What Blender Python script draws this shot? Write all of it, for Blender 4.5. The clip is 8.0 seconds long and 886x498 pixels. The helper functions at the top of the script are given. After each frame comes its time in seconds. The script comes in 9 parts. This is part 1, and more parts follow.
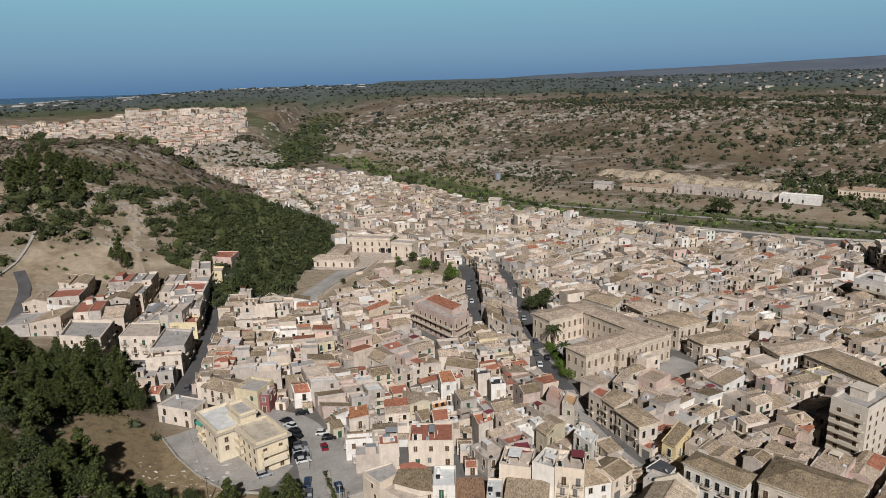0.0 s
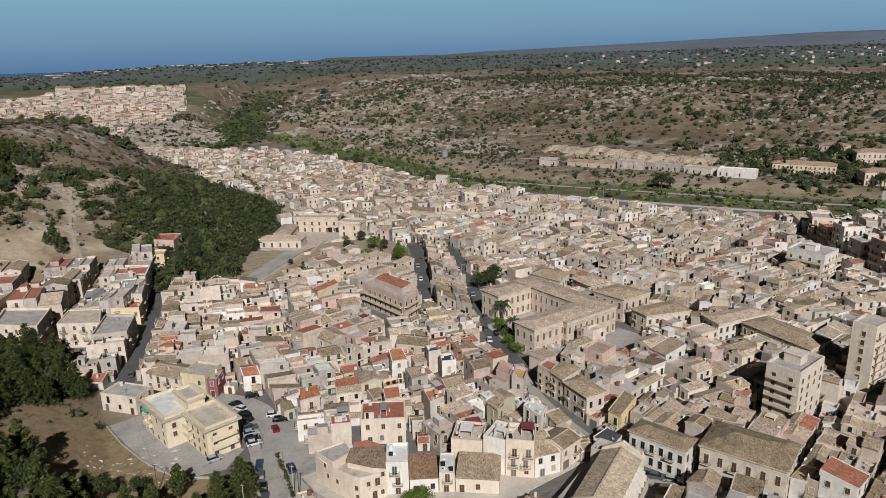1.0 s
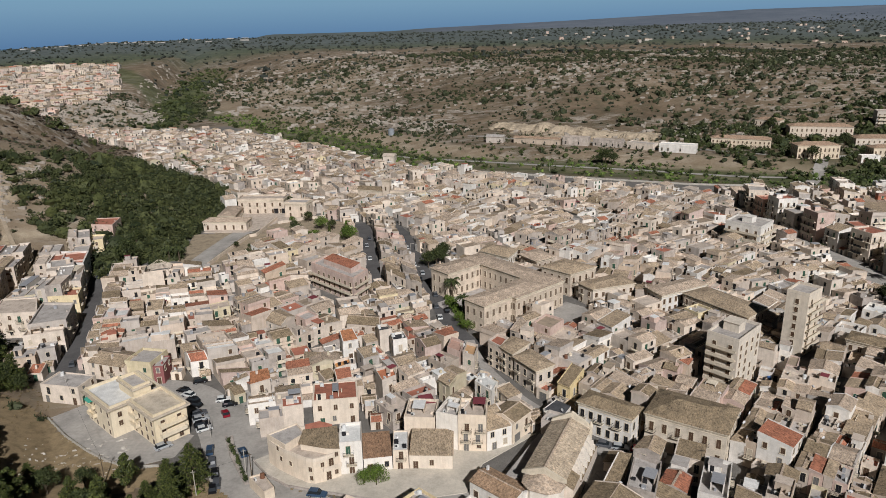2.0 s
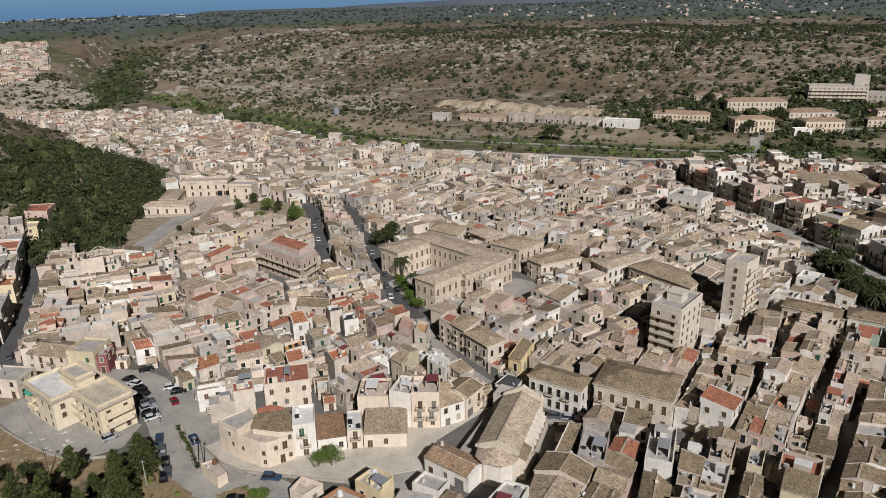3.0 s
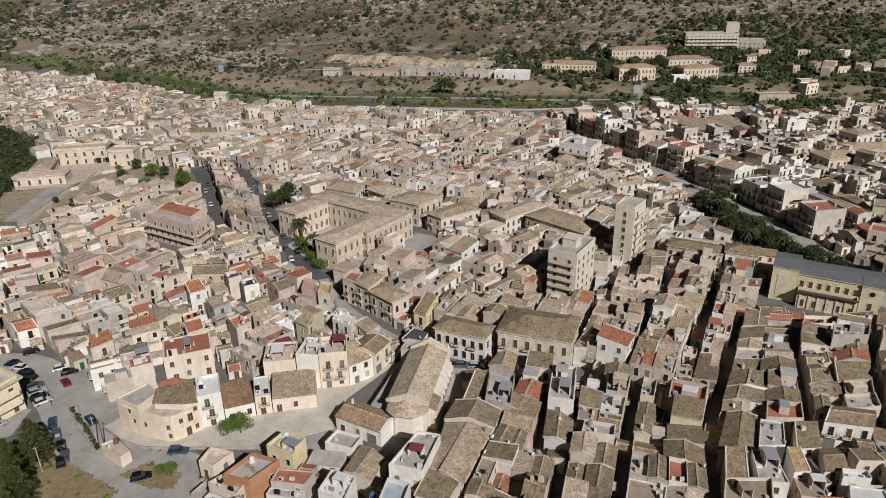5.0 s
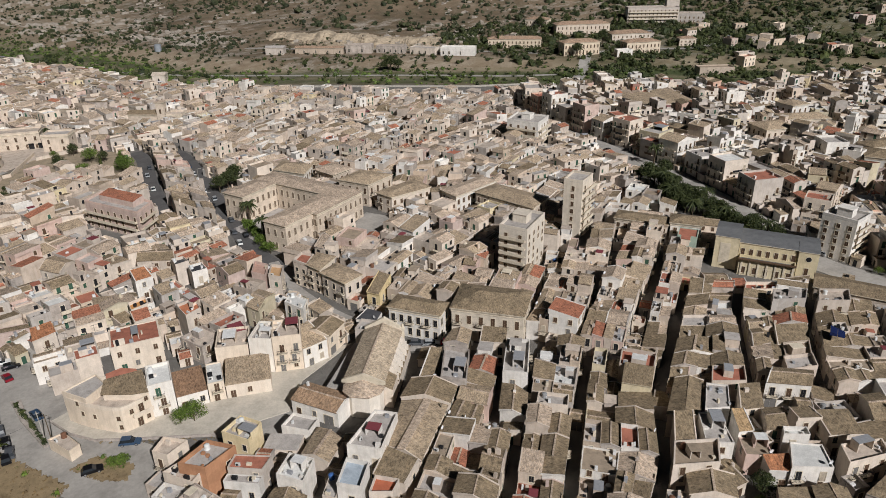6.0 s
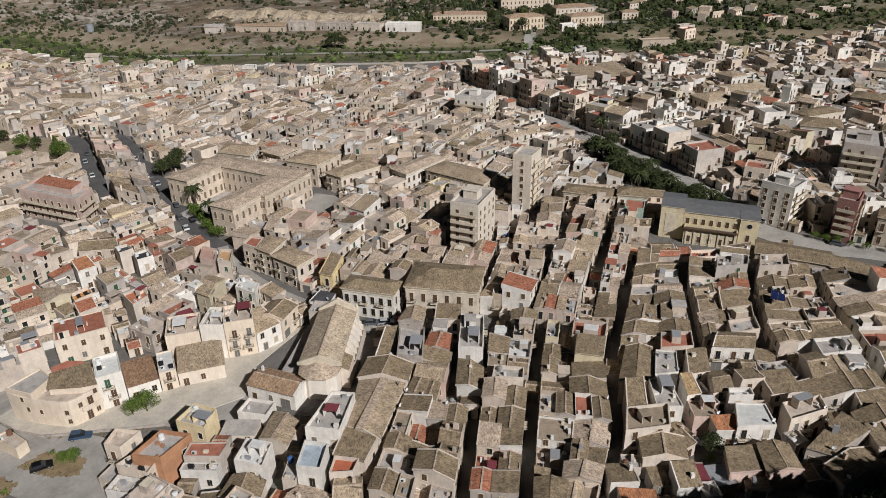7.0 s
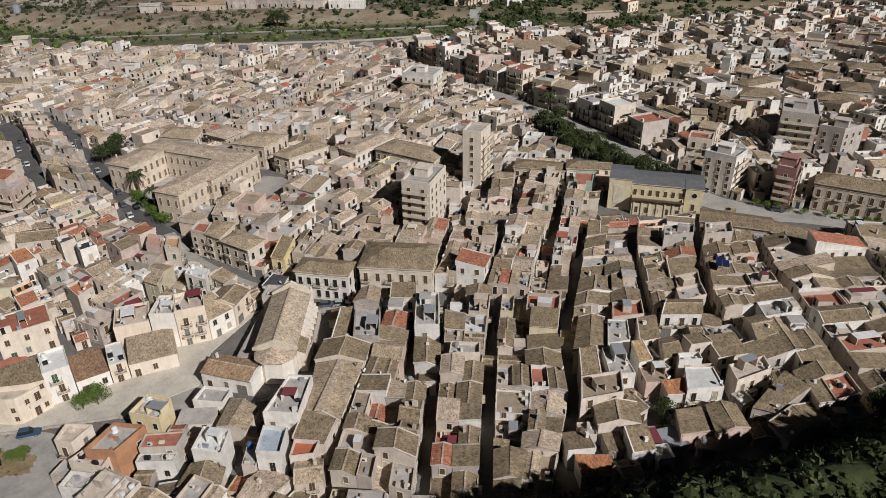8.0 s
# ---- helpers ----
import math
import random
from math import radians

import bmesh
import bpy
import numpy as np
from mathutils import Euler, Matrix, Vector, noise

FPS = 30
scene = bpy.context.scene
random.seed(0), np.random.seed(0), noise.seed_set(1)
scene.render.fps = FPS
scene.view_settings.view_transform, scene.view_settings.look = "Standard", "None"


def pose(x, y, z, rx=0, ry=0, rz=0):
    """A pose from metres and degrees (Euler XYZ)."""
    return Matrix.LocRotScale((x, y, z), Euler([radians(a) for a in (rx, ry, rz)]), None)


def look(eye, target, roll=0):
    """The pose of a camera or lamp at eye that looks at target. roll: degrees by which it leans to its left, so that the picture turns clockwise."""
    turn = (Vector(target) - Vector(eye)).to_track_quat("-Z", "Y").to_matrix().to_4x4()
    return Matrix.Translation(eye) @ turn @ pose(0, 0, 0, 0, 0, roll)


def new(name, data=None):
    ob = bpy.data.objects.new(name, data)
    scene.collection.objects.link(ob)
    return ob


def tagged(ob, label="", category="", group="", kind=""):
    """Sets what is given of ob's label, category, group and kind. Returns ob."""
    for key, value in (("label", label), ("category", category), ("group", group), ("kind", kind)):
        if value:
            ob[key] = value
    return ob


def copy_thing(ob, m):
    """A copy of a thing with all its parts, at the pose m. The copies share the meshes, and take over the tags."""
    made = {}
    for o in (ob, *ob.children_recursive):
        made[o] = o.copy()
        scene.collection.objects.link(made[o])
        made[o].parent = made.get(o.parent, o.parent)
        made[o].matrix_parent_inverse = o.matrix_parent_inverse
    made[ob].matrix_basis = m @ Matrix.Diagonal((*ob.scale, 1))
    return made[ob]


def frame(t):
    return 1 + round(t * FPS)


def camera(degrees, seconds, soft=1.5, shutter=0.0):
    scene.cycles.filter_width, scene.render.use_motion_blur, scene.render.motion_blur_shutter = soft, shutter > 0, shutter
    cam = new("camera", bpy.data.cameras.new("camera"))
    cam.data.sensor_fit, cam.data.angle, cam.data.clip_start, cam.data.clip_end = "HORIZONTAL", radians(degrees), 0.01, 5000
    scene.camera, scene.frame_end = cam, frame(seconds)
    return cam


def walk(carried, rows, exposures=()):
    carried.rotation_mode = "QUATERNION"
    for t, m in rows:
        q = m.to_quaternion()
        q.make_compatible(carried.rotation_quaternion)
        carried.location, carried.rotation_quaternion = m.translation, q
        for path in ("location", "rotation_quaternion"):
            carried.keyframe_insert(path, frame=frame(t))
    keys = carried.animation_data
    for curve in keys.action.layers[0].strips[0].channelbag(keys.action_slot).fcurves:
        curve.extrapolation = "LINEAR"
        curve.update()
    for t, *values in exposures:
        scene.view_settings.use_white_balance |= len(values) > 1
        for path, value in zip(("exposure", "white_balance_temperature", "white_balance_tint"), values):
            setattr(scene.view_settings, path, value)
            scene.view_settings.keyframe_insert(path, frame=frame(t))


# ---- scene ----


# ================= camera and walk =================
cam = camera(64.9, 8.0, soft=0.5)
EYE = (0.0, 0.0, 100.0)
# seconds, yaw, pitch, roll: a steady pan to the right and down from one spot in the air
TURNS = ((0.0, 0.0, -14.007, -1.26), (0.5, -2.168, -14.968, -1.25), (1.0, -4.343, -15.912, -1.24), (1.5, -6.513, -16.845, -1.22),
         (3.0, -13.045, -19.613, -1.20), (3.5, -15.208, -20.558, -1.19), (4.0, -17.381, -21.497, -1.17), (4.5, -19.553, -22.440, -1.16),
         (6.0, -26.043, -25.236, -1.13), (6.5, -28.211, -26.175, -1.12), (7.0, -30.379, -27.119, -1.11), (7.5, -32.524, -28.055, -1.11),
         (8.0, -34.702, -28.987, -1.11))


def aim(yaw, pitch, roll):
    """The pose at EYE: yaw to the left from +y, pitch up, roll as in look()."""
    a, b = radians(yaw), radians(pitch)
    ahead = Vector((-math.sin(a) * math.cos(b), math.cos(a) * math.cos(b), math.sin(b)))
    return look(EYE, Vector(EYE) + ahead * 100, roll)


walk(cam, [(t, aim(a, b, c)) for t, a, b, c in TURNS], [(0.0, 0.0), (8.0, 0.0)])

# ================= sky and sun =================
SUN_EL, SUN_AZ = 36.0, 175.0
world = bpy.data.worlds.new("world")
scene.world = world
world.use_nodes = True
wn = world.node_tree.nodes
wl = world.node_tree.links
sky = wn.new("ShaderNodeTexSky")
sky.sky_type = "NISHITA"
sky.sun_disc = False
sky.sun_elevation, sky.sun_rotation = radians(SUN_EL), radians(SUN_AZ)
sky.air_density, sky.dust_density, sky.ozone_density = 1.0, 0.6, 2.5
# sea haze low over the horizon, open sky above it
geo = wn.new("ShaderNodeTexCoord")
sep = wn.new("ShaderNodeSeparateXYZ")
wl.new(geo.outputs["Generated"], sep.inputs[0])
haze = wn.new("ShaderNodeValToRGB")
haze.color_ramp.elements.new(0.35)
for e, (p, c) in zip(haze.color_ramp.elements, ((0.0, (0.10, 0.20, 0.36)), (0.35, (0.18, 0.32, 0.46)), (1.0, (0.235, 0.46, 0.57)))):
    e.position, e.color = p, (*c, 1)
span = wn.new("ShaderNodeMapRange")
span.inputs["From Min"].default_value, span.inputs["From Max"].default_value = -0.015, 0.11
wl.new(sep.outputs[2], span.inputs[0])
wl.new(span.outputs[0], haze.inputs[0])
fade = wn.new("ShaderNodeMapRange")
fade.inputs["From Min"].default_value, fade.inputs["From Max"].default_value = 0.10, 0.135
fade.inputs["To Min"].default_value, fade.inputs["To Max"].default_value = 1.0, 0.0
wl.new(sep.outputs[2], fade.inputs[0])
wn["Background"].inputs["Strength"].default_value = 0.004
wl.new(sky.outputs[0], wn["Background"].inputs["Color"])
low = wn.new("ShaderNodeBackground")
wl.new(haze.outputs[0], low.inputs["Color"])
both = wn.new("ShaderNodeMixShader")
wl.new(fade.outputs[0], both.inputs[0])
wl.new(wn["Background"].outputs[0], both.inputs[1])
wl.new(low.outputs[0], both.inputs[2])
wl.new(both.outputs[0], wn["World Output"].inputs["Surface"])
sun = new("sun", bpy.data.lights.new("sun", "SUN"))
sun.data.energy, sun.data.angle, sun.data.color = 4.75, radians(0.53), (1.0, 0.99, 1.0)
flat = math.cos(radians(SUN_EL)) * 200
sun.matrix_world = look((math.sin(radians(SUN_AZ)) * flat, math.cos(radians(SUN_AZ)) * flat, math.sin(radians(SUN_EL)) * 200), (0, 0, 0))
tagged(sun, "the midday sun behind the viewer", "sun")

# ================= materials =================
def ramp(nt, fac, stops):
    r = nt.nodes.new("ShaderNodeValToRGB")
    els = r.color_ramp.elements
    while len(els) < len(stops):
        els.new(0.5)
    for e, (p, c) in zip(els, stops):
        e.position, e.color = p, (*c, 1)
    nt.links.new(fac, r.inputs[0])
    return r.outputs[0]


def mixed(nt, fac, a, b, kind="MIX"):
    m = nt.nodes.new("ShaderNodeMix")
    m.data_type, m.blend_type = "RGBA", kind
    for sock, v in ((m.inputs[0], fac), (m.inputs[6], a), (m.inputs[7], b)):
        if isinstance(v, bpy.types.NodeSocket):
            nt.links.new(v, sock)
        elif isinstance(v, (int, float)):
            sock.default_value = v
        else:
            sock.default_value = (*v, 1)
    return m.outputs[2]


def grain(nt, scale, detail=4.0, rough=0.6, coord="Object", stretch=(1, 1, 1)):
    tc = nt.nodes.new("ShaderNodeTexCoord")
    mp = nt.nodes.new("ShaderNodeMapping")
    mp.inputs["Scale"].default_value = stretch
    nt.links.new(tc.outputs[coord], mp.inputs[0])
    n = nt.nodes.new("ShaderNodeTexNoise")
    n.inputs["Scale"].default_value, n.inputs["Detail"].default_value, n.inputs["Roughness"].default_value = scale, detail, rough
    nt.links.new(mp.outputs[0], n.inputs["Vector"])
    return n.outputs[0]


def shifted(nt, amount=0.16):
    """A grey value round 1 that differs from object to object."""
    oi = nt.nodes.new("ShaderNodeObjectInfo")
    mr = nt.nodes.new("ShaderNodeMapRange")
    mr.inputs["To Min"].default_value, mr.inputs["To Max"].default_value = 1 - amount * 0.7, 1 + amount * 0.7
    nt.links.new(oi.outputs["Random"], mr.inputs[0])
    tint = nt.nodes.new("ShaderNodeAttribute")
    tint.attribute_name = "tint"
    add = nt.nodes.new("ShaderNodeMath")
    nt.links.new(mr.outputs[0], add.inputs[0])
    nt.links.new(tint.outputs["Fac"], add.inputs[1])
    return add.outputs[0]


def bumped(nt, bsdf, height, strength=0.4, distance=0.05):
    b = nt.nodes.new("ShaderNodeBump")
    b.inputs["Strength"].default_value, b.inputs["Distance"].default_value = strength, distance
    nt.links.new(height, b.inputs["Height"])
    nt.links.new(b.outputs[0], bsdf.inputs["Normal"])


def base(name, rough=0.85, metal=0.0):
    m = bpy.data.materials.new(name)
    m.use_nodes = True
    b = m.node_tree.nodes["Principled BSDF"]
    b.inputs["Roughness"].default_value, b.inputs["Metallic"].default_value = rough, metal
    b.inputs["Specular IOR Level"].default_value = 0.25
    return m, m.node_tree, b


def plaster(name, colour, dirt=0.26, vary=0.12):
    """Weathered lime plaster or stucco: blotches, streaks that run down, fine grain."""
    m, nt, b = base(name)
    c = Vector(colour)
    blot = ramp(nt, grain(nt, 0.35, 5, 0.65), ((0.3, c * (1 - dirt)), (0.62, c)))
    streak = ramp(nt, grain(nt, 1.0, 4, 0.7, stretch=(1.6, 1.6, 0.16)), ((0.32, (0.66, 0.60, 0.52)), (0.56, (1, 1, 1))))
    col = mixed(nt, 0.32, blot, streak, "MULTIPLY")
    fine = ramp(nt, grain(nt, 6.0, 3), ((0.25, (0.8, 0.8, 0.8)), (0.75, (1.08, 1.08, 1.08))))
    col = mixed(nt, 0.6, col, fine, "MULTIPLY")
    hue = nt.nodes.new("ShaderNodeHueSaturation")
    nt.links.new(shifted(nt, vary), hue.inputs["Value"])
    nt.links.new(shifted(nt, 0.14), hue.inputs["Saturation"])
    nt.links.new(col, hue.inputs["Color"])
    nt.links.new(hue.outputs[0], b.inputs["Base Color"])
    bumped(nt, b, grain(nt, 4.0, 5), 0.25, 0.04)
    return m


def tiles(name, colour, dark, vary=0.16):
    """Old barrel tiles laid in lines down the slope (local y), patched and lichened."""
    m, nt, b = base(name, 0.9)
    c, d = Vector(colour), Vector(dark)
    tc = nt.nodes.new("ShaderNodeTexCoord")
    wv = nt.nodes.new("ShaderNodeTexWave")
    wv.bands_direction = "X"
    wv.inputs["Scale"].default_value, wv.inputs["Distortion"].default_value, wv.inputs["Detail"].default_value = 1.35, 1.2, 3.0
    wv.inputs["Detail Scale"].default_value = 1.0
    nt.links.new(tc.outputs["Object"], wv.inputs["Vector"])
    patch = ramp(nt, grain(nt, 0.42, 6, 0.72), ((0.3, d), (0.46, c * 0.85), (0.6, c * 1.05), (0.72, c * 1.3)))
    speck = ramp(nt, grain(nt, 3.2, 4, 0.8, stretch=(1.0, 0.35, 1.0)), ((0.32, (0.38, 0.34, 0.3)), (0.48, (1, 1, 1)), (0.7, (1.4, 1.3, 1.14))))
    rows = ramp(nt, wv.outputs[0], ((0.1, (0.5, 0.46, 0.42)), (0.6, (1.08, 1.06, 1.04))))
    lichen = ramp(nt, grain(nt, 2.6, 6, 0.8, stretch=(1.0, 0.5, 1.0)), ((0.42, (0.6, 0.57, 0.52)), (0.54, (1.05, 1.04, 1.02)), (0.68, (1.25, 1.2, 1.08))))
    col = mixed(nt, 0.16, mixed(nt, 0.9, mixed(nt, 0.85, patch, lichen, "MULTIPLY"), speck, "MULTIPLY"), rows, "MULTIPLY")
    hue = nt.nodes.new("ShaderNodeHueSaturation")
    nt.links.new(shifted(nt, vary), hue.inputs["Value"])
    nt.links.new(col, hue.inputs["Color"])
    nt.links.new(hue.outputs[0], b.inputs["Base Color"])
    bumped(nt, b, wv.outputs[0], 0.14, 0.05)
    return m


def slab(name, colour, rough=0.85, dirt=0.4, vary=0.12, scale=0.5):
    """Flat roofs, paving, concrete: water stains and patches."""
    m, nt, b = base(name, rough)
    c = Vector(colour)
    col = ramp(nt, grain(nt, scale, 6, 0.68), ((0.3, c * (1 - dirt)), (0.5, c * 0.92), (0.68, c * 1.08)))
    fine = ramp(nt, grain(nt, scale * 9, 4), ((0.3, (0.8, 0.8, 0.8)), (0.7, (1.08, 1.08, 1.08))))
    col = mixed(nt, 0.7, col, fine, "MULTIPLY")
    hue = nt.nodes.new("ShaderNodeHueSaturation")
    nt.links.new(shifted(nt, vary), hue.inputs["Value"])
    nt.links.new(col, hue.inputs["Color"])
    nt.links.new(hue.outputs[0], b.inputs["Base Color"])
    bumped(nt, b, grain(nt, scale * 6, 4), 0.2, 0.03)
    return m


def paint(name, colour, rough=0.5, metal=0.0, vary=0.15):
    m, nt, b = base(name, rough, metal)
    c = Vector(colour)
    col = ramp(nt, grain(nt, 2.0, 3), ((0.3, c * 0.85), (0.7, c * 1.05)))
    hue = nt.nodes.new("ShaderNodeHueSaturation")
    nt.links.new(shifted(nt, vary), hue.inputs["Value"])
    nt.links.new(col, hue.inputs["Color"])
    nt.links.new(hue.outputs[0], b.inputs["Base Color"])
    return m


def foliage(name, dark, light, scale=0.5):
    m, nt, b = base(name, 0.7)
    geo = nt.nodes.new("ShaderNodeNewGeometry")
    one = ramp(nt, geo.outputs["Random Per Island"], ((0.0, dark), (0.6, Vector(dark).lerp(Vector(light), 0.6)), (1.0, light)))
    two = ramp(nt, grain(nt, scale, 4), ((0.3, (0.6, 0.62, 0.6)), (0.7, (1.25, 1.2, 1.0))))
    nt.links.new(mixed(nt, 0.8, one, two, "MULTIPLY"), b.inputs["Base Color"])
    return m


WALLS = [plaster("cream_plaster", (0.66, 0.57, 0.48)), plaster("beige_plaster", (0.56, 0.47, 0.39)), plaster("white_plaster", (0.725, 0.685, 0.63), 0.25),
         plaster("grey_plaster", (0.49, 0.435, 0.385)), plaster("sand_stone", (0.47, 0.387, 0.31)), plaster("pink_plaster", (0.581, 0.440, 0.378)),
         plaster("pale_yellow_plaster", (0.616, 0.532, 0.370)), plaster("bare_block_wall", (0.455, 0.396, 0.347), 0.5), plaster("brick_red_plaster", (0.40, 0.19, 0.14)), plaster("salmon_plaster", (0.60, 0.40, 0.31))]
W_WEIGHT = (30, 26, 16, 9, 8, 5, 2, 11)
TILE = [tiles("weathered_tan_tiles", (0.405, 0.325, 0.24), (0.205, 0.163, 0.12)), tiles("grey_brown_tiles", (0.265, 0.21, 0.145), (0.105, 0.084, 0.06)),
        tiles("pale_clay_tiles", (0.49, 0.40, 0.325), (0.29, 0.235, 0.19)), tiles("red_clay_tiles", (0.40, 0.17, 0.11), (0.25, 0.12, 0.085))]
T_WEIGHT = (44, 30, 20, 5)
DECK = [slab("grey_terrace", (0.42, 0.385, 0.355)), slab("beige_terrace", (0.53, 0.445, 0.37)), slab("white_membrane", (0.66, 0.65, 0.62), dirt=0.25),
        slab("red_painted_terrace", (0.38, 0.15, 0.10)), slab("brown_terrace", (0.34, 0.27, 0.2))]
SHEETS = [paint("dark_red_sheet", (0.2, 0.05, 0.06), 0.6), slab("white_sheet", (0.68, 0.67, 0.65), dirt=0.2), paint("grey_sheet", (0.33, 0.335, 0.35), 0.5, 0.2)]
D_WEIGHT = (36, 32, 6, 7, 18)
M_STONE = slab("pale_limestone", (0.57, 0.475, 0.38), dirt=0.35)
M_TRIM = slab("light_stone_trim", (0.62, 0.54, 0.42), dirt=0.3)
# dark_opening puts the shade inside windows and doorways into a near-black colour
M_SHUT = [paint("brown_shutter", (0.09, 0.055, 0.035)), paint("green_shutter", (0.04, 0.09, 0.06)), paint("grey_shutter", (0.16, 0.15, 0.14)),
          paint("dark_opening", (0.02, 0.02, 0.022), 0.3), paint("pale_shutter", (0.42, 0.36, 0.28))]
M_IRON = paint("dark_iron", (0.03, 0.03, 0.032), 0.5, 0.4)
M_CONC = slab("concrete", (0.42, 0.39, 0.34), dirt=0.35, scale=0.8)
M_ROAD = slab("asphalt", (0.105, 0.10, 0.098), 0.9, 0.3, 0.02, 0.15)
M_PLAZA = slab("pale_worn_asphalt", (0.36, 0.335, 0.303), 0.9, 0.35, 0.02, 0.12)
M_LEAF = foliage("broad_leaves", (0.013, 0.022, 0.008), (0.072, 0.086, 0.03))
M_PINE = foliage("pine_needles", (0.011, 0.02, 0.008), (0.095, 0.11, 0.028))
M_SCRUB = foliage("scrub_leaves", (0.016, 0.023, 0.011), (0.055, 0.062, 0.03), 0.03)
M_LIME = foliage("bright_leaves", (0.04, 0.075, 0.012), (0.14, 0.2, 0.035))
M_BARK = slab("bark", (0.1, 0.075, 0.05), scale=3)

# ================= geometry helpers =================
class Shape:
    """Gathers faces for one mesh."""

    def __init__(self):
        self.v, self.f, self.m = [], [], []

    def poly(self, pts, mat=0):
        n = len(self.v)
        self.v.extend(tuple(p) for p in pts)
        self.f.append(tuple(range(n, n + len(pts))))
        self.m.append(mat)

    def prism(self, ring, z0, z1, mat=0, top=None, bottom=False):
        """A ring of plan points (counter-clockwise) raised from z0 to z1; z1 may be one height a corner."""
        k = len(ring)
        zs = z1 if isinstance(z1, (list, tuple)) else [z1] * k
        for i in range(k):
            a, b = ring[i], ring[(i + 1) % k]
            self.poly([(a[0], a[1], z0), (b[0], b[1], z0), (b[0], b[1], zs[(i + 1) % k]), (a[0], a[1], zs[i])], mat)
        self.poly([(p[0], p[1], z) for p, z in zip(ring, zs)], mat if top is None else top)
        if bottom:
            self.poly([(p[0], p[1], z0) for p in reversed(ring)], mat)

    def box(self, x0, y0, z0, x1, y1, z1, mat=0):
        self.prism([(x0, y0), (x1, y0), (x1, y1), (x0, y1)], z0, z1, mat, bottom=True)

    def tube(self, x, y, z0, z1, r0, r1, n=8, mat=0):
        c = [(math.cos(6.2832 * i / n), math.sin(6.2832 * i / n)) for i in range(n)]
        for i in range(n):
            a, b = c[i], c[(i + 1) % n]
            self.poly([(x + a[0] * r0, y + a[1] * r0, z0), (x + b[0] * r0, y + b[1] * r0, z0), (x + b[0] * r1, y + b[1] * r1, z1), (x + a[0] * r1, y + a[1] * r1, z1)], mat)
        self.poly([(x + p[0] * r1, y + p[1] * r1, z1) for p in c], mat)

    def mesh(self, name, mats):
        me = bpy.data.meshes.new(name)
        me.from_pydata(self.v, [], self.f)
        for m in mats:
            me.materials.append(m)
        me.polygons.foreach_set("material_index", self.m)
        me.update()
        return me


def part(name, shape, mats, parent, label="", at=None):
    """One mesh object under a thing or a part."""
    data = shape if isinstance(shape, bpy.types.Mesh) else shape.mesh(name, mats)
    ob = new(name, data)
    ob.parent = parent
    if at is not None:
        ob.matrix_basis = at
    return tagged(ob, label)


def S(t):
    t = np.clip(t, 0, 1)
    return t * t * (3 - 2 * t)


# ================= the lie of the land =================
FOOT_X = (-300, -165, -110, -87, -70, -50, -30, 0, 30, 54, 76, 98, 136, 250, 400)
FOOT_Y = (268, 255, 232, 192, 152, 140, 112, 84, 71, 63, 56, 46, 37, -10, -80)


def beyond(x, y):
    """Metres beyond the river's town bank."""
    return np.minimum(0.51 * (x - 33) + 0.86 * (y - 520), 0.88 * (x - 33) + 0.48 * (y - 520))


def gorge_line(far):
    """The bearing of the gorge, in degrees, at a distance: it bends away behind the dry hill."""
    return np.interp(far, (760, 900, 1100, 1500, 2000), (-13.3, -12.4, -11.2, -9.2, -7.6))


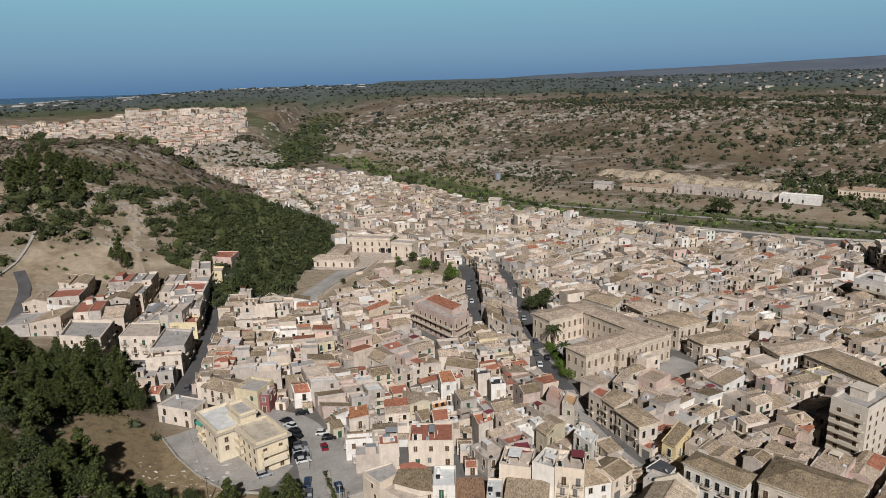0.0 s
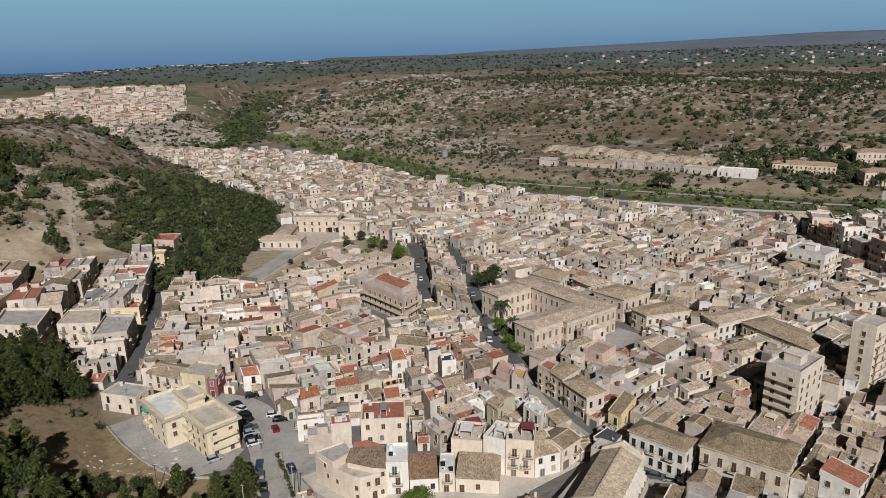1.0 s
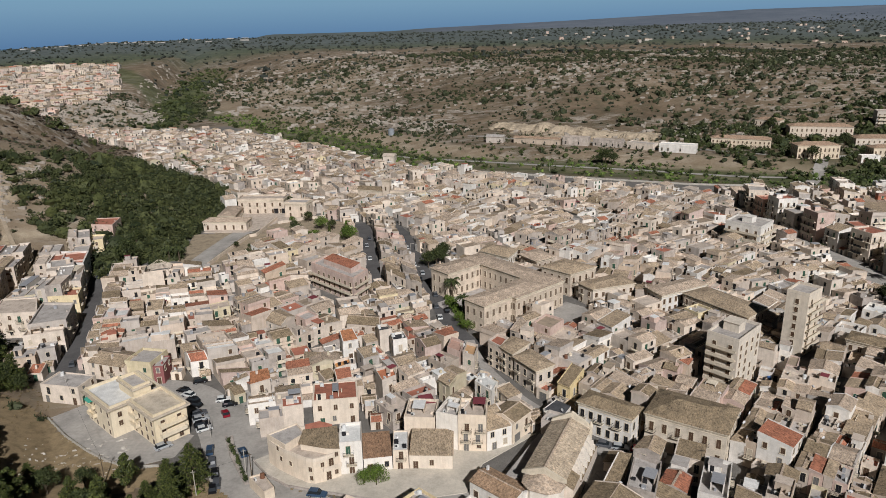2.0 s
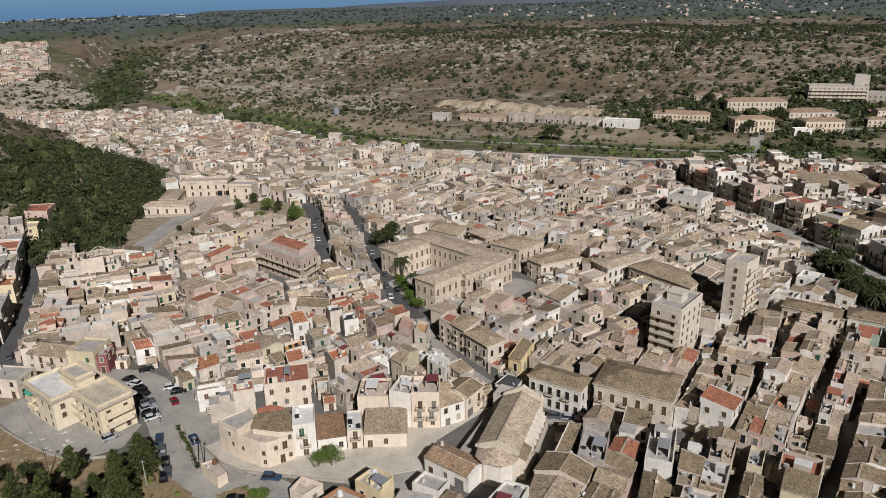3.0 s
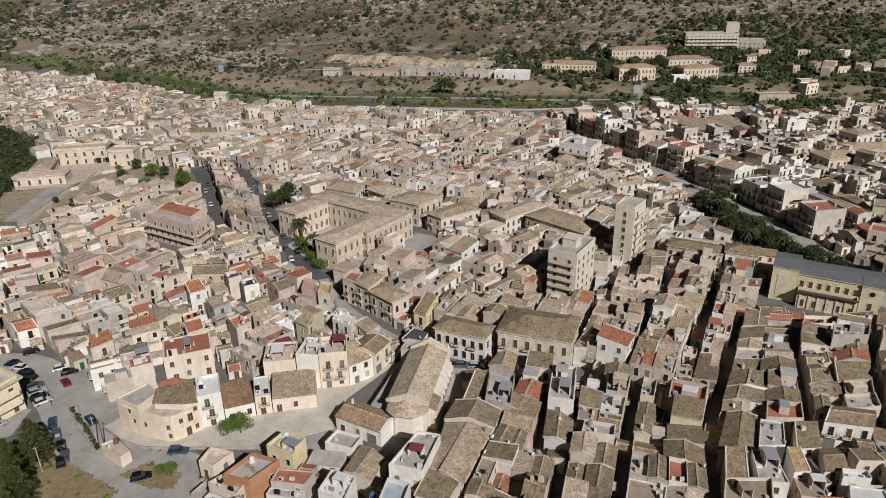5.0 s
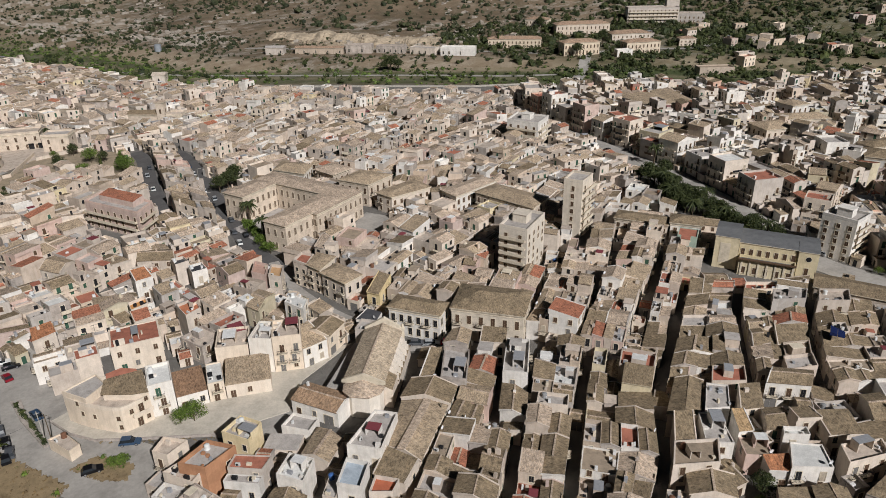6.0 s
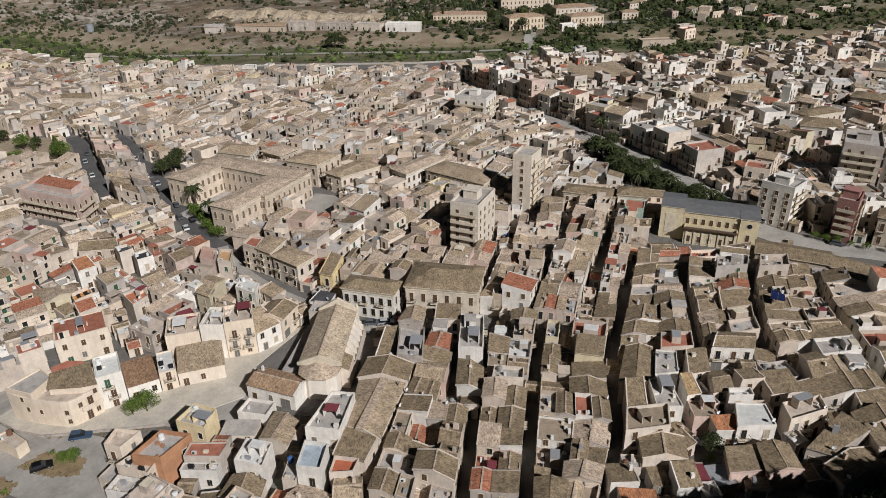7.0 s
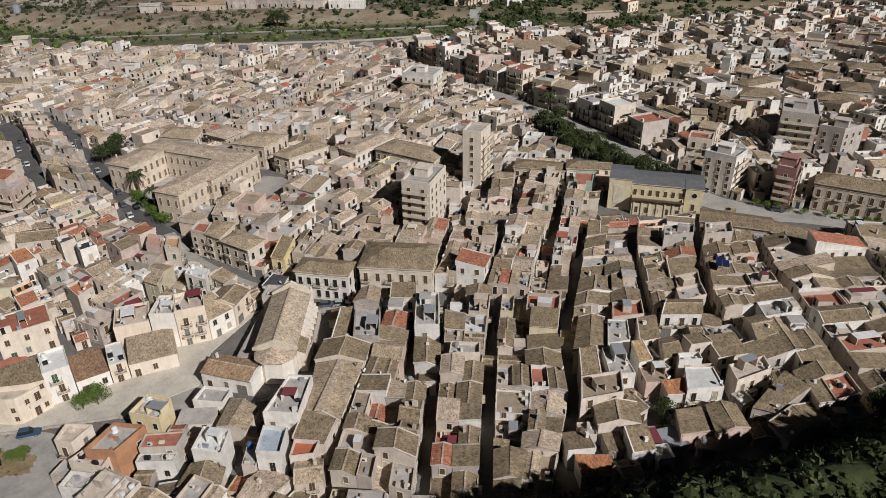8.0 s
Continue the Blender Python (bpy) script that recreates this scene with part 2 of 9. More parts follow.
def height(x, y):
    """The ground's height at a place: flat valley floor, hills round it, plateau and coast beyond."""
    x, y = np.asarray(x, float), np.asarray(y, float)
    far, az = np.hypot(x, y), np.degrees(np.arctan2(x, y))
    db = beyond(x, y)
    z = 45 * S((db - 125) / 360) - 3.0 * S((db - 6) / 6) * S((44 - db) / 10) + 4 * S((db - 60) / 16)
    # hill with pines and scrub west of the town
    r = np.hypot((x + 300) / 1.0, (y - 432) / 1.0)
    z = z + 54 * S(1 - r / 246)
    r2 = np.hypot(x + 330, y - 562)
    z = np.maximum(z, 53 * S((178 - r2) / 105))
    # hill with the second town, cliff on its east side
    cut = gorge_line(far)
    edge = S((cut - 1.5 - az + 0.5 * np.sin(far / 45.0)) / 2.0)
    z = np.maximum(z * (1 - 0.6 * edge * S((far - 700) / 200)), (12 + 27 * S((far - 900) / 650)) * edge * S((far - np.interp(az, (-24, -19), (760, 860))) / 170) * np.where(y > 0, 1, 0))
    gorge = S(1.25 - np.abs(az - cut) / 2.6) * S((far - 760) / 110) * S((1800 - far) / 450) * np.where(y > 0, 1, 0)
    z = z * (1 - gorge) + 12 * S((far - 1000) / 700) * gorge
    # slope behind and below the viewpoint
    yf = np.interp(x, FOOT_X, FOOT_Y)
    steep = np.interp(x, (-60, 10, 60), (0.2, 0.62, 1.0))
    z = z + np.minimum(np.maximum(0, yf - y) * steep, np.interp(x, (15, 60), (88, 24)))
    # plateau to the coast and the ridge
    plain = np.interp(az, (-40, -32, -24.6, -16.6, -8, 1, 12, 16, 32, 60), (18, 24, 36, 58, 66, 70, 75, 77, 85, 85))
    ridge = np.interp(az, (5, 8, 14, 20, 32, 60, 100), (0, 14, 27, 39, 70, 85, 40))
    t = S((far - 1500) / np.interp(az, (-15, -5), (1300, 2200))) * np.where(y > 0, 1, 0)
    z = z * (1 - t) + plain * t + ridge * S((far - 3700) / 900) * np.where(y > 0, 1, 0)
    z = z - 40 * S((far - 3330) / 260) * S((-4 - az) / 3) * np.where(y > 0, 1, 0)
    rough = S((db - 90) / 120) + S(1 - r / 240) + S(1 - r2 / 200) + S((far - 900) / 500)
    lump = np.sin(x * 0.021 + 1.3 * np.sin(y * 0.013)) * np.sin(y * 0.017 + np.sin(x * 0.011)) * 3.2 + np.sin(x * 0.07 + y * 0.03) * np.sin(y * 0.06 - x * 0.02) * 1.1
    return z + lump * np.minimum(rough, 1) * (1 - S((far - 2500) / 1500))


def hz(x, y):
    return float(height(x, y))


def inside(x, y, ring):
    hit = False
    n = len(ring)
    for i in range(n):
        (x0, y0), (x1, y1) = ring[i], ring[(i + 1) % n]
        if (y0 > y) != (y1 > y) and x < (x1 - x0) * (y - y0) / (y1 - y0) + x0:
            hit = not hit
    return hit


def off_line(x, y, line):
    best = 1e9
    for (x0, y0), (x1, y1) in zip(line, line[1:]):
        dx, dy = x1 - x0, y1 - y0
        t = max(0, min(1, ((x - x0) * dx + (y - y0) * dy) / (dx * dx + dy * dy)))
        best = min(best, math.hypot(x - x0 - t * dx, y - y0 - t * dy))
    return best


# streets: name, material, width, centre line
ROADS = (("road_west", M_ROAD, 6.0, ((-108, 340), (-106, 328), (-99.6, 283), (-91, 237), (-86.5, 208), (-80, 199))),
         ("road_square", M_PLAZA, 12.0, ((-62, 195), (-48, 190), (-40, 181), (-34, 167), (-30.5, 154), (-26.5, 143), (-21, 133.5), (-14, 124))),
         ("road_lower", M_PLAZA, 6.5, ((-28, 152), (-22.5, 143), (-14, 135.8), (-7.5, 130.5), (-6.5, 123))),
         ("road_avenue_west", M_ROAD, 7.0, ((22, 372), (30.8, 339), (33, 284), (35.7, 237), (37, 214), (44, 196))),
         ("road_curved", M_ROAD, 6.5, ((10, 362), (12.6, 348), (12.3, 305), (13.2, 285), (15, 270))),
         ("road_avenue_east", M_PLAZA, 10.5, ((222, 345), (212.5, 320), (209.5, 298), (211.5, 280), (212.5, 262), (212.5, 245), (212, 230), (211.5, 218), (210.5, 200), (207, 172), (202, 150), (194.5, 133), (193, 120), (199, 105), (207, 96), (222, 74), (240, 46))),
         ("road_church", M_PLAZA, 3.4, ((40, 208), (40, 196), (41.5, 186), (44, 176), (47.5, 166), (52, 157), (55, 150), (58, 141.5), (70, 136.5), (84, 123))),
         ("road_bridge", M_PLAZA, 8.0, ((252, 352), (300, 395), (330, 428), (352, 448), (400, 440), (430, 425), (470, 432))),
         ("road_far_bank", M_PLAZA, 5.0, ((120, 622), (160, 590), (215, 556), (262, 522), (310, 476), (352, 448))))
# clear ground where no common house stands
CLEAR = [((28, 262), (58, 275), (84, 232), (46, 205), (36, 212)), ((60, 232), (84, 238), (88, 218), (70, 208)),
         ((-74, 316), (-72, 300), (-53, 298), (-37, 312), (-37, 330), (-22, 342), (-3, 326), (8, 323), (7, 347), (-8, 378), (-14, 392), (-24, 412), (-62, 420), (-74, 385)),
         ((-92, 204), (-66, 196), (-44, 172), (-44, 150), (-90, 165)),
         ((-24, 158), (-9, 144), (9, 145), (24, 143), (48, 140), (44, 150), (30, 158), (8, 158), (-10, 166)),
         ((-30, 150), (20, 140), (24, 128), (10, 120), (-30, 128)),
         ((20, 134), (26, 142), (52, 143), (58, 134), (46, 112), (34, 112)), ((53, 152), (62, 156), (73, 143), (66, 136)), ((68, 142), (80, 150), (98, 138), (84, 124)),
         ((91, 160), (99, 172), (115, 165), (108, 152)), ((124, 176), (130, 184), (142, 176), (134, 168)),
         ((152, 134), (168, 146), (192, 116), (178, 106)), ((185, 190), (196, 216), (208, 214), (209, 196), (203, 165), (200, 150), (194, 138), (183, 150), (180, 170)),
         ((-14, 268), (6, 275), (10, 250), (0, 240)), ((-30, 140), (-15, 140), (-15, 130), (-30, 130)),
         ((168, 109), (178, 117), (190, 106), (212, 94), (202, 78), (189, 82)), ((13, 118), (22, 131), (36, 121), (28, 109)), ((168, 284), (180, 288), (192, 268), (180, 260)), ((206, 256), (200.5, 237), (204, 219), (214, 219), (214, 256))]
TOWN = ((-112, 208), (-86, 204), (-40, 160), (-30, 126), (0, 90), (30, 74), (52, 63), (110, 44), (140, 34), (200, 20), (300, -20), (460, 40), (640, 180), (700, 262), (560, 292), (420, 296), (352, 308),
        (312, 352), (250, 372), (208, 380), (153, 412), (33, 508), (17, 545), (-6, 592), (-80, 696), (-130, 734), (-190, 752), (-232, 768), (-285, 800), (-290, 780), (-160, 560), (-66, 455), (-66, 408),
        (-74, 330), (-69, 300), (-88, 308), (-97, 311), (-106, 338), (-120, 348), (-150, 330), (-200, 318), (-196, 268), (-150, 232))


# bare field, terraced plot and worn patches on the west hill
FIELD = ((-201, 314), (-202, 336), (-202, 342), (-184, 344), (-179, 358), (-164, 363), (-153, 346), (-145, 321), (-164, 311), (-188, 307))
PLOT = ((-226, 480), (-238, 500), (-205, 424), (-190, 456))
WORN = ((-233, 398, 11), (-221, 372, 8), (-200, 391, 9), (-206, 416, 10), (-184, 405, 12), (-172, 388, 9), (-168, 376, 8), (-168, 425, 7), (-146, 345, 9), (-250, 420, 9), (-176, 432, 8), (-245, 385, 7))


def within(x, y, ring):
    hit = np.zeros(np.shape(x), bool)
    for (x0, y0), (x1, y1) in zip(ring, ring[1:] + ring[:1]):
        if y0 != y1:
            hit ^= ((y0 > y) != (y1 > y)) & (x < (x1 - x0) * (y - y0) / (y1 - y0) + x0)
    return hit


def worn(x, y):
    out = within(x, y, FIELD) * 1.0
    for a, b, r in WORN:
        out = np.maximum(out, S(1.4 - np.hypot(x - a, (y - b) * 0.7) / (r * 0.6)))
    return out


# plans of the houses that have a place of their own
TAKEN, BUILT = [], []


def clash(quad):
    """Whether a plan overlaps one of the houses already placed."""
    c = (sum(p[0] for p in quad) / 4, sum(p[1] for p in quad) / 4)
    mine = [(c[0] + (p[0] - c[0]) * 0.7, c[1] + (p[1] - c[1]) * 0.7) for p in quad] + [c]
    for t in TAKEN:
        if abs(t[0][0] - c[0]) < 40 and abs(t[0][1] - c[1]) < 40:
            k = (sum(p[0] for p in t) / 4, sum(p[1] for p in t) / 4)
            if any(inside(*p, t) for p in mine) or any(inside(k[0] + (p[0] - k[0]) * 0.7, k[1] + (p[1] - k[1]) * 0.7, quad) for p in t) or inside(*k, quad):
                return True
    return False


def free(x, y, gap=1.0):
    """Whether a common house may stand here."""
    if math.hypot(x + 330, y - 562) < 178 or not inside(x, y, TOWN) or any(inside(x, y, c) for c in CLEAR):
        return False
    return all(off_line(x, y, r[3]) > r[2] / 2 + gap for r in ROADS)


def ground_sheet():
    """One sheet from the foot of the viewpoint to the horizon, finer in front."""
    az = np.concatenate([np.arange(-180, -48, 4.0), np.arange(-48, 82, 0.43), np.arange(82, 180, 4.0)])
    rad = np.concatenate([np.arange(2, 60, 6.0), np.geomspace(60, 4950, 230)])
    a, r = np.meshgrid(np.radians(az), rad)
    x, y = r * np.sin(a), r * np.cos(a)
    z = height(x, y)
    n, k = len(rad), len(az)
    idx = np.arange(n * k).reshape(n, k)
    nxt = np.roll(idx, -1, axis=1)
    quads = np.stack([idx[:-1], idx[1:], nxt[1:], nxt[:-1]], -1).reshape(-1, 4)
    verts = np.stack([x, y, z], -1).reshape(-1, 3)
    me = bpy.data.meshes.new("ground")
    me.from_pydata(np.vstack([verts, [(0, 0, hz(0, 0))]]).tolist(), [], quads[:, ::-1].tolist() + [(n * k, int(nxt[0, i]), int(idx[0, i])) for i in range(k)][::1])
    X, Y = np.append(x.ravel(), 0), np.append(y.ravel(), 0)
    far, azd, db = np.hypot(X, Y), np.degrees(np.arctan2(X, Y)), beyond(X, Y)
    hill = np.hypot(X + 300, Y - 432)
    yf = np.interp(X, FOOT_X, FOOT_Y)
    beyond_foot = np.abs(Y - yf) - 30
    # cover: red = paved town, green = lush, blue = bare rock or pale earth, alpha = painted distance haze
    town = S((8 - db) / 6) * S((hill - 225) / 15) * S((np.hypot(X + 330, Y - 562) - 180) / 15) * S((Y - yf) / 6) * np.where(X < 0, S((815 - far) / 25), S((1000 - far) / 60))
    lush = 0.7 * S((db - 4) / 8) * S((64 - db) / 14) + 0.9 * S(1.3 - np.abs(azd - gorge_line(far)) / 1.3) * S((far - 760) / 100) * S((1700 - far) / 300)
    lush = lush + 0.9 * S((far - np.interp(azd, (-16, -12), (1380, 1600))) / 300) * np.where(Y > 0, 1, 0) + 0.5 * S(1.3 - np.hypot((X - 520) / 2.2, Y - 390) / 130)
    rock = S((db - 100) / 30) * S((190 - db) / 70) * S((azd - 14) / 4) * S((30 - azd) / 4) + 0.45 * S((azd + 20.5) / 1.0) * S((-12.6 - azd) / 1.0) * S((far - 830) / 30) * S((1040 - far) / 40) + 0.35 * S((azd + 9.5) / 1.5) * S((4 - azd) / 3) * S((far - 720) / 40) * S((1300 - far) / 150)
    rock = rock + 0.5 * S((db - 46) / 6) * S((100 - db) / 20) * S((np.sin(X * 0.05 + Y * 0.03) + 1.1) / 0.9) * np.where(far < 720, 1, 0) + 0.35 * S((db - 24) / 3) * S((34 - db) / 3) * np.where(far < 720, 1, 0)
    rock = rock + worn(X, Y) * 0.8 + 0.42 * S((246 - hill) / 40) * S((505 - Y) / 40)
    garden = S((X + 66) / 6) * S((12 - X) / 6) * S((Y - 300) / 8) * S((362 - Y) / 8)
    verge = S((-44 - X) / 8) * S((205 - Y) / 8) + S((-20 - X) / 8) * S((150 - Y) / 8) * S((6 - beyond_foot) / 4)
    town = town * (1 - np.clip(garden + verge, 0, 1))
    lush = lush + S((yf - Y - 1) / 4) * S((X - 8) / 10) * np.where(far < 400, 1, 0)
    straw = S((-62 - X) / 4) * S((X + 100) / 6) * S((Y - 150) / 6) * S((196 - Y) / 4)
    rock = rock + 0.3 * straw * np.where(far < 260, 1, 0)
    lush = lush + 0.3 * garden
    rock = rock + 0.6 * garden
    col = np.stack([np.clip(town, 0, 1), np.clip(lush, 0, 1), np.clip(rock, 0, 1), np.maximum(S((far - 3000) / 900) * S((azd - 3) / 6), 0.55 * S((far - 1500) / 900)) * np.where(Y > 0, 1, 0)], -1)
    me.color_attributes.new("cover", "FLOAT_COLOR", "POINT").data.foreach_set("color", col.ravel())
    me.polygons.foreach_set("use_smooth", np.ones(len(me.polygons), bool))
    m, nt, b = base("open_ground", 0.95)
    att = nt.nodes.new("ShaderNodeVertexColor")
    att.layer_name = "cover"
    sep = nt.nodes.new("ShaderNodeSeparateColor")
    nt.links.new(att.outputs[0], sep.inputs[0])
    dry = ramp(nt, grain(nt, 0.018, 8, 0.7), ((0.3, (0.075, 0.055, 0.035)), (0.45, (0.14, 0.1, 0.064)), (0.58, (0.2, 0.147, 0.098)), (0.74, (0.3, 0.24, 0.18))))
    # low grass and heath between the bushes, then bare limestone in broad belts
    heath = ramp(nt, grain(nt, 0.06, 8, 0.78), ((0.44, (0, 0, 0)), (0.6, (1, 1, 1))))
    dry = mixed(nt, mixed(nt, 0.55, (0, 0, 0), heath), dry, (0.066, 0.062, 0.034))
    belt = ramp(nt, grain(nt, 0.0085, 4, 0.6, stretch=(0.6, 1.3, 1)), ((0.42, (0, 0, 0)), (0.6, (1, 1, 1))))
    stony = ramp(nt, grain(nt, 0.11, 8, 0.78, stretch=(0.5, 1, 1)), ((0.48, (0, 0, 0)), (0.6, (1, 1, 1))))
    stony = mixed(nt, mixed(nt, 0.75, (0.3, 0.3, 0.3), belt), (0, 0, 0), stony)
    dry = mixed(nt, stony, dry, (0.40, 0.36, 0.31))
    green = ramp(nt, grain(nt, 0.05, 8, 0.75), ((0.3, (0.024, 0.034, 0.014)), (0.48, (0.052, 0.07, 0.024)), (0.62, (0.1, 0.11, 0.045)), (0.76, (0.18, 0.15, 0.09))))
    stone = ramp(nt, grain(nt, 0.06, 9, 0.75), ((0.3, (0.15, 0.11, 0.07)), (0.5, (0.35, 0.275, 0.19)), (0.7, (0.5, 0.42, 0.31))))
    paved = ramp(nt, grain(nt, 0.12, 6, 0.7), ((0.3, (0.115, 0.107, 0.097)), (0.7, (0.185, 0.172, 0.155))))
    col = mixed(nt, sep.outputs[1], dry, green)
    col = mixed(nt, sep.outputs[2], col, stone)
    # far ground tinted blue-grey: aerial haze put into its colour
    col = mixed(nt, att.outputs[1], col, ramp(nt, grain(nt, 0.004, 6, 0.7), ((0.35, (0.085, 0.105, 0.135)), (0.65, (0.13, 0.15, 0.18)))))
    col = mixed(nt, sep.outputs[0], col, paved)
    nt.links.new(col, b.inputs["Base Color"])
    bumped(nt, b, grain(nt, 0.4, 8, 0.75), 0.8, 0.8)
    me.materials.append(m)
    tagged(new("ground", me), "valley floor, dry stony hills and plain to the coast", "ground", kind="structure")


ground_sheet()
def ribbon(name, mat, width, line, lift=0.06, label=""):
    """A street laid along its centre line, rounded by a spline."""
    pts = []
    for i in range(len(line) - 1):
        p0, p1, p2, p3 = line[max(i - 1, 0)], line[i], line[i + 1], line[min(i + 2, len(line) - 1)]
        for s in np.linspace(0, 1, 9)[: None if i == len(line) - 2 else -1]:
            pts.append([0.5 * (2 * p1[k] + (p2[k] - p0[k]) * s + (2 * p0[k] - 5 * p1[k] + 4 * p2[k] - p3[k]) * s * s + (3 * p1[k] - p0[k] - 3 * p2[k] + p3[k]) * s ** 3) for k in (0, 1)])
    sh = Shape()
    rows = []
    for i, p in enumerate(pts):
        a, b = pts[max(i - 1, 0)], pts[min(i + 1, len(pts) - 1)]
        l = math.hypot(b[0] - a[0], b[1] - a[1]) or 1
        n = (-(b[1] - a[1]) / l * width / 2, (b[0] - a[0]) / l * width / 2)
        rows.append([(p[0] + n[0] * k, p[1] + n[1] * k, max(hz(p[0] + n[0] * j, p[1] + n[1] * j) for j in (-1, 0, 1)) + lift) for k in (1, -1)])
    for (a, b), (c, d) in zip(rows, rows[1:]):
        sh.poly([a, b, d, c])
    return tagged(new(name, sh.mesh(name, [mat])), label or "worn grey asphalt street between houses", "road", kind="structure")


for n, (name, mat, width, line) in enumerate(ROADS):
    ribbon(name, mat, width, line, 0.06 + 0.015 * n)

# ================= common houses =================
rnd = random.Random(7)


def pick(options, weights):
    return rnd.choices(options, weights)[0]


def window_mesh(name, w, h, shut, sill=True):
    """A stone surround with a shutter set back in it, a near-black panel for a dark opening; local x along the wall, -y
    outwards, origin at the foot's middle.
    """
    sh = Shape()
    t = 0.12
    for x0, x1, z0, z1 in ((-w / 2 - t, -w / 2, 0, h + t), (w / 2, w / 2 + t, 0, h + t), (-w / 2, w / 2, h, h + t)):
        sh.box(x0, -0.09, z0, x1, 0.0, z1, 0)
    sh.box(-w / 2, -0.03, 0, -0.02, 0.0, h, 1)
    sh.box(0.02, -0.03, 0, w / 2, 0.0, h, 1)
    if sill:
        sh.box(-w / 2 - 0.2, -0.2, -0.12, w / 2 + 0.2, 0.0, 0.0, 0)
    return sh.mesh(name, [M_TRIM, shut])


def balcony_mesh(w):
    sh = Shape()
    sh.box(-w / 2, -0.95, -0.16, w / 2, 0.0, 0.0, 0)
    for x in (-w / 2 + 0.15, w / 2 - 0.35):
        sh.box(x, -0.6, -0.45, x + 0.2, 0, -0.16, 0)
    for z in (0.12, 0.95):
        sh.box(-w / 2, -0.95, z, w / 2, -0.91, z + 0.05, 1)
        for x in (-w / 2, w / 2 - 0.04):
            sh.box(x, -0.91, z, x + 0.04, 0, z + 0.05, 1)
    n = int(w / 0.22)
    for i in range(n + 1):
        x = -w / 2 + i * (w - 0.03) / n
        sh.box(x, -0.945, 0.12, x + 0.03, -0.915, 0.95, 1)
    return sh.mesh("balcony", [M_TRIM, M_IRON])


WINDOWS = [window_mesh("window", 0.95, 1.5, s) for s in M_SHUT]
TALLS = [window_mesh("balcony_door", 1.05, 2.2, s, False) for s in M_SHUT]
DOORS = [window_mesh("door", 1.15, 2.2, s, False) for s in M_SHUT[:3]] + [window_mesh("door", 2.4, 2.5, M_SHUT[2], False)]
BALCONY = balcony_mesh(2.4)


def coping(sh, a, b, run, wide=0.26, up=0.13, mat=1):
    """A plastered verge: a raised band from a to b along a roof's end; run is +1 or -1, the way to the roof's middle in x."""
    i = Vector((run * wide, 0, 0))
    z = Vector((0, 0, up))
    a, b = Vector(a), Vector(b)
    ring = ([a + z, b + z, b + i + z, a + i + z], [a - z, b - z, b + z, a + z], [b + i - z, a + i - z, a + i + z, b + i + z], [a - z, a + z, a + i + z, a + i - z], [b + z, b - z, b + i - z, b + i + z])
    for f in ring:
        sh.poly(f if run > 0 else f[::-1], mat)


def house_roof(kind, q, h, deck):
    """Roof of a house over the plan quad q (front left, front right, back right, back left), walls h high."""
    sh = Shape()
    over = 0.28
    c = (sum(p[0] for p in q) / 4, sum(p[1] for p in q) / 4)
    grow = [(p[0] + math.copysign(over if abs(p[1] - c[1]) > 0 else 0, p[0] - c[0]) * 0.12, p[1] + math.copysign(over, p[1] - c[1])) for p in q]
    deep = abs(q[3][1] - q[0][1])
    verge = (rnd.random() < 0.5, rnd.random() < 0.5)
    if kind == "gable":
        rise = deep * 0.5 * 0.30
        m0 = ((grow[0][0] + grow[3][0]) / 2, (grow[0][1] + grow[3][1]) / 2, h + rise)
        m1 = ((grow[1][0] + grow[2][0]) / 2, (grow[1][1] + grow[2][1]) / 2, h + rise)
        t = 0.16
        e = [(p[0], p[1], h - 0.06) for p in grow]
        for a, b, r0, r1 in ((e[0], e[1], m1, m0), (e[2], e[3], m0, m1)):
            sh.poly([(*a[:2], a[2] + t), (*b[:2], b[2] + t), (*r0[:2], r0[2] + t), (*r1[:2], r1[2] + t)], 0)
            sh.poly([a, b, (*b[:2], b[2] + t), (*a[:2], a[2] + t)], 0)
            sh.poly([b, a, r1, r0], 0)
        for a, b, r in ((e[3], e[0], m0), (e[1], e[2], m1)):
            sh.poly([a, b, (*b[:2], b[2] + t), (*r[:2], r[2] + t), (*a[:2], a[2] + t)], 1)
        for p, r, run in ((0, m0, 1), (3, m0, 1), (1, m1, -1), (2, m1, -1)):
            if verge[p in (1, 2)]:
                coping(sh, (*e[p][:2], e[p][2] + t), (*r[:2], r[2] + t), run)
        # ridge cap
        sh.box(m0[0] - 0.0, m0[1] - 0.16, m0[2] + 0.1, m1[0], m1[1] + 0.16, m1[2] + 0.24, 2)
    elif kind in ("mono", "mono_back"):
        rise = deep * 0.19
        zs = [h, h, h + rise, h + rise] if kind == "mono" else [h + rise, h + rise, h, h]
        sh.prism(grow, h - 0.05, [z + 0.14 for z in zs], 1, top=0)
        sh.poly([(p[0], p[1], h - 0.05) for p in reversed(grow)], 1)
        for p, r, run in ((0, 3, 1), (1, 2, -1)):
            if verge[p]:
                coping(sh, (*grow[p], zs[p] + 0.14), (*grow[r], zs[r] + 0.14), run)
    else:
        inner = [(c[0] + (p[0] - c[0]) * 0.93, c[1] + (p[1] - c[1]) * 0.94) for p in q]
        sh.prism(inner, h - 0.3, h + 0.02, 0)
    return sh


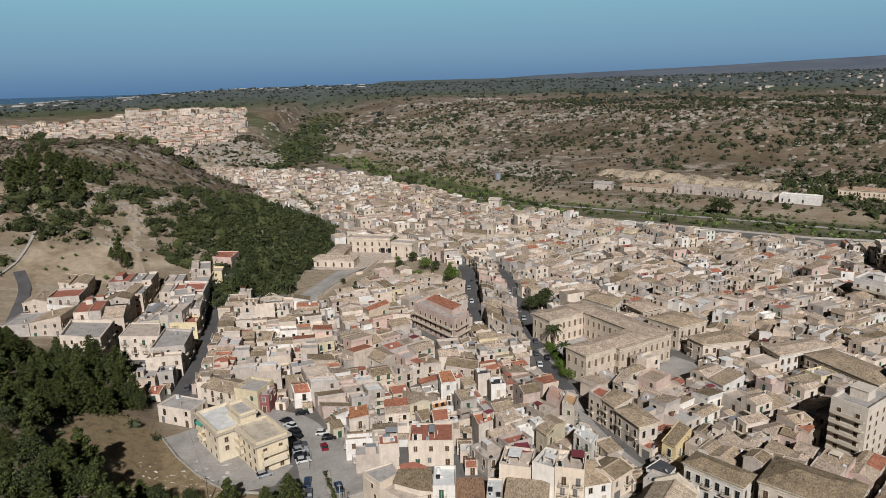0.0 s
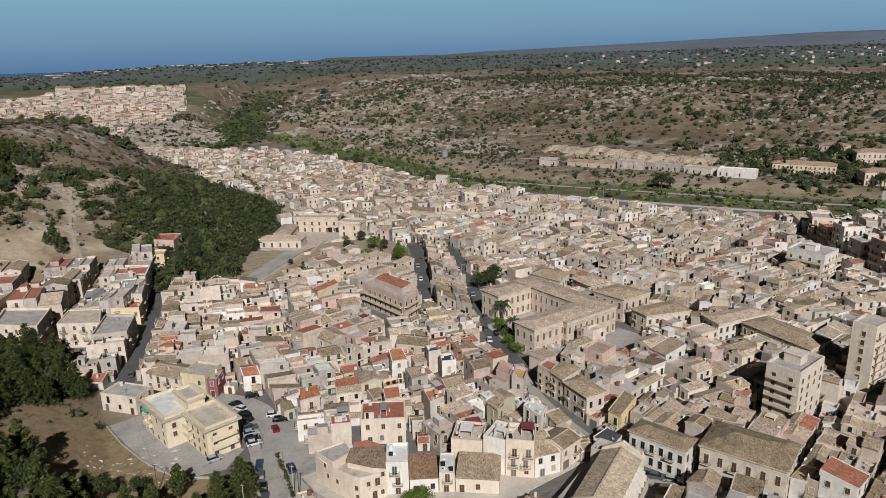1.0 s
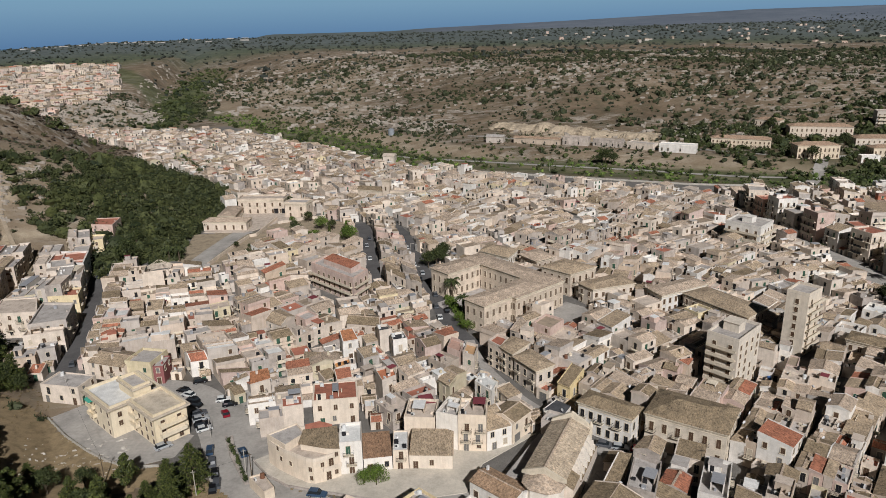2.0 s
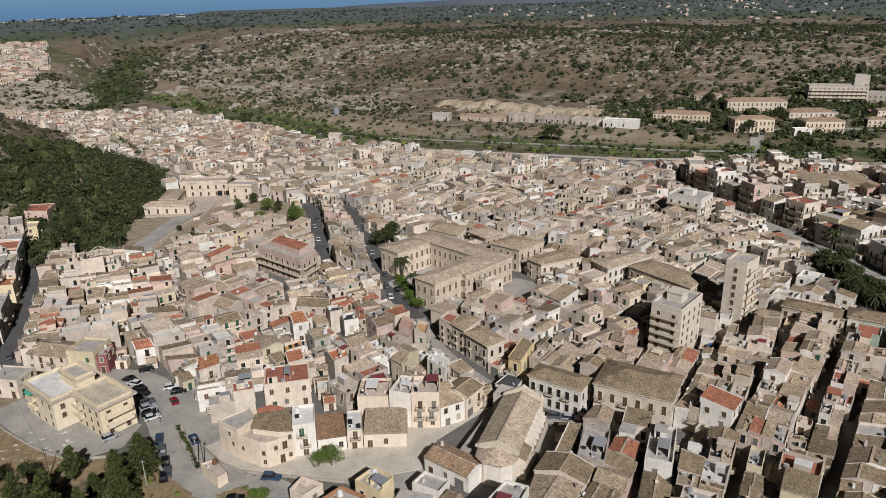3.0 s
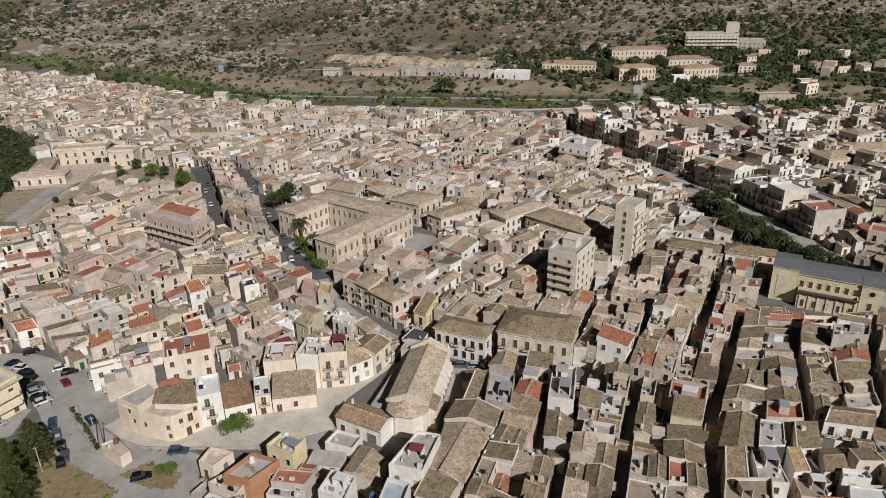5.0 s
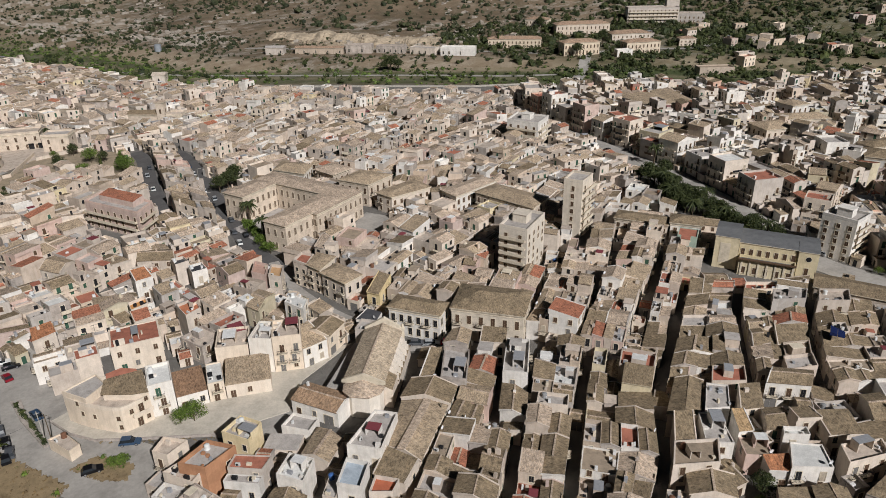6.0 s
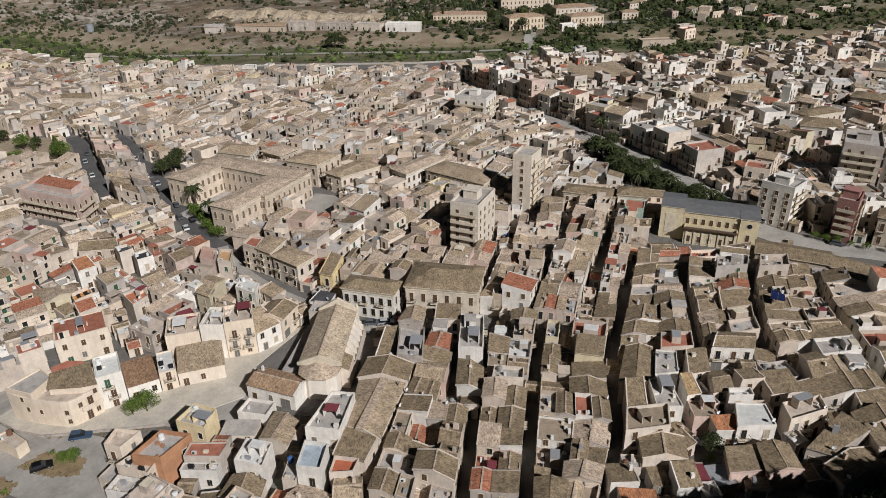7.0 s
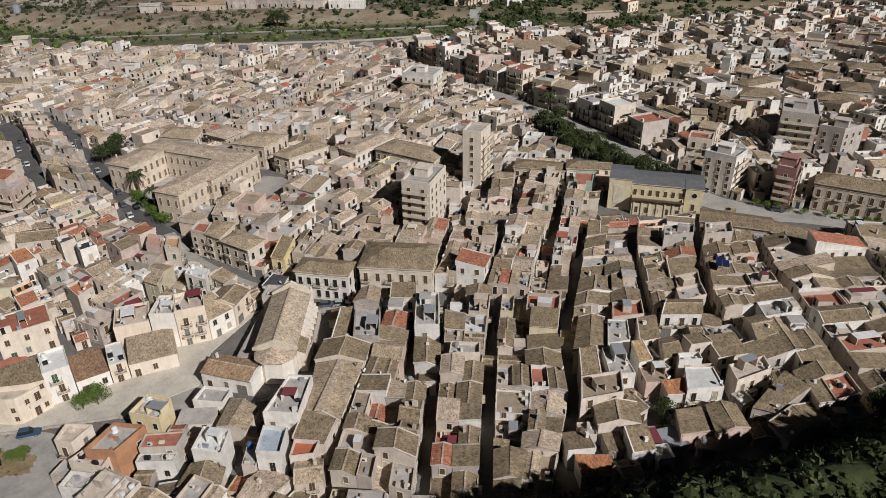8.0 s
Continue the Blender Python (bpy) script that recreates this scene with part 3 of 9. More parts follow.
def hut(sh, q, h, r):
    """Stair head on a terrace."""
    w, d = r.uniform(2.0, 3.4), r.uniform(2.2, 3.6)
    x = r.uniform(min(q[0][0], q[3][0]) + 0.4, max(min(q[0][0], q[3][0]) + 0.5, max(q[1][0], q[2][0]) - w - 0.4))
    y = r.uniform(q[0][1] + 0.4, max(q[0][1] + 0.5, q[3][1] - d - 0.4))
    z = h + r.uniform(1.9, 2.3)
    sh.prism([(x, y), (x + w, y), (x + w, y + d), (x, y + d)], h, z, 1)
    sh.box(x - 0.15, y - 0.15, z, x + w + 0.15, y + d + 0.15, z + 0.14, 0)
    sh.box(x + 0.4, y - 0.03, h, x + 1.2, y, h + 1.9, 3)


def tank_mesh(colour):
    sh = Shape()
    sh.tube(0, 0, 0.0, 0.12, 0.62, 0.62, 12)
    sh.tube(0, 0, 0.12, 1.05, 0.55, 0.55, 12)
    sh.tube(0, 0, 1.05, 1.2, 0.55, 0.22, 12)
    return sh.mesh("water_tank", [paint("tank_" + colour[0], colour[1], 0.45)])


TANKS = [tank_mesh(c) for c in (("white", (0.6, 0.6, 0.58)), ("blue", (0.05, 0.12, 0.3)), ("grey", (0.25, 0.25, 0.25)), ("brown", (0.16, 0.08, 0.05)))]
def dish_mesh():
    sh = Shape()
    sh.tube(0, 0, -0.2, 1.3, 0.03, 0.03, 6, 1)
    for i in range(14):
        a, b = 6.2832 * i / 14, 6.2832 * (i + 1) / 14
        rim = lambda t, r, d: (math.cos(t) * r, -0.1 - d, 1.3 + math.sin(t) * r)
        sh.poly([rim(a, 0.45, 0.12), rim(b, 0.45, 0.12), rim(b, 0.0, 0.0)])
        sh.poly([rim(b, 0.45, 0.12), rim(a, 0.45, 0.12), rim(a, 0.0, -0.05)])
    return sh.mesh("satellite_dish", [paint("dish_white", (0.6, 0.6, 0.6)), M_IRON])


def aerial_mesh():
    sh = Shape()
    sh.tube(0, 0, -0.2, 2.6, 0.03, 0.025, 6)
    sh.box(-0.7, -0.02, 2.3, 0.7, 0.02, 2.34)
    for i in range(8):
        x = -0.68 + i * 0.19
        sh.box(x, -0.3, 2.3, x + 0.02, 0.3, 2.33)
    return sh.mesh("roof_aerial", [M_IRON])


def cooler_mesh():
    sh = Shape()
    sh.box(-0.45, -0.18, 0.06, 0.45, 0.18, 0.7)
    for x in (-0.4, 0.32):
        sh.box(x, -0.16, 0, x + 0.08, 0.16, 0.06, 1)
    sh.box(-0.35, -0.19, 0.15, 0.15, -0.18, 0.6, 1)
    return sh.mesh("air_conditioner", [paint("cooler_white", (0.62, 0.61, 0.58)), M_IRON])


DISH, AERIAL, COOLER = dish_mesh(), aerial_mesh(), cooler_mesh()
LABELS = {"gable": "old plastered town house under a weathered clay-tile roof", "mono": "narrow plastered house with a single-slope tiled roof", "mono_back": "narrow plastered house with a single-slope tiled roof",
          "flat": "flat-roofed plastered house with a walled roof terrace"}

ALL = WALLS + TILE + DECK + [M_TRIM] + M_SHUT + SHEETS
FAR, QUARTER = {}, ["old_quarter"]


def join(sh, mats, at, tint):
    """Adds a far house's faces to the quarter's one mesh."""
    if QUARTER[0] not in FAR:
        FAR[QUARTER[0]] = (Shape(), [])
    big_sh, tints = FAR[QUARTER[0]]
    n = len(big_sh.v)
    big_sh.v.extend(tuple(at @ Vector(p)) for p in sh.v)
    big_sh.f.extend(tuple(i + n for i in f) for f in sh.f)
    big_sh.m.extend(ALL.index(mats[m]) for m in sh.m)
    tints.extend([tint] * len(sh.f))


def house(quad, floors, kind=None, wall=None, roof=None, level=None, faces=(0, 2), label="", extra=True, storey=2.75, balcony=0.3, base_z=None, name="house", hutted=None, kinds=(26, 12, 12, 50), decks=D_WEIGHT, tilew=T_WEIGHT, wallw=W_WEIGHT, bands=0.35, ends=0.5, tall=None):
    """A house on the world plan quad (front left, front right, back right, back left as seen from its street)."""
    cx, cy = sum(p[0] for p in quad) / 4, sum(p[1] for p in quad) / 4
    turn = math.atan2(quad[1][1] - quad[0][1], quad[1][0] - quad[0][0])
    ca, sa = math.cos(-turn), math.sin(-turn)
    q = [((p[0] - cx) * ca - (p[1] - cy) * sa, (p[0] - cx) * sa + (p[1] - cy) * ca) for p in quad]
    far = math.hypot(cx, cy)
    level = level if level is not None else (0 if far < NEAR else 1 if far < MID else 2)
    joined = level == 2
    kind = kind or pick(("gable", "mono", "mono_back", "flat"), kinds)
    wall = wall or pick(WALLS[:len(wallw)], wallw)
    roof = roof or (pick(DECK, decks) if kind == "flat" else pick(TILE, tilew))
    z0 = min(hz(*p) for p in quad) if base_z is None else base_z
    h = tall or floors * storey + rnd.uniform(-0.6, 0.9)
    if tall:
        storey = (tall - 0.3) / floors
    if label:
        TAKEN.append(quad)
    BUILT.append(quad)
    sh = Shape()
    deep = abs(q[3][1] - q[0][1])
    if kind == "gable":
        rise = deep * 0.15
        k = [q[0], q[1], ((q[1][0] + q[2][0]) / 2, (q[1][1] + q[2][1]) / 2), q[2], q[3], ((q[0][0] + q[3][0]) / 2, (q[0][1] + q[3][1]) / 2)]
        sh.prism(k, -1.5, [h, h, h + rise, h, h, h + rise])
    elif kind == "mono":
        sh.prism(q, -1.5, [h, h, h + deep * 0.19, h + deep * 0.19])
    elif kind == "mono_back":
        sh.prism(q, -1.5, [h + deep * 0.19, h + deep * 0.19, h, h])
    else:
        up = rnd.choice((0.35, 0.8, 1.0))
        sh.prism(q, -1.5, h - 0.3)
        inner = [(p[0] * 0.93, p[1] * 0.94) for p in q]
        for i in range(4):
            a, b, c2, d = q[i], q[(i + 1) % 4], inner[(i + 1) % 4], inner[i]
            sh.prism([a, b, c2, d], h - 0.3, h + up)
    spot = pose(cx, cy, z0, 0, 0, math.degrees(turn))
    tint = rnd.uniform(-0.16, 0.16)
    if name == "house":
        name = "apartment_house" if floors > 3 else "town_house" if floors == 3 else "terrace_house" if kind == "flat" else "house" if kind == "gable" else "cottage"
    if joined:
        ob = None
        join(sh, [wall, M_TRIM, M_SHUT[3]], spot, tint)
    else:
        ob = new(name, sh.mesh(name, [wall, M_TRIM, M_SHUT[3]]))
        ob.matrix_basis = spot
        tagged(ob, label or LABELS[kind], "house", "houses of the old town")
    rf = house_roof(kind, q, h, roof)
    if kind == "flat" and (hutted if hutted is not None else rnd.random() < 0.16):
        hut(rf, q, h, rnd)
    if kind != "flat" and rnd.random() < 0.07:
        x, y = rnd.uniform(-1.5, 1.5), rnd.uniform(-1, 1)
        rf.box(x, y, h, x + 0.6, y + 0.6, h + deep * 0.15 + 1.0, 1)
    # flues, vents, low walls and lean-tos on the roof
    if extra:
        wx, wy = abs(q[1][0] - q[0][0]) / 2 - 0.8, deep / 2 - 0.8
        for _ in range(rnd.choice((0, 1, 2, 3) if far > 190 else (1, 2, 3, 4, 5)) if kind == "flat" else rnd.choice((0, 0, 0, 0, 0, 1))):
            x, y, s = rnd.uniform(-wx, wx), rnd.uniform(-wy, wy), rnd.uniform(0.3, 1.1)
            low = h - 0.1 + (deep / 2 - abs(y)) * 0.3 * (kind == "gable")
            rf.prism([(x - s / 2, y - 0.3), (x + s / 2, y - 0.3), (x + s / 2, y + 0.3), (x - s / 2, y + 0.3)], low, h + (deep * 0.19 if kind[:4] == "mono" else deep * 0.15 if kind == "gable" else 0) + rnd.uniform(0.4, 1.1), rnd.choice((1, 1, 2, 3, 5, 6)))
        if kind == "flat" and wx > 1.4 and wy > 1.4 and rnd.random() < (0.62 if far < 190 else 0.3):
            x, y, w, d, z = rnd.uniform(-wx, wx * 0.2), rnd.uniform(-wy, wy * 0.2), rnd.uniform(1.6, wx + 0.8), rnd.uniform(1.4, wy + 0.6), h + rnd.uniform(1.5, 2.2)
            rf.box(x, y, z, x + w, y + d, z + 0.12, rnd.choice((0, 2, 4, 5, 5, 6, 6)))
            for x0, x1, y0, y1 in ((x, x + 0.15, y, y + d), (x + w - 0.15, x + w, y, y + d), (x + 0.15, x + w - 0.15, y + d - 0.15, y + d)):
                rf.prism([(x0, y0), (x1, y0), (x1, y1), (x0, y1)], h, z, 1)
    rmats = [roof, wall, TILE[2] if kind == "gable" else M_TRIM, M_SHUT[3]] + SHEETS
    if joined:
        join(rf, rmats, spot, rnd.uniform(-0.16, 0.16))
    else:
        part("roof", rf, rmats, ob)
    # openings, storey by storey, on the street fronts
    merged = Shape()
    mats = [M_TRIM, M_SHUT[0], M_SHUT[3], M_SHUT[1]]
    rail = rnd.choice((0, 0, 1, 2))
    for i in faces:
        a, b = q[i], q[(i + 1) % 4]
        wide = math.hypot(b[0] - a[0], b[1] - a[1])
        ang = math.atan2(b[1] - a[1], b[0] - a[0])
        n = max(1, int(wide / 3.1))
        for f in range(floors):
            for j in range(n):
                if rnd.random() < (0.13 if i in (0, 2) else ends * 0.7 if f else ends + 0.3):
                    continue
                t = (j + 0.5 + rnd.uniform(-0.12, 0.12)) / n
                x, y = a[0] + (b[0] - a[0]) * t, a[1] + (b[1] - a[1]) * t
                ground = f == 0
                high = not ground and rnd.random() < balcony + 0.15
                z = f * storey + (0.02 if ground or high else 1.0)
                if level == 0:
                    at = pose(x, y, z if not (ground and j % 2) else 1.1, 0, 0, math.degrees(ang))
                    if ground and j % 2 == 0:
                        part("door", rnd.choices(DOORS, (5, 1, 3, 2))[0], None, ob, at=at)
                    elif high:
                        part("balcony_door", rnd.choices(TALLS, (6, 1, 3, 4, 2))[0], None, ob, at=at)
                        if rnd.random() < balcony * 2:
                            part("balcony", BALCONY, None, ob, at=at)
                    else:
                        part("window", rnd.choices(WINDOWS, (6, 1, 3, 4, 2))[0], None, ob, at=at)
                else:
                    ca2, sa2 = math.cos(ang), math.sin(ang)
                    w, hh = (0.55, 2.2) if high or ground else (0.5, 1.5)
                    out = 0.05
                    P = lambda u, v, zz: (x + u * ca2 + v * sa2, y + u * sa2 - v * ca2, zz)
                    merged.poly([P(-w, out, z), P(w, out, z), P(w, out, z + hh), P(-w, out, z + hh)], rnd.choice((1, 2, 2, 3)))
                    for u0, u1, zz0, zz1 in ((-w - 0.13, -w, z, z + hh), (w, w + 0.13, z, z + hh), (-w - 0.13, w + 0.13, z + hh, z + hh + 0.15)):
                        merged.poly([P(u0, out + 0.06, zz0), P(u1, out + 0.06, zz0), P(u1, out + 0.06, zz1), P(u0, out + 0.06, zz1)], 0)
                    if high and far < 400:
                        merged.poly([P(-1.1, 0.9, z), P(1.1, 0.9, z), P(1.1, 0, z), P(-1.1, 0, z)], 0)
                        merged.poly([P(-1.1, 0.9, z - 0.15), P(1.1, 0.9, z - 0.15), P(1.1, 0.9, z + 0.12), P(-1.1, 0.9, z + 0.12)], 0)
                        merged.poly([P(-1.1, 0.9, z + 0.85), P(1.1, 0.9, z + 0.85), P(1.1, 0.9, z + 0.95), P(-1.1, 0.9, z + 0.95)], 2)
    # balcony bands on the taller houses farther off
    if floors >= 3 and far < 700 and (level or far > 200) and rnd.random() < bands:
        for i in (0, 2) if rnd.random() < 0.5 else (1, 3):
            a, b = Vector(q[i]), Vector(q[(i + 1) % 4])
            d = (b - a).normalized()
            n = Vector((d.y, -d.x))
            t0, t1 = rnd.choice(((0.06, 0.94), (0.06, 0.55), (0.45, 0.94), (0.3, 0.7)))
            p, r = a.lerp(b, t0), a.lerp(b, t1)
            for f in range(1, floors):
                z = f * storey
                band = merged if joined else Shape()
                band.prism([tuple(p + n * 1.15), tuple(r + n * 1.15), tuple(r), tuple(p)], z - 0.16, z + 0.02, 0, bottom=True)
                band.prism([tuple(p + n * 1.15), tuple(r + n * 1.15), tuple(r + n * 1.08), tuple(p + n * 1.08)], z, z + 0.95, rail)
                if not joined:
                    part("balcony", band, mats, ob)
    if merged.f and joined:
        join(merged, mats, spot, tint)
    elif merged.f:
        part("facade_trim", merged, mats, ob)
    if kind == "flat" and far < 260 and rnd.random() < 0.22:
        tk = new("water_tank", rnd.choices(TANKS, (5, 1, 3, 2))[0])
        px, py = q[3][0] * 0.6, q[3][1] * 0.6
        tk.matrix_basis = spot @ pose(px, py, h + 0.02)
        tagged(tk, "round plastic water tank on a roof terrace", "water tank", "roof tanks")
    if far < 200 and rnd.random() < 0.3:
        it = new("satellite_dish", DISH) if rnd.random() < 0.5 else new("roof_aerial", AERIAL)
        it.matrix_basis = spot @ pose(q[1][0] * 0.8, q[1][1] * 0.8, h - 0.1, 0, 0, rnd.uniform(-40, 40))
        tagged(it, "white satellite dish on a roof edge" if it.data == DISH else "thin metal television aerial on a roof", "aerial", "roof aerials")
    if kind == "flat" and far < 200 and rnd.random() < 0.4:
        it = new("air_conditioner", COOLER)
        it.matrix_basis = spot @ pose(q[0][0] * 0.5, q[0][1] * 0.55, h + 0.02, 0, 0, rnd.choice((0, 90)))
        tagged(it, "white air-conditioning box on a roof terrace", "air conditioner", "roof coolers")
    return ob


NEAR, MID = 178.0, 178.0


def between(a, b, s):
    return (a[0] + (b[0] - a[0]) * s, a[1] + (b[1] - a[1]) * s)


def along(line, s):
    """The point s metres along a line."""
    for p, q in zip(line, line[1:]):
        l = math.hypot(q[0] - p[0], q[1] - p[1])
        if s <= l:
            return between(p, q, s / l)
        s -= l
    return line[-1]


def length(line):
    return sum(math.hypot(q[0] - p[0], q[1] - p[1]) for p, q in zip(line, line[1:]))


def strip(left, right, alley=2.6, lot=(5.0, 7.5), floors=((1, 2, 3), (25, 55, 20)), **kw):
    """Back-to-back houses between two alleys, given as lines that run the same way."""
    la, lb = length(left), length(right)
    s = 0.0
    while s < 1 - 0.02:
        step = rnd.uniform(*lot) / max(la, lb)
        e = min(1.0, s + step)
        if 1 - e < 0.35 * step:
            e = 1.0
        a0, a1, b0, b1 = along(left, s * la), along(left, e * la), along(right, s * lb), along(right, e * lb)
        wide = math.hypot(b0[0] - a0[0], b0[1] - a0[1])
        if wide > 5:
            k = alley / 2 / wide
            a0, b0 = between(a0, b0, k), between(b0, a0, k)
            wide1 = math.hypot(b1[0] - a1[0], b1[1] - a1[1])
            a1, b1 = between(a1, b1, alley / 2 / wide1), between(b1, a1, alley / 2 / wide1)
            rows = [(a0, a1, b1, b0)] if wide < 10 else [(a0, a1, between(a1, b1, (m := rnd.uniform(0.42, 0.58)) - 0.004), between(a0, b0, m - 0.004)), (b1, b0, between(a0, b0, m + 0.004), between(a1, b1, m + 0.004))]
            for i, (p0, p1, p2, p3) in enumerate(rows):
                p = [p0, p1, p2, p3]
                area = sum(p[j][0] * p[(j + 1) % 4][1] - p[(j + 1) % 4][0] * p[j][1] for j in range(4))
                if area < 0:
                    p = [p[1], p[0], p[3], p[2]]
                c = (sum(v[0] for v in p) / 4, sum(v[1] for v in p) / 4)
                p = [between(v, c, 0.004) for v in p]
                if (kw.get("test") is None or kw["test"](*c)) and not clash(p):
                    fl = pick(*floors)
                    if wide / len(rows) > 6.2 and rnd.random() < 0.4:
                        # a lower or higher back part on the same lot
                        k = rnd.uniform(0.45, 0.65)
                        m1, m2 = between(p[1], p[2], k), between(p[0], p[3], k)
                        house([between(m2, p[3], 0.02), between(m1, p[2], 0.02), p[2], p[3]], max(1, fl + rnd.choice((-1, 0, 0, 0, 0))), faces=(1, 3), **{k2: v for k2, v in kw.items() if k2 != "test"})
                        p = [p[0], p[1], m1, m2]
                    if rnd.random() < 0.3:
                        p = p[1:] + p[:1]
                    house(p, fl, faces=(0, 1, 2, 3) if len(rows) == 1 else (0, 1, 3), **{k2: v for k2, v in kw.items() if k2 != "test"})
        s = e


def patchwork(ring, seeds, lane=2.6, **kw):
    """Several small districts in one ring, each round its seed (x, y, angle), with crooked lanes between them."""
    for n, (sx, sy, angle) in enumerate(seeds):
        def mine(x, y):
            for m, (ox, oy, _) in enumerate(seeds):
                if m != n:
                    gap = math.hypot(ox - sx, oy - sy)
                    if ((x - ox) ** 2 + (y - oy) ** 2 - (x - sx) ** 2 - (y - sy) ** 2) / (2 * gap) < lane + 1.2 * math.sin(x * 0.11 + y * 0.07):
                        return False
            return True
        district(ring, angle, cell=mine, **kw)


def infill(x0, x1, y0, y1, tries, seed, ring=None, **kw):
    """Small houses and lean-tos in the gaps that the rows leave, so that roofs touch as in an old town."""
    g = random.Random(seed)
    step = 0.5
    xs, ys = np.arange(x0, x1, step), np.arange(y0, y1, step)
    used = np.zeros((len(xs), len(ys)), bool)

    def mark(quad):
        a0, a1 = min(p[0] for p in quad), max(p[0] for p in quad)
        b0, b1 = min(p[1] for p in quad), max(p[1] for p in quad)
        i0, i1, j0, j1 = (int((v - o) / step) for v, o in ((a0, x0), (a1, x0), (b0, y0), (b1, y0)))
        i0, j0, i1, j1 = max(i0, 0), max(j0, 0), min(i1 + 2, len(xs)), min(j1 + 2, len(ys))
        if i0 < i1 and j0 < j1:
            X, Y = np.meshgrid(xs[i0:i1], ys[j0:j1], indexing="ij")
            used[i0:i1, j0:j1] |= within(X, Y, list(quad))

    near = [(sum(p[0] for p in q) / 4, sum(p[1] for p in q) / 4, math.atan2(q[1][1] - q[0][1], q[1][0] - q[0][0])) for q in BUILT]
    near = np.array([n for n in near if x0 - 20 < n[0] < x1 + 20 and y0 - 20 < n[1] < y1 + 20])
    for q in BUILT:
        mark(q)
    k = np.linspace(-0.5, 0.5, 7)
    U, V = np.meshgrid(k, k)
    for _ in range(tries):
        x, y = g.uniform(x0 + 5, x1 - 5), g.uniform(y0 + 5, y1 - 5)
        if used[int((x - x0) / step), int((y - y0) / step)] or not free(x, y, 1.2) or (ring and not inside(x, y, ring)):
            continue
        a = near[np.argmin((near[:, 0] - x) ** 2 + (near[:, 1] - y) ** 2), 2]
        c, s = math.cos(a), math.sin(a)
        for w, d in ((8.5, 7.0), (7.0, 6.0), (5.6, 6.6), (5.2, 5.0), (4.2, 4.2), (3.2, 3.6)):
            px, py = x + U * (w + 0.5) * c - V * (d + 0.5) * s, y + U * (w + 0.5) * s + V * (d + 0.5) * c
            i, j = ((px - x0) / step).astype(int), ((py - y0) / step).astype(int)
            if i.min() < 0 or j.min() < 0 or i.max() >= len(xs) or j.max() >= len(ys) or used[i, j].sum() > 3:
                continue
            quad = [(x + u * w * c - v * d * s, y + u * w * s + v * d * c) for u, v in ((-0.5, -0.5), (0.5, -0.5), (0.5, 0.5), (-0.5, 0.5))]
            if not all(free(*p, 0.2) for p in quad):
                continue
            house(quad, g.choice((1, 2, 2)) if w > 4.5 else 1, faces=(0, 1, 2, 3), storey=2.45, **kw)
            mark(quad)
            break


def district(ring, angle, row=16.5, lot=(6.0, 9.5), floors=((1, 2, 3, 4), (16, 58, 23, 3)), cross=62.0, alley=3.2, cell=None, **kw):
    """Rows of houses over a piece of the plan, the rows running at an angle (degrees from +x)."""
    a = radians(angle)
    u, v = (math.cos(a), math.sin(a)), (-math.sin(a), math.cos(a))
    us = [p[0] * u[0] + p[1] * u[1] for p in ring]
    vs = [p[0] * v[0] + p[1] * v[1] for p in ring]
    t = min(vs)
    while t < max(vs):
        deep = row * rnd.uniform(0.85, 1.15)
        s = min(us) + rnd.uniform(-20, 0)
        while s < max(us):
            run = cross * rnd.uniform(0.7, 1.3)
            P = lambda m, n: (u[0] * m + v[0] * n, u[1] * m + v[1] * n)
            w, e0, e1 = rnd.uniform(-2.8, 2.8), rnd.uniform(-2.0, 2.0), rnd.uniform(-2.0, 2.0)
            strip([P(s, t + e0), P(s + run / 2, t + w), P(s + run, t + e1)], [P(s, t + deep + e0), P(s + run / 2, t + deep + w), P(s + run, t + deep + e1)], alley, lot, floors,
                  test=lambda x, y: inside(x, y, ring) and (cell is None or cell(x, y)) and free(x, y, 2.6), **kw)
            s += run + rnd.choice((0.0, 3.5, 4.5))
        t += deep

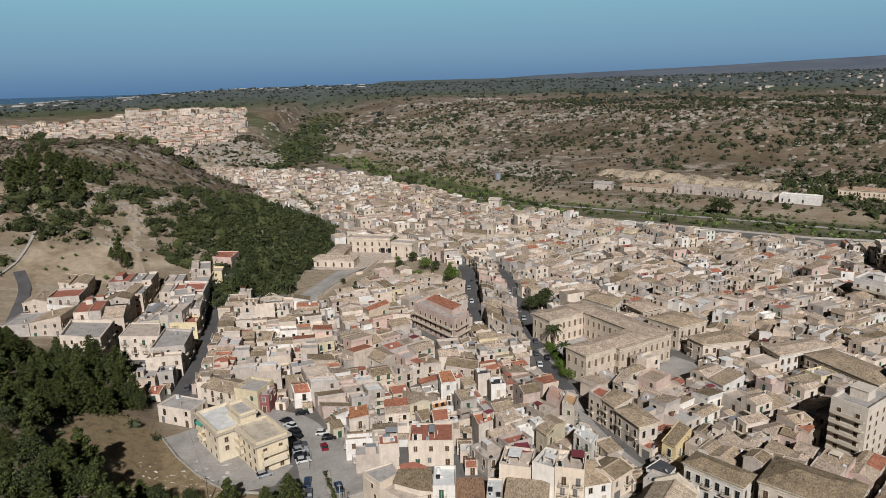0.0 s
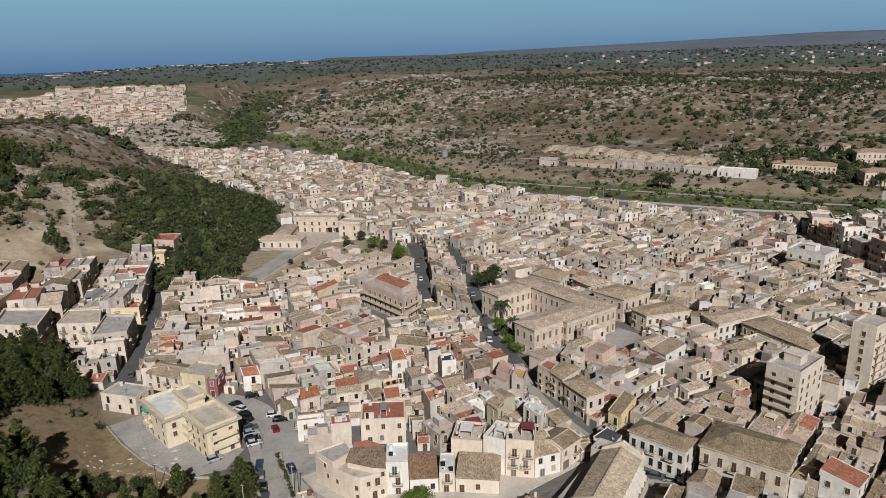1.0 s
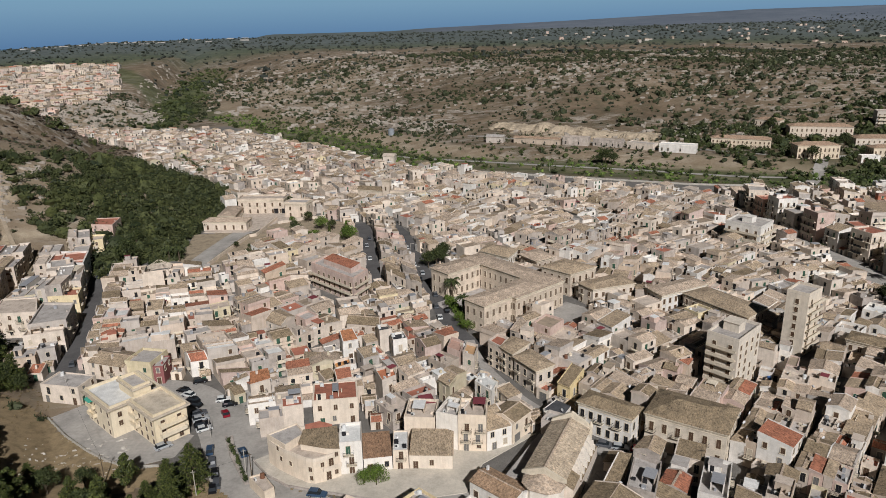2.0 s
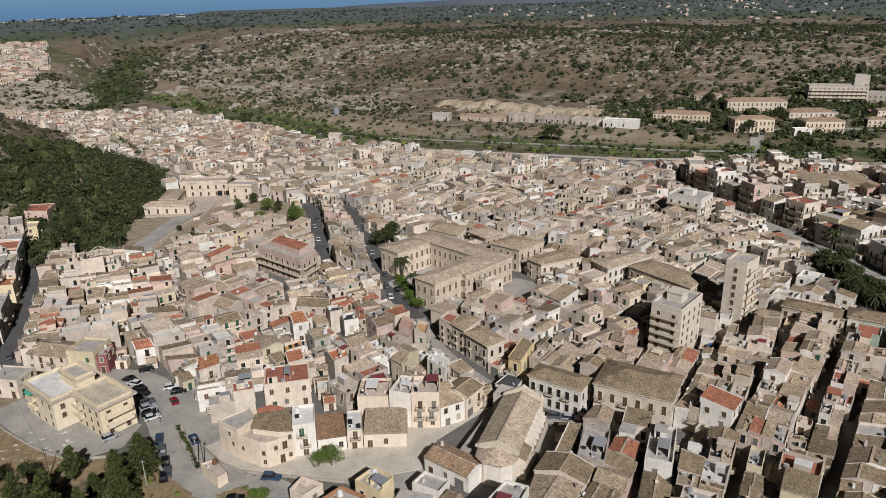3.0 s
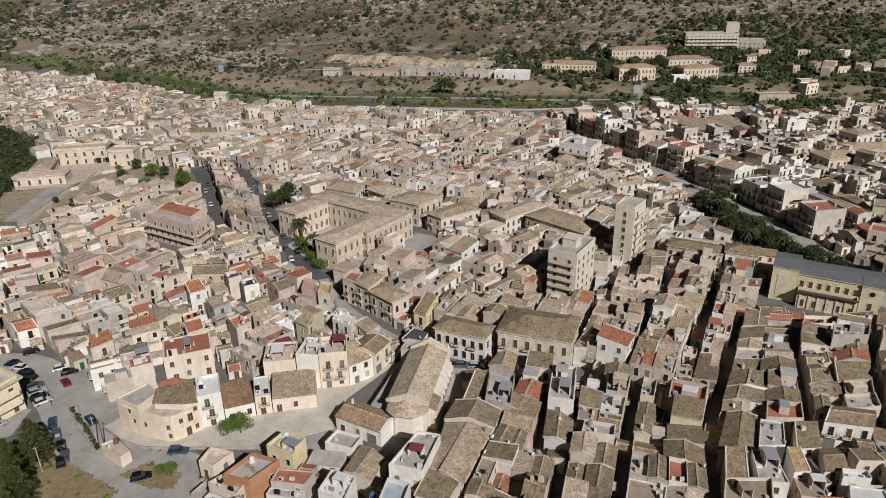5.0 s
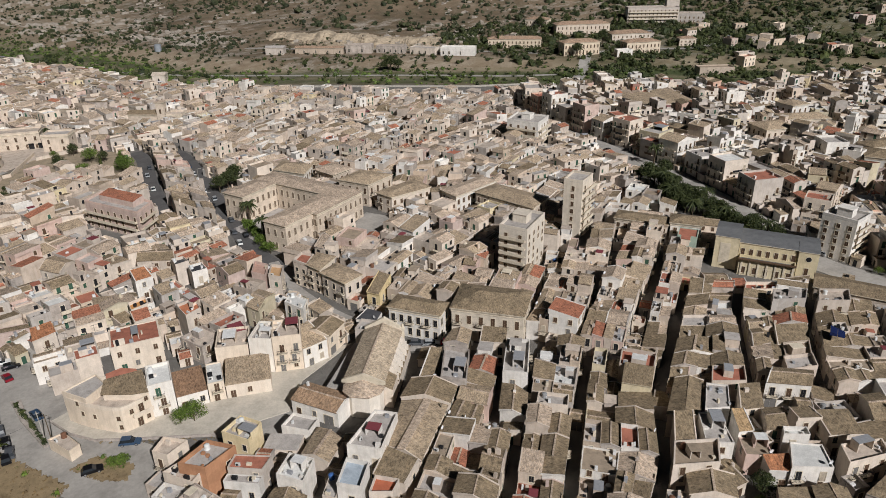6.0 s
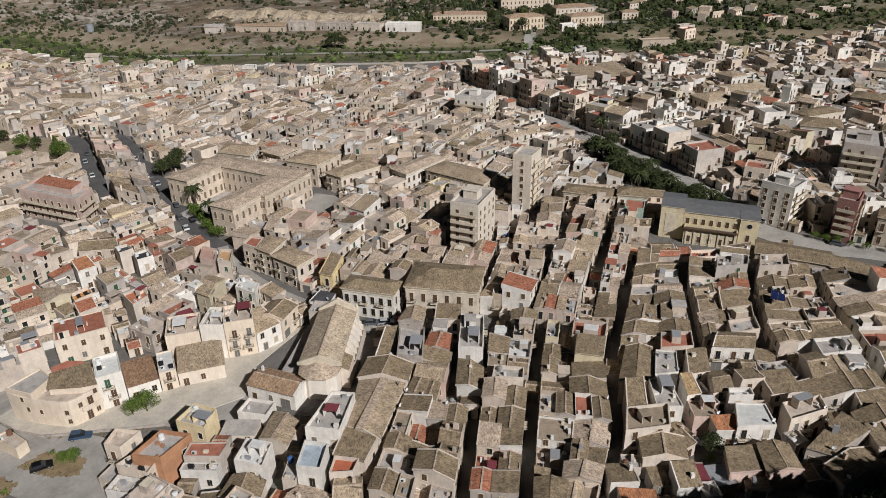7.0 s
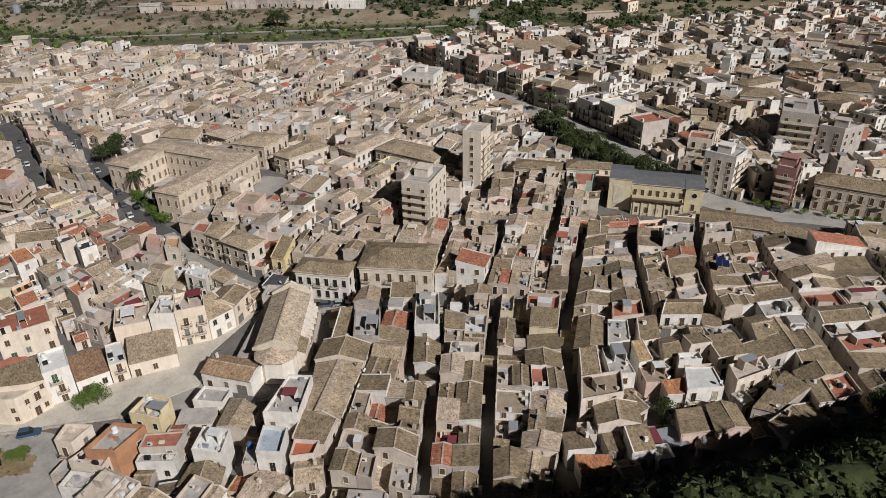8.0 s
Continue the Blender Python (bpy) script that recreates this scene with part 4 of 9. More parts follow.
# ================= larger buildings =================
def big(name, quad, h, floors, wall, roof, label, category="building", kind="hip", faces=(0, 1, 2, 3), pitch=0.32, base_z=0.0, spacing=3.2, tall=True, surround=None, eave=0.5, shut=None, balconies=(), cornice=True, skip=0.0, root=None, door=True):
    """A freestanding building on a plan quad: walls, cornice, roof and its openings one by one."""
    cx, cy = sum(p[0] for p in quad) / 4, sum(p[1] for p in quad) / 4
    turn = math.atan2(quad[1][1] - quad[0][1], quad[1][0] - quad[0][0])
    ca, sa = math.cos(-turn), math.sin(-turn)
    q = [((p[0] - cx) * ca - (p[1] - cy) * sa, (p[0] - cx) * sa + (p[1] - cy) * ca) for p in quad]
    TAKEN.append(list(quad))
    BUILT.append(list(quad))
    sh = Shape()
    sh.prism(q, -1.5, h)
    ob = new(name, sh.mesh(name, [wall]))
    ob.matrix_basis = pose(cx, cy, base_z, 0, 0, math.degrees(turn))
    if root is None:
        tagged(ob, label, category)
    else:
        ob.parent = root
    g = lambda k: [(p[0] + math.copysign(k, p[0]), p[1] + math.copysign(k, p[1])) for p in q]
    if cornice:
        sh = Shape()
        sh.prism(g(0.14), h - 0.95, h - 0.75, bottom=True)
        sh.prism(g(0.3), h - 0.35, h - 0.03, bottom=True)
        part("cornice", sh, [M_TRIM], ob)
    sh = Shape()
    e = g(eave)
    if kind == "hip":
        deep = min(abs(q[3][1] - q[0][1]), abs(q[1][0] - q[0][0])) / 2
        longx = abs(q[1][0] - q[0][0]) >= abs(q[3][1] - q[0][1])
        rise = deep * pitch
        L, R, F, B = (e[0][0] + e[3][0]) / 2, (e[1][0] + e[2][0]) / 2, (e[0][1] + e[1][1]) / 2, (e[2][1] + e[3][1]) / 2
        r0, r1 = ((L + deep, (F + B) / 2), (R - deep, (F + B) / 2)) if longx else (((L + R) / 2, F + deep), ((L + R) / 2, B - deep))
        E = [(*p, h + 0.16) for p in e]
        r0, r1 = (*r0, h + rise + 0.16), (*r1, h + rise + 0.16)
        sh.prism(e, h - 0.02, h + 0.16, 1, bottom=True)
        if longx:
            for f in ([E[0], E[1], r1, r0], [E[1], E[2], r1], [E[2], E[3], r0, r1], [E[3], E[0], r0]):
                sh.poly(f, 0)
        else:
            for f in ([E[0], E[1], r0], [E[1], E[2], r1, r0], [E[2], E[3], r1], [E[3], E[0], r0, r1]):
                sh.poly(f, 0)
    elif kind == "gable":
        deep = abs(q[3][1] - q[0][1]) / 2
        rise = deep * pitch
        m0, m1 = ((e[0][0] + e[3][0]) / 2, (e[0][1] + e[3][1]) / 2, h + rise), ((e[1][0] + e[2][0]) / 2, (e[1][1] + e[2][1]) / 2, h + rise)
        E = [(*p, h - 0.02) for p in e]
        up = lambda p: (p[0], p[1], p[2] + 0.2)
        for a, b, r, s in ((E[0], E[1], m1, m0), (E[2], E[3], m0, m1)):
            sh.poly([up(a), up(b), up(r), up(s)], 0)
            sh.poly([a, b, up(b), up(a)], 1)
            sh.poly([b, a, s, r], 1)
        for a, b, r in ((E[3], E[0], m0), (E[1], E[2], m1)):
            sh.poly([a, b, up(b), up(r), up(a)], 2)
    else:
        sh.prism(q, h, h + 0.05, 0)
        inner = [(p[0] - math.copysign(0.3, p[0]), p[1] - math.copysign(0.3, p[1])) for p in q]
        for i in range(4):
            sh.prism([q[i], q[(i + 1) % 4], inner[(i + 1) % 4], inner[i]], h + 0.05, h + 0.9, 2)
    part("roof", sh, [roof, M_TRIM, wall], ob)
    storey = (h - 1.0) / floors
    win = shut or M_SHUT[0]
    key = (round(storey, 2), win.name)
    hh = min(2.4, storey * 0.58)
    low = window_mesh("window", 1.05, hh, win)
    for i in faces:
        a, b = q[i], q[(i + 1) % 4]
        wide = math.hypot(b[0] - a[0], b[1] - a[1])
        ang = math.degrees(math.atan2(b[1] - a[1], b[0] - a[0]))
        n = max(1, int(wide / spacing))
        for f in range(floors):
            for j in range(n):
                if rnd.random() < skip:
                    continue
                t = (j + 0.5) / n
                at = pose(a[0] + (b[0] - a[0]) * t, a[1] + (b[1] - a[1]) * t, f * storey + storey * 0.22, 0, 0, ang)
                part("window", low, None, ob, at=at)
                if (i, f) in balconies and j % 2 == 0:
                    part("balcony", BALCONY, None, ob, at=at @ pose(0, 0, 0))
    return ob


def rect(a, b, deep):
    """A plan quad whose front runs from a to b, deep metres to its left-hand side."""
    l = math.hypot(b[0] - a[0], b[1] - a[1])
    n = (-(b[1] - a[1]) / l * deep, (b[0] - a[0]) / l * deep)
    return [a, b, (b[0] + n[0], b[1] + n[1]), (a[0] + n[0], a[1] + n[1])]

# ================= landmarks of the old town =================
def root_at(name, label, category, x=0.0, y=0.0, z=0.0):
    ob = new(name)
    ob.location = (x, y, z)
    return tagged(ob, label, category)


# U-shaped school round a paved court
U, N, O = Vector((0.85, 0.527)), Vector((-0.527, 0.85)), Vector((45.9, 211.6))


def on_u(a, b):
    p = O + U * a + N * b
    return (p.x, p.y)


SCHOOL_SHUT = paint("faded_brown_shutter", (0.17, 0.125, 0.09))
SCHOOL_STONE = slab("old_school_stone", (0.575, 0.475, 0.375), dirt=0.35)
school = root_at("courtyard_school", "two-storey sandstone school round an open court", "school")
big("wing", [on_u(0, 0), on_u(29.3, 0), on_u(29.3, 9.6), on_u(0, 9.6)], 10.2, 2, SCHOOL_STONE, TILE[2], "", root=school, spacing=2.7, shut=SCHOOL_SHUT, pitch=0.2, faces=(0, 2, 3))
big("wing", [on_u(13.5, -1.8), on_u(38.7, -1.8), on_u(38.7, 0.02), on_u(13.5, 0.02)], 10.0, 2, SCHOOL_STONE, TILE[2], "", root=school, spacing=2.7, shut=SCHOOL_SHUT, pitch=0.2, faces=(0, 1, 3))
big("wing", [on_u(38.8, 0.1), on_u(38.8, 42.4), on_u(29.4, 42.4), on_u(29.4, 0.1)], 10.2, 2, SCHOOL_STONE, TILE[2], "", root=school, spacing=2.7, shut=SCHOOL_SHUT, pitch=0.2, faces=(0, 2))
big("wing", [on_u(12.4, 32.6), on_u(29.3, 32.6), on_u(29.3, 42.4), on_u(12.4, 42.4)], 10.2, 2, SCHOOL_STONE, TILE[2], "", root=school, spacing=2.7, shut=SCHOOL_SHUT, pitch=0.2, faces=(0, 2, 3))
sh = Shape()
sh.prism([on_u(0, 9.7), on_u(29.2, 9.7), on_u(29.2, 32.5), on_u(6, 32.5)], 0.0, 0.12)
tagged(new("court_paving", sh.mesh("court_paving", [DECK[0]])), "pale paved school court", "pavement", kind="structure")
sh = Shape()
sh.prism([(62, 212), (72, 205), (90, 224), (82, 234)], 0.0, 0.1)
tagged(new("square_paving", sh.mesh("square_paving", [M_PLAZA])), "grey paved small square beside the school", "pavement", kind="structure")


# church: nave, apse, aisle strips and scrolled buttresses
def church():
    r = root_at("church", "old stone church with a long tiled nave and lit buttresses", "church", 40.0, 123.6)
    turn = 55.9
    r.rotation_euler[2] = radians(turn)
    L, W, H, R = 22.0, 4.4, 7.1, 8.9
    sh = Shape()
    sh.prism([(0, -W), (L, -W), (L, 0), (L, W), (0, W), (0, 0)], -1, [H, H, R, H, H, R])
    part("nave", sh, [M_STONE], r)
    sh = Shape()
    for s in (1, -1):
        a, b, c, d = (-0.3, s * (W + 0.4), H - 0.1), (L - 0.6, s * (W + 0.4), H - 0.1), (L - 0.6, 0, R + 0.15), (-0.3, 0, R + 0.15)
        top = [(p[0], p[1], p[2] + 0.2) for p in (a, b, c, d)]
        sh.poly(top if s < 0 else top[::-1])
        sh.poly([a, b, top[1], top[0]] if s < 0 else [b, a, top[0], top[1]])
        sh.poly([top[3], top[0], a, d] if s < 0 else [top[0], top[3], d, a])
    part("nave_roof", sh, [ROT_TILE], r)
    sh = Shape()
    sh.box(-0.3, -0.2, R + 0.28, L - 0.6, 0.2, R + 0.5)
    part("ridge", sh, [TILE[2]], r)
    # raking stone band where the nave roof ends over the apse
    sh = Shape()
    for s in (1, -1):
        sh.prism([(-0.5, 0), (-0.1, 0), (-0.1, s * 5.0), (-0.5, s * 5.0)][::s], H - 0.4, [R + 0.55, R + 0.55, H + 0.35, H + 0.35][::s])
    part("gable_band", sh, [M_TRIM], r)
    ring = [(0, -4.4), (0, 4.4), (-2.2, 4.0), (-3.9, 2.0), (-3.9, -2.0), (-2.2, -4.0)]
    sh = Shape()
    sh.prism(ring, -1, 5.9)
    part("apse", sh, [CHURCH_WHITE], r)
    sh = Shape()
    tip = (-0.3, 0, 7.9)
    e = [(p[0] * 1.08 - (0.2 if p[0] else -0.05), p[1] * 1.08, 5.92) for p in ring]
    for i in range(6):
        sh.poly([e[i], e[(i + 1) % 6], tip])
        sh.poly([e[(i + 1) % 6], e[i], (e[i][0], e[i][1], 5.7), (e[(i + 1) % 6][0], e[(i + 1) % 6][1], 5.7)])
    part("apse_roof", sh, [TILE[2]], r)
    # stepped scroll buttresses on the sunny side
    for k in range(6):
        x = 6.8 + k * 2.5
        sh = Shape()
        for i in range(5):
            sh.box(x, -W - 2.1 + i * 0.42, -1, x + 0.55, -W - 1.68 + i * 0.42, 3.6 + 3.1 * math.sin((i + 1) / 5 * 1.57))
        part("buttress", sh, [CHURCH_WHITE], r)
    sh = Shape()
    sh.prism([(6.2, -W - 2.2), (21.5, -W - 2.2), (21.5, -W - 0.02), (6.2, -W - 0.02)], -1, [3.0, 3.0, 3.9, 3.9], 0, top=1)
    part("aisle", sh, [WALLS[0], TILE[1]], r)
    sh = Shape()
    sh.prism([(0.3, -W - 2.0), (6.0, -W - 2.0), (6.0, -W - 0.02), (0.3, -W - 0.02)], -1, [4.9, 4.9, 5.9, 5.9], 0, top=1)
    part("sacristy", sh, [WALLS[0], TILE[1]], r)
    sh = Shape()
    sh.prism([(2.0, W + 1.6), (2.0, W + 5.2), (21.0, W + 3.4), (21.0, W + 1.4)][::-1], -1, 3.2, 0, top=1)
    part("side_corridor", sh, [WALLS[3], DECK[0]], r)
    # front gable with a rounded crest
    sh = Shape()
    sh.prism([(L, -W - 0.6), (L + 0.9, -W - 0.6), (L + 0.9, 0), (L, 0)], -1, [H + 0.3, H + 0.3, R + 1.5, R + 1.5])
    sh.prism([(L, 0), (L + 0.9, 0), (L + 0.9, W + 0.6), (L, W + 0.6)], -1, [R + 1.5, R + 1.5, H + 0.3, H + 0.3])
    sh.tube(L + 0.45, -W - 0.3, H, H + 1.6, 0.5, 0.25, 8)
    part("front_gable", sh, [M_TRIM], r)


CHURCH_WHITE = plaster("church_lime_wash", (0.76, 0.69, 0.60), 0.2, 0.02)
ROT_TILE = tiles("church_roof_tiles", (0.49, 0.41, 0.32), (0.27, 0.225, 0.175))
church()

# two palaces on the church street
big("white_palace", rect((57, 150), (66.8, 139.6), 6.5), 8.2, 2, WALLS[2], TILE[1], "white two-storey palace with iron balconies and a tiled roof", "palace", spacing=2.3, balconies=((0, 1),), pitch=0.35, shut=M_SHUT[3])
big("stone_palace", rect((70.5, 140), (84.5, 127.5), 13), 9.3, 2, slab("palace_stone", (0.62, 0.54, 0.44), dirt=0.3), TILE[1], "stone palace with tall windows under a broad tiled hip roof", "palace", spacing=3.0, pitch=0.34, balconies=((0, 1),))


# blocks of flats that rise over the roofs
def tower(name, quad, h, floors, wall, label, fronts, deep=1.1, roofhut=True, base_z=0.0, half=False):
    """A block of flats: bare ends, long balconies with parapets on its fronts, stair head on the roof."""
    ob = big(name, quad, h, floors, wall, DECK[0], label, "apartment block", kind="flat", spacing=3.3, cornice=False, base_z=base_z, skip=0.1)
    inv = ob.matrix_basis.inverted()
    q = [inv @ Vector((*p, base_z)) for p in quad]
    st = (h - 1.0) / floors
    for i in fronts:
        a, b = q[i], q[(i + 1) % 4]
        d = (b - a).normalized()
        n = Vector((d.y, -d.x, 0))
        for f in range(1, floors):
            sh = Shape()
            z = f * st + st * 0.2
            p0, p1 = (a + b) / 2 if half else a + d * 0.4, b - d * (-0.6 if half else 0.4)
            r0 = [(p0.x, p0.y), (p1.x, p1.y), (p1.x + n.x * deep, p1.y + n.y * deep), (p0.x + n.x * deep, p0.y + n.y * deep)][::-1]
            sh.prism(r0, z - 0.18, z, bottom=True)
            m = 0.12
            r1 = [(p0.x + n.x * (deep - m), p0.y + n.y * (deep - m)), (p1.x + n.x * (deep - m), p1.y + n.y * (deep - m)), (p1.x + n.x * deep, p1.y + n.y * deep), (p0.x + n.x * deep, p0.y + n.y * deep)][::-1]
            sh.prism(r1, z, z + 0.85, bottom=True)
            part("balcony", sh, [M_TRIM], ob)
    if roofhut:
        sh = Shape()
        sh.box(-2.5, -1.8, h, 2.0, 2.2, h + 2.6)
        sh.box(-2.7, -2.0, h + 2.6, 2.2, 2.4, h + 2.8)
        part("stair_head", sh, [wall], ob)
    return ob


TOWER = plaster("tower_cream", (0.66, 0.585, 0.49), 0.22, 0.02)
tower("apartment_tower", [(99.8, 165.4), (104.9, 157.8), (116.9, 166.4), (111.8, 174.0)], 16.4, 6, TOWER, "six-storey block of flats with long weathered balconies", (0,))
tower("apartment_tower", [(134.2, 180.8), (138.0, 175.6), (145.8, 180.2), (142.0, 186.4)], 20.2, 7, TOWER, "pale seven-storey block with stacked corner balconies", (1,), 1.3, False)

# long yellow theatre with a dark roof
theatre = root_at("theatre", "long yellow plastered theatre with a dark sheet roof", "theatre")
YEL = plaster("theatre_yellow", (0.65, 0.55, 0.36), 0.25, 0.02)
DARKROOF = slab("dark_sheet_roof", (0.15, 0.152, 0.155), 0.7, 0.3, 0.02)
tv = Vector((180.0 - 161.7, 116.0 - 138.7)).normalized()
tn = Vector((-tv.y, tv.x))
on_t = lambda a, b: tuple(Vector((161.7, 138.7)) + tv * a + tn * b)
big("main_block", [on_t(0, 0), on_t(7, 0), on_t(7, 12), on_t(0, 12)], 10.6, 1, YEL, DARKROOF, "", root=theatre, kind="gable", pitch=0.12, faces=(), cornice=False, eave=0.2)
big("main_block", [on_t(7.1, 0.6), on_t(23.5, 0.6), on_t(23.5, 12), on_t(7.1, 12)], 9.3, 2, YEL, DARKROOF, "", root=theatre, kind="gable", pitch=0.12, faces=(0,), cornice=False, eave=0.3, spacing=2.2)
big("main_block", [on_t(23.6, 0), on_t(29, 0), on_t(29, 12), on_t(23.6, 12)], 9.3, 1, YEL, DARKROOF, "", root=theatre, kind="gable", pitch=0.12, faces=(0,), cornice=False, eave=0.2, spacing=6)
big("porch", [on_t(7.6, -2.6), on_t(23.2, -2.6), on_t(23.2, 0.5), on_t(7.6, 0.5)], 4.6, 1, YEL, DARKROOF, "", root=theatre, kind="flat", faces=(0,), cornice=False, spacing=2.6)
for a in np.linspace(8.2, 22.4, 7):
    c, s = on_t(a, -2.85), on_t(a + 0.5, -2.85)
    e, f = on_t(a + 0.5, -2.6), on_t(a, -2.6)
    sh = Shape()
    sh.prism([c, s, e, f], -0.5, 5.4)
    part("pilaster", sh, [M_TRIM], theatre)
sh = Shape()
sh.prism([on_t(7.4, -3.6), on_t(23.4, -3.6), on_t(23.4, -2.4), on_t(7.4, -2.4)], 5.4, 5.6, bottom=True)
part("canopy", sh, [M_SHUT[0]], theatre, "thin dark canopy over the doors")
sh = Shape()
eye = Vector((*on_t(26.4, -0.06), 7.2))
for r, push, m in ((0.95, 0.0, 0), (0.75, 0.03, 1)):
    sh.poly([eye + Vector((tv.x, tv.y, 0)) * r * math.cos(0.3927 * k) + Vector((0, 0, 1)) * r * math.sin(0.3927 * k) - Vector((tn.x, tn.y, 0)) * push for k in range(16)], m)
part("round_window", sh, [M_TRIM, M_SHUT[3]], theatre)
sh = Shape()
sh.prism([on_t(1.6, -0.1), on_t(4.6, -0.1), on_t(4.6, 0.02), on_t(1.6, 0.02)], 2.0, 8.6)
part("blind_panel", sh, [M_TRIM], theatre)
# yellow villa above the car park, with its yard
VILLA = plaster("villa_cream", (0.70, 0.60, 0.44), 0.12, 0.02)
VILLA_EDGE = slab("weathered_roof_edge", (0.5, 0.43, 0.34), dirt=0.35)
villa = root_at("cream_villa", "cream three-storey villa with flat roofs and balconies", "villa")
vd, vn = Vector((0.63, -0.777)), Vector((0.777, 0.63))
on_v = lambda a, b: tuple(Vector((-70.8, 180.2)) + vd * a + vn * b)
big("west_block", [on_v(0, 0), on_v(15.3, 0), on_v(15.3, 9.2), on_v(0, 9.2)], 8.4, 3, VILLA, DECK[2], "", root=villa, kind="flat", cornice=False, spacing=3.7, faces=(0, 1, 3), skip=0.12, shut=M_SHUT[0])
big("rear_block", [on_v(1, 9.3), on_v(15.3, 9.3), on_v(15.3, 14), on_v(1, 14)], 8.4, 3, VILLA, DECK[0], "", root=villa, kind="flat", cornice=False, spacing=3.7, faces=(2, 3), skip=0.2, shut=M_SHUT[0])
big("east_block", [on_v(15.4, 5.2), on_v(28.2, 5.2), on_v(28.2, 14), on_v(15.4, 14)], 8.6, 3, VILLA, DECK[0], "", root=villa, kind="flat", cornice=False, spacing=3.2, faces=(0, 1), skip=0.08, shut=M_SHUT[0])
big("penthouse", [on_v(6.5, 6.6), on_v(15.2, 6.6), on_v(15.2, 11.3), on_v(6.5, 11.3)], 11.2, 1, VILLA, DECK[0], "", root=villa, kind="flat", cornice=False, faces=(0,), spacing=4.0, door=False, shut=M_SHUT[2])
for name, a0, b0, a1, b1, z in (("roof_slab", -0.8, -0.8, 15.9, 9.3, 8.4), ("roof_slab", 0.2, 9.4, 15.3, 14.8, 8.4), ("roof_slab", 15.3, 4.3, 29.0, 14.8, 8.7), ("penthouse_slab", 6.1, 6.2, 15.6, 11.7, 11.2)):
    # overhanging slab with a raised lip all round
    sh = Shape()
    sh.prism([on_v(a0, b0), on_v(a1, b0), on_v(a1, b1), on_v(a0, b1)], z - 0.25, z - 0.02, bottom=True)
    for ra in ((a0, b0, a1, b0 + 0.4), (a0, b1 - 0.4, a1, b1), (a0, b0 + 0.4, a0 + 0.4, b1 - 0.4), (a1 - 0.4, b0 + 0.4, a1, b1 - 0.4)):
        sh.prism([on_v(ra[0], ra[1]), on_v(ra[2], ra[1]), on_v(ra[2], ra[3]), on_v(ra[0], ra[3])], z - 0.02, z + 0.3)
    part(name, sh, [VILLA_EDGE], villa)
for a0, b0, a1, b1, f in ((28.2, 6.2, 29.6, 13.0, 1), (28.2, 6.2, 29.6, 13.0, 2), (16.0, 4.1, 19.6, 5.2, 1), (16.0, 4.1, 19.6, 5.2, 2), (2.0, -1.1, 6.0, 0.0, 1), (2.0, -1.1, 6.0, 0.0, 2)):
    sh = Shape()
    z = f * 2.55 + 0.4
    sh.prism([on_v(a0, b0), on_v(a1, b0), on_v(a1, b1), on_v(a0, b1)], z - 0.18, z, 0, bottom=True)
    for ra in ((a0, b0, a1, b0 + 0.08), (a1 - 0.08, b0, a1, b1), (a0, b1 - 0.08, a1, b1), (a0, b0, a0 + 0.08, b1)):
        sh.prism([on_v(ra[0], ra[1]), on_v(ra[2], ra[1]), on_v(ra[2], ra[3]), on_v(ra[0], ra[3])], z, z + 0.85, 0)
    part("balcony", sh, [VILLA], villa)
sh = Shape()
sh.prism([on_v(2.2, -1.3), on_v(5.2, -1.3), on_v(5.2, -0.02), on_v(2.2, -0.02)], 7.2, [7.3, 7.3, 7.9, 7.9], bottom=True)
part("awning", sh, [paint("teal_canvas", (0.06, 0.3, 0.22), 0.8)], villa, "teal canvas awning")
sh = Shape()
sh.prism([(-82, 182), (-66, 163), (-54, 154), (-44, 157), (-41, 166), (-50, 170), (-72, 190)], -2, 0.15, 0)
tagged(new("villa_yard", sh.mesh("villa_yard", [M_PLAZA])), "grey concrete yard round the villa", "pavement", kind="structure")
sh = Shape()
edge = [(-82, 182), (-74, 171.5), (-66, 163), (-59.5, 157.5), (-54, 154), (-47, 153.5)]
for p, q in zip(edge, edge[1:]):
    d = (Vector(q) - Vector(p)).normalized() * 0.3
    n = Vector((d.y, -d.x))
    sh.prism([tuple(Vector(p) + n), tuple(Vector(q) + n), q, p], -2.5, 0.75)
tagged(new("yard_wall", sh.mesh("yard_wall", [M_CONC])), "low concrete wall round a yard", "wall")
house(rect((-87, 192.5), (-75.5, 188), 7.5), 2, "flat", WALLS[0], DECK[0], 0, (0, 1), "plain cream flat-roofed block beside the villa", hutted=False, storey=2.6)
house(rect((-78, 205), (-66, 199), 9), 2, "gable", WALLS[0], TILE[0], 0, (0, 1))
house(rect((-66, 200), (-58, 197), 9), 2, "flat", WALLS[6], DECK[0], 0, (0, 1), "pale yellow flat-roofed house")
house(rect((-57.5, 197), (-54.5, 196.7), 7), 2, "flat", paint("dark_red_stucco", (0.26, 0.1, 0.095), 0.85), DECK[0], 0, (0, 1), "narrow dark red plastered house")

ROW, ROW_WHITE = plaster("row_cream", (0.70, 0.595, 0.48), 0.18, 0.03), plaster("row_white", (0.75, 0.70, 0.63), 0.15, 0.03)
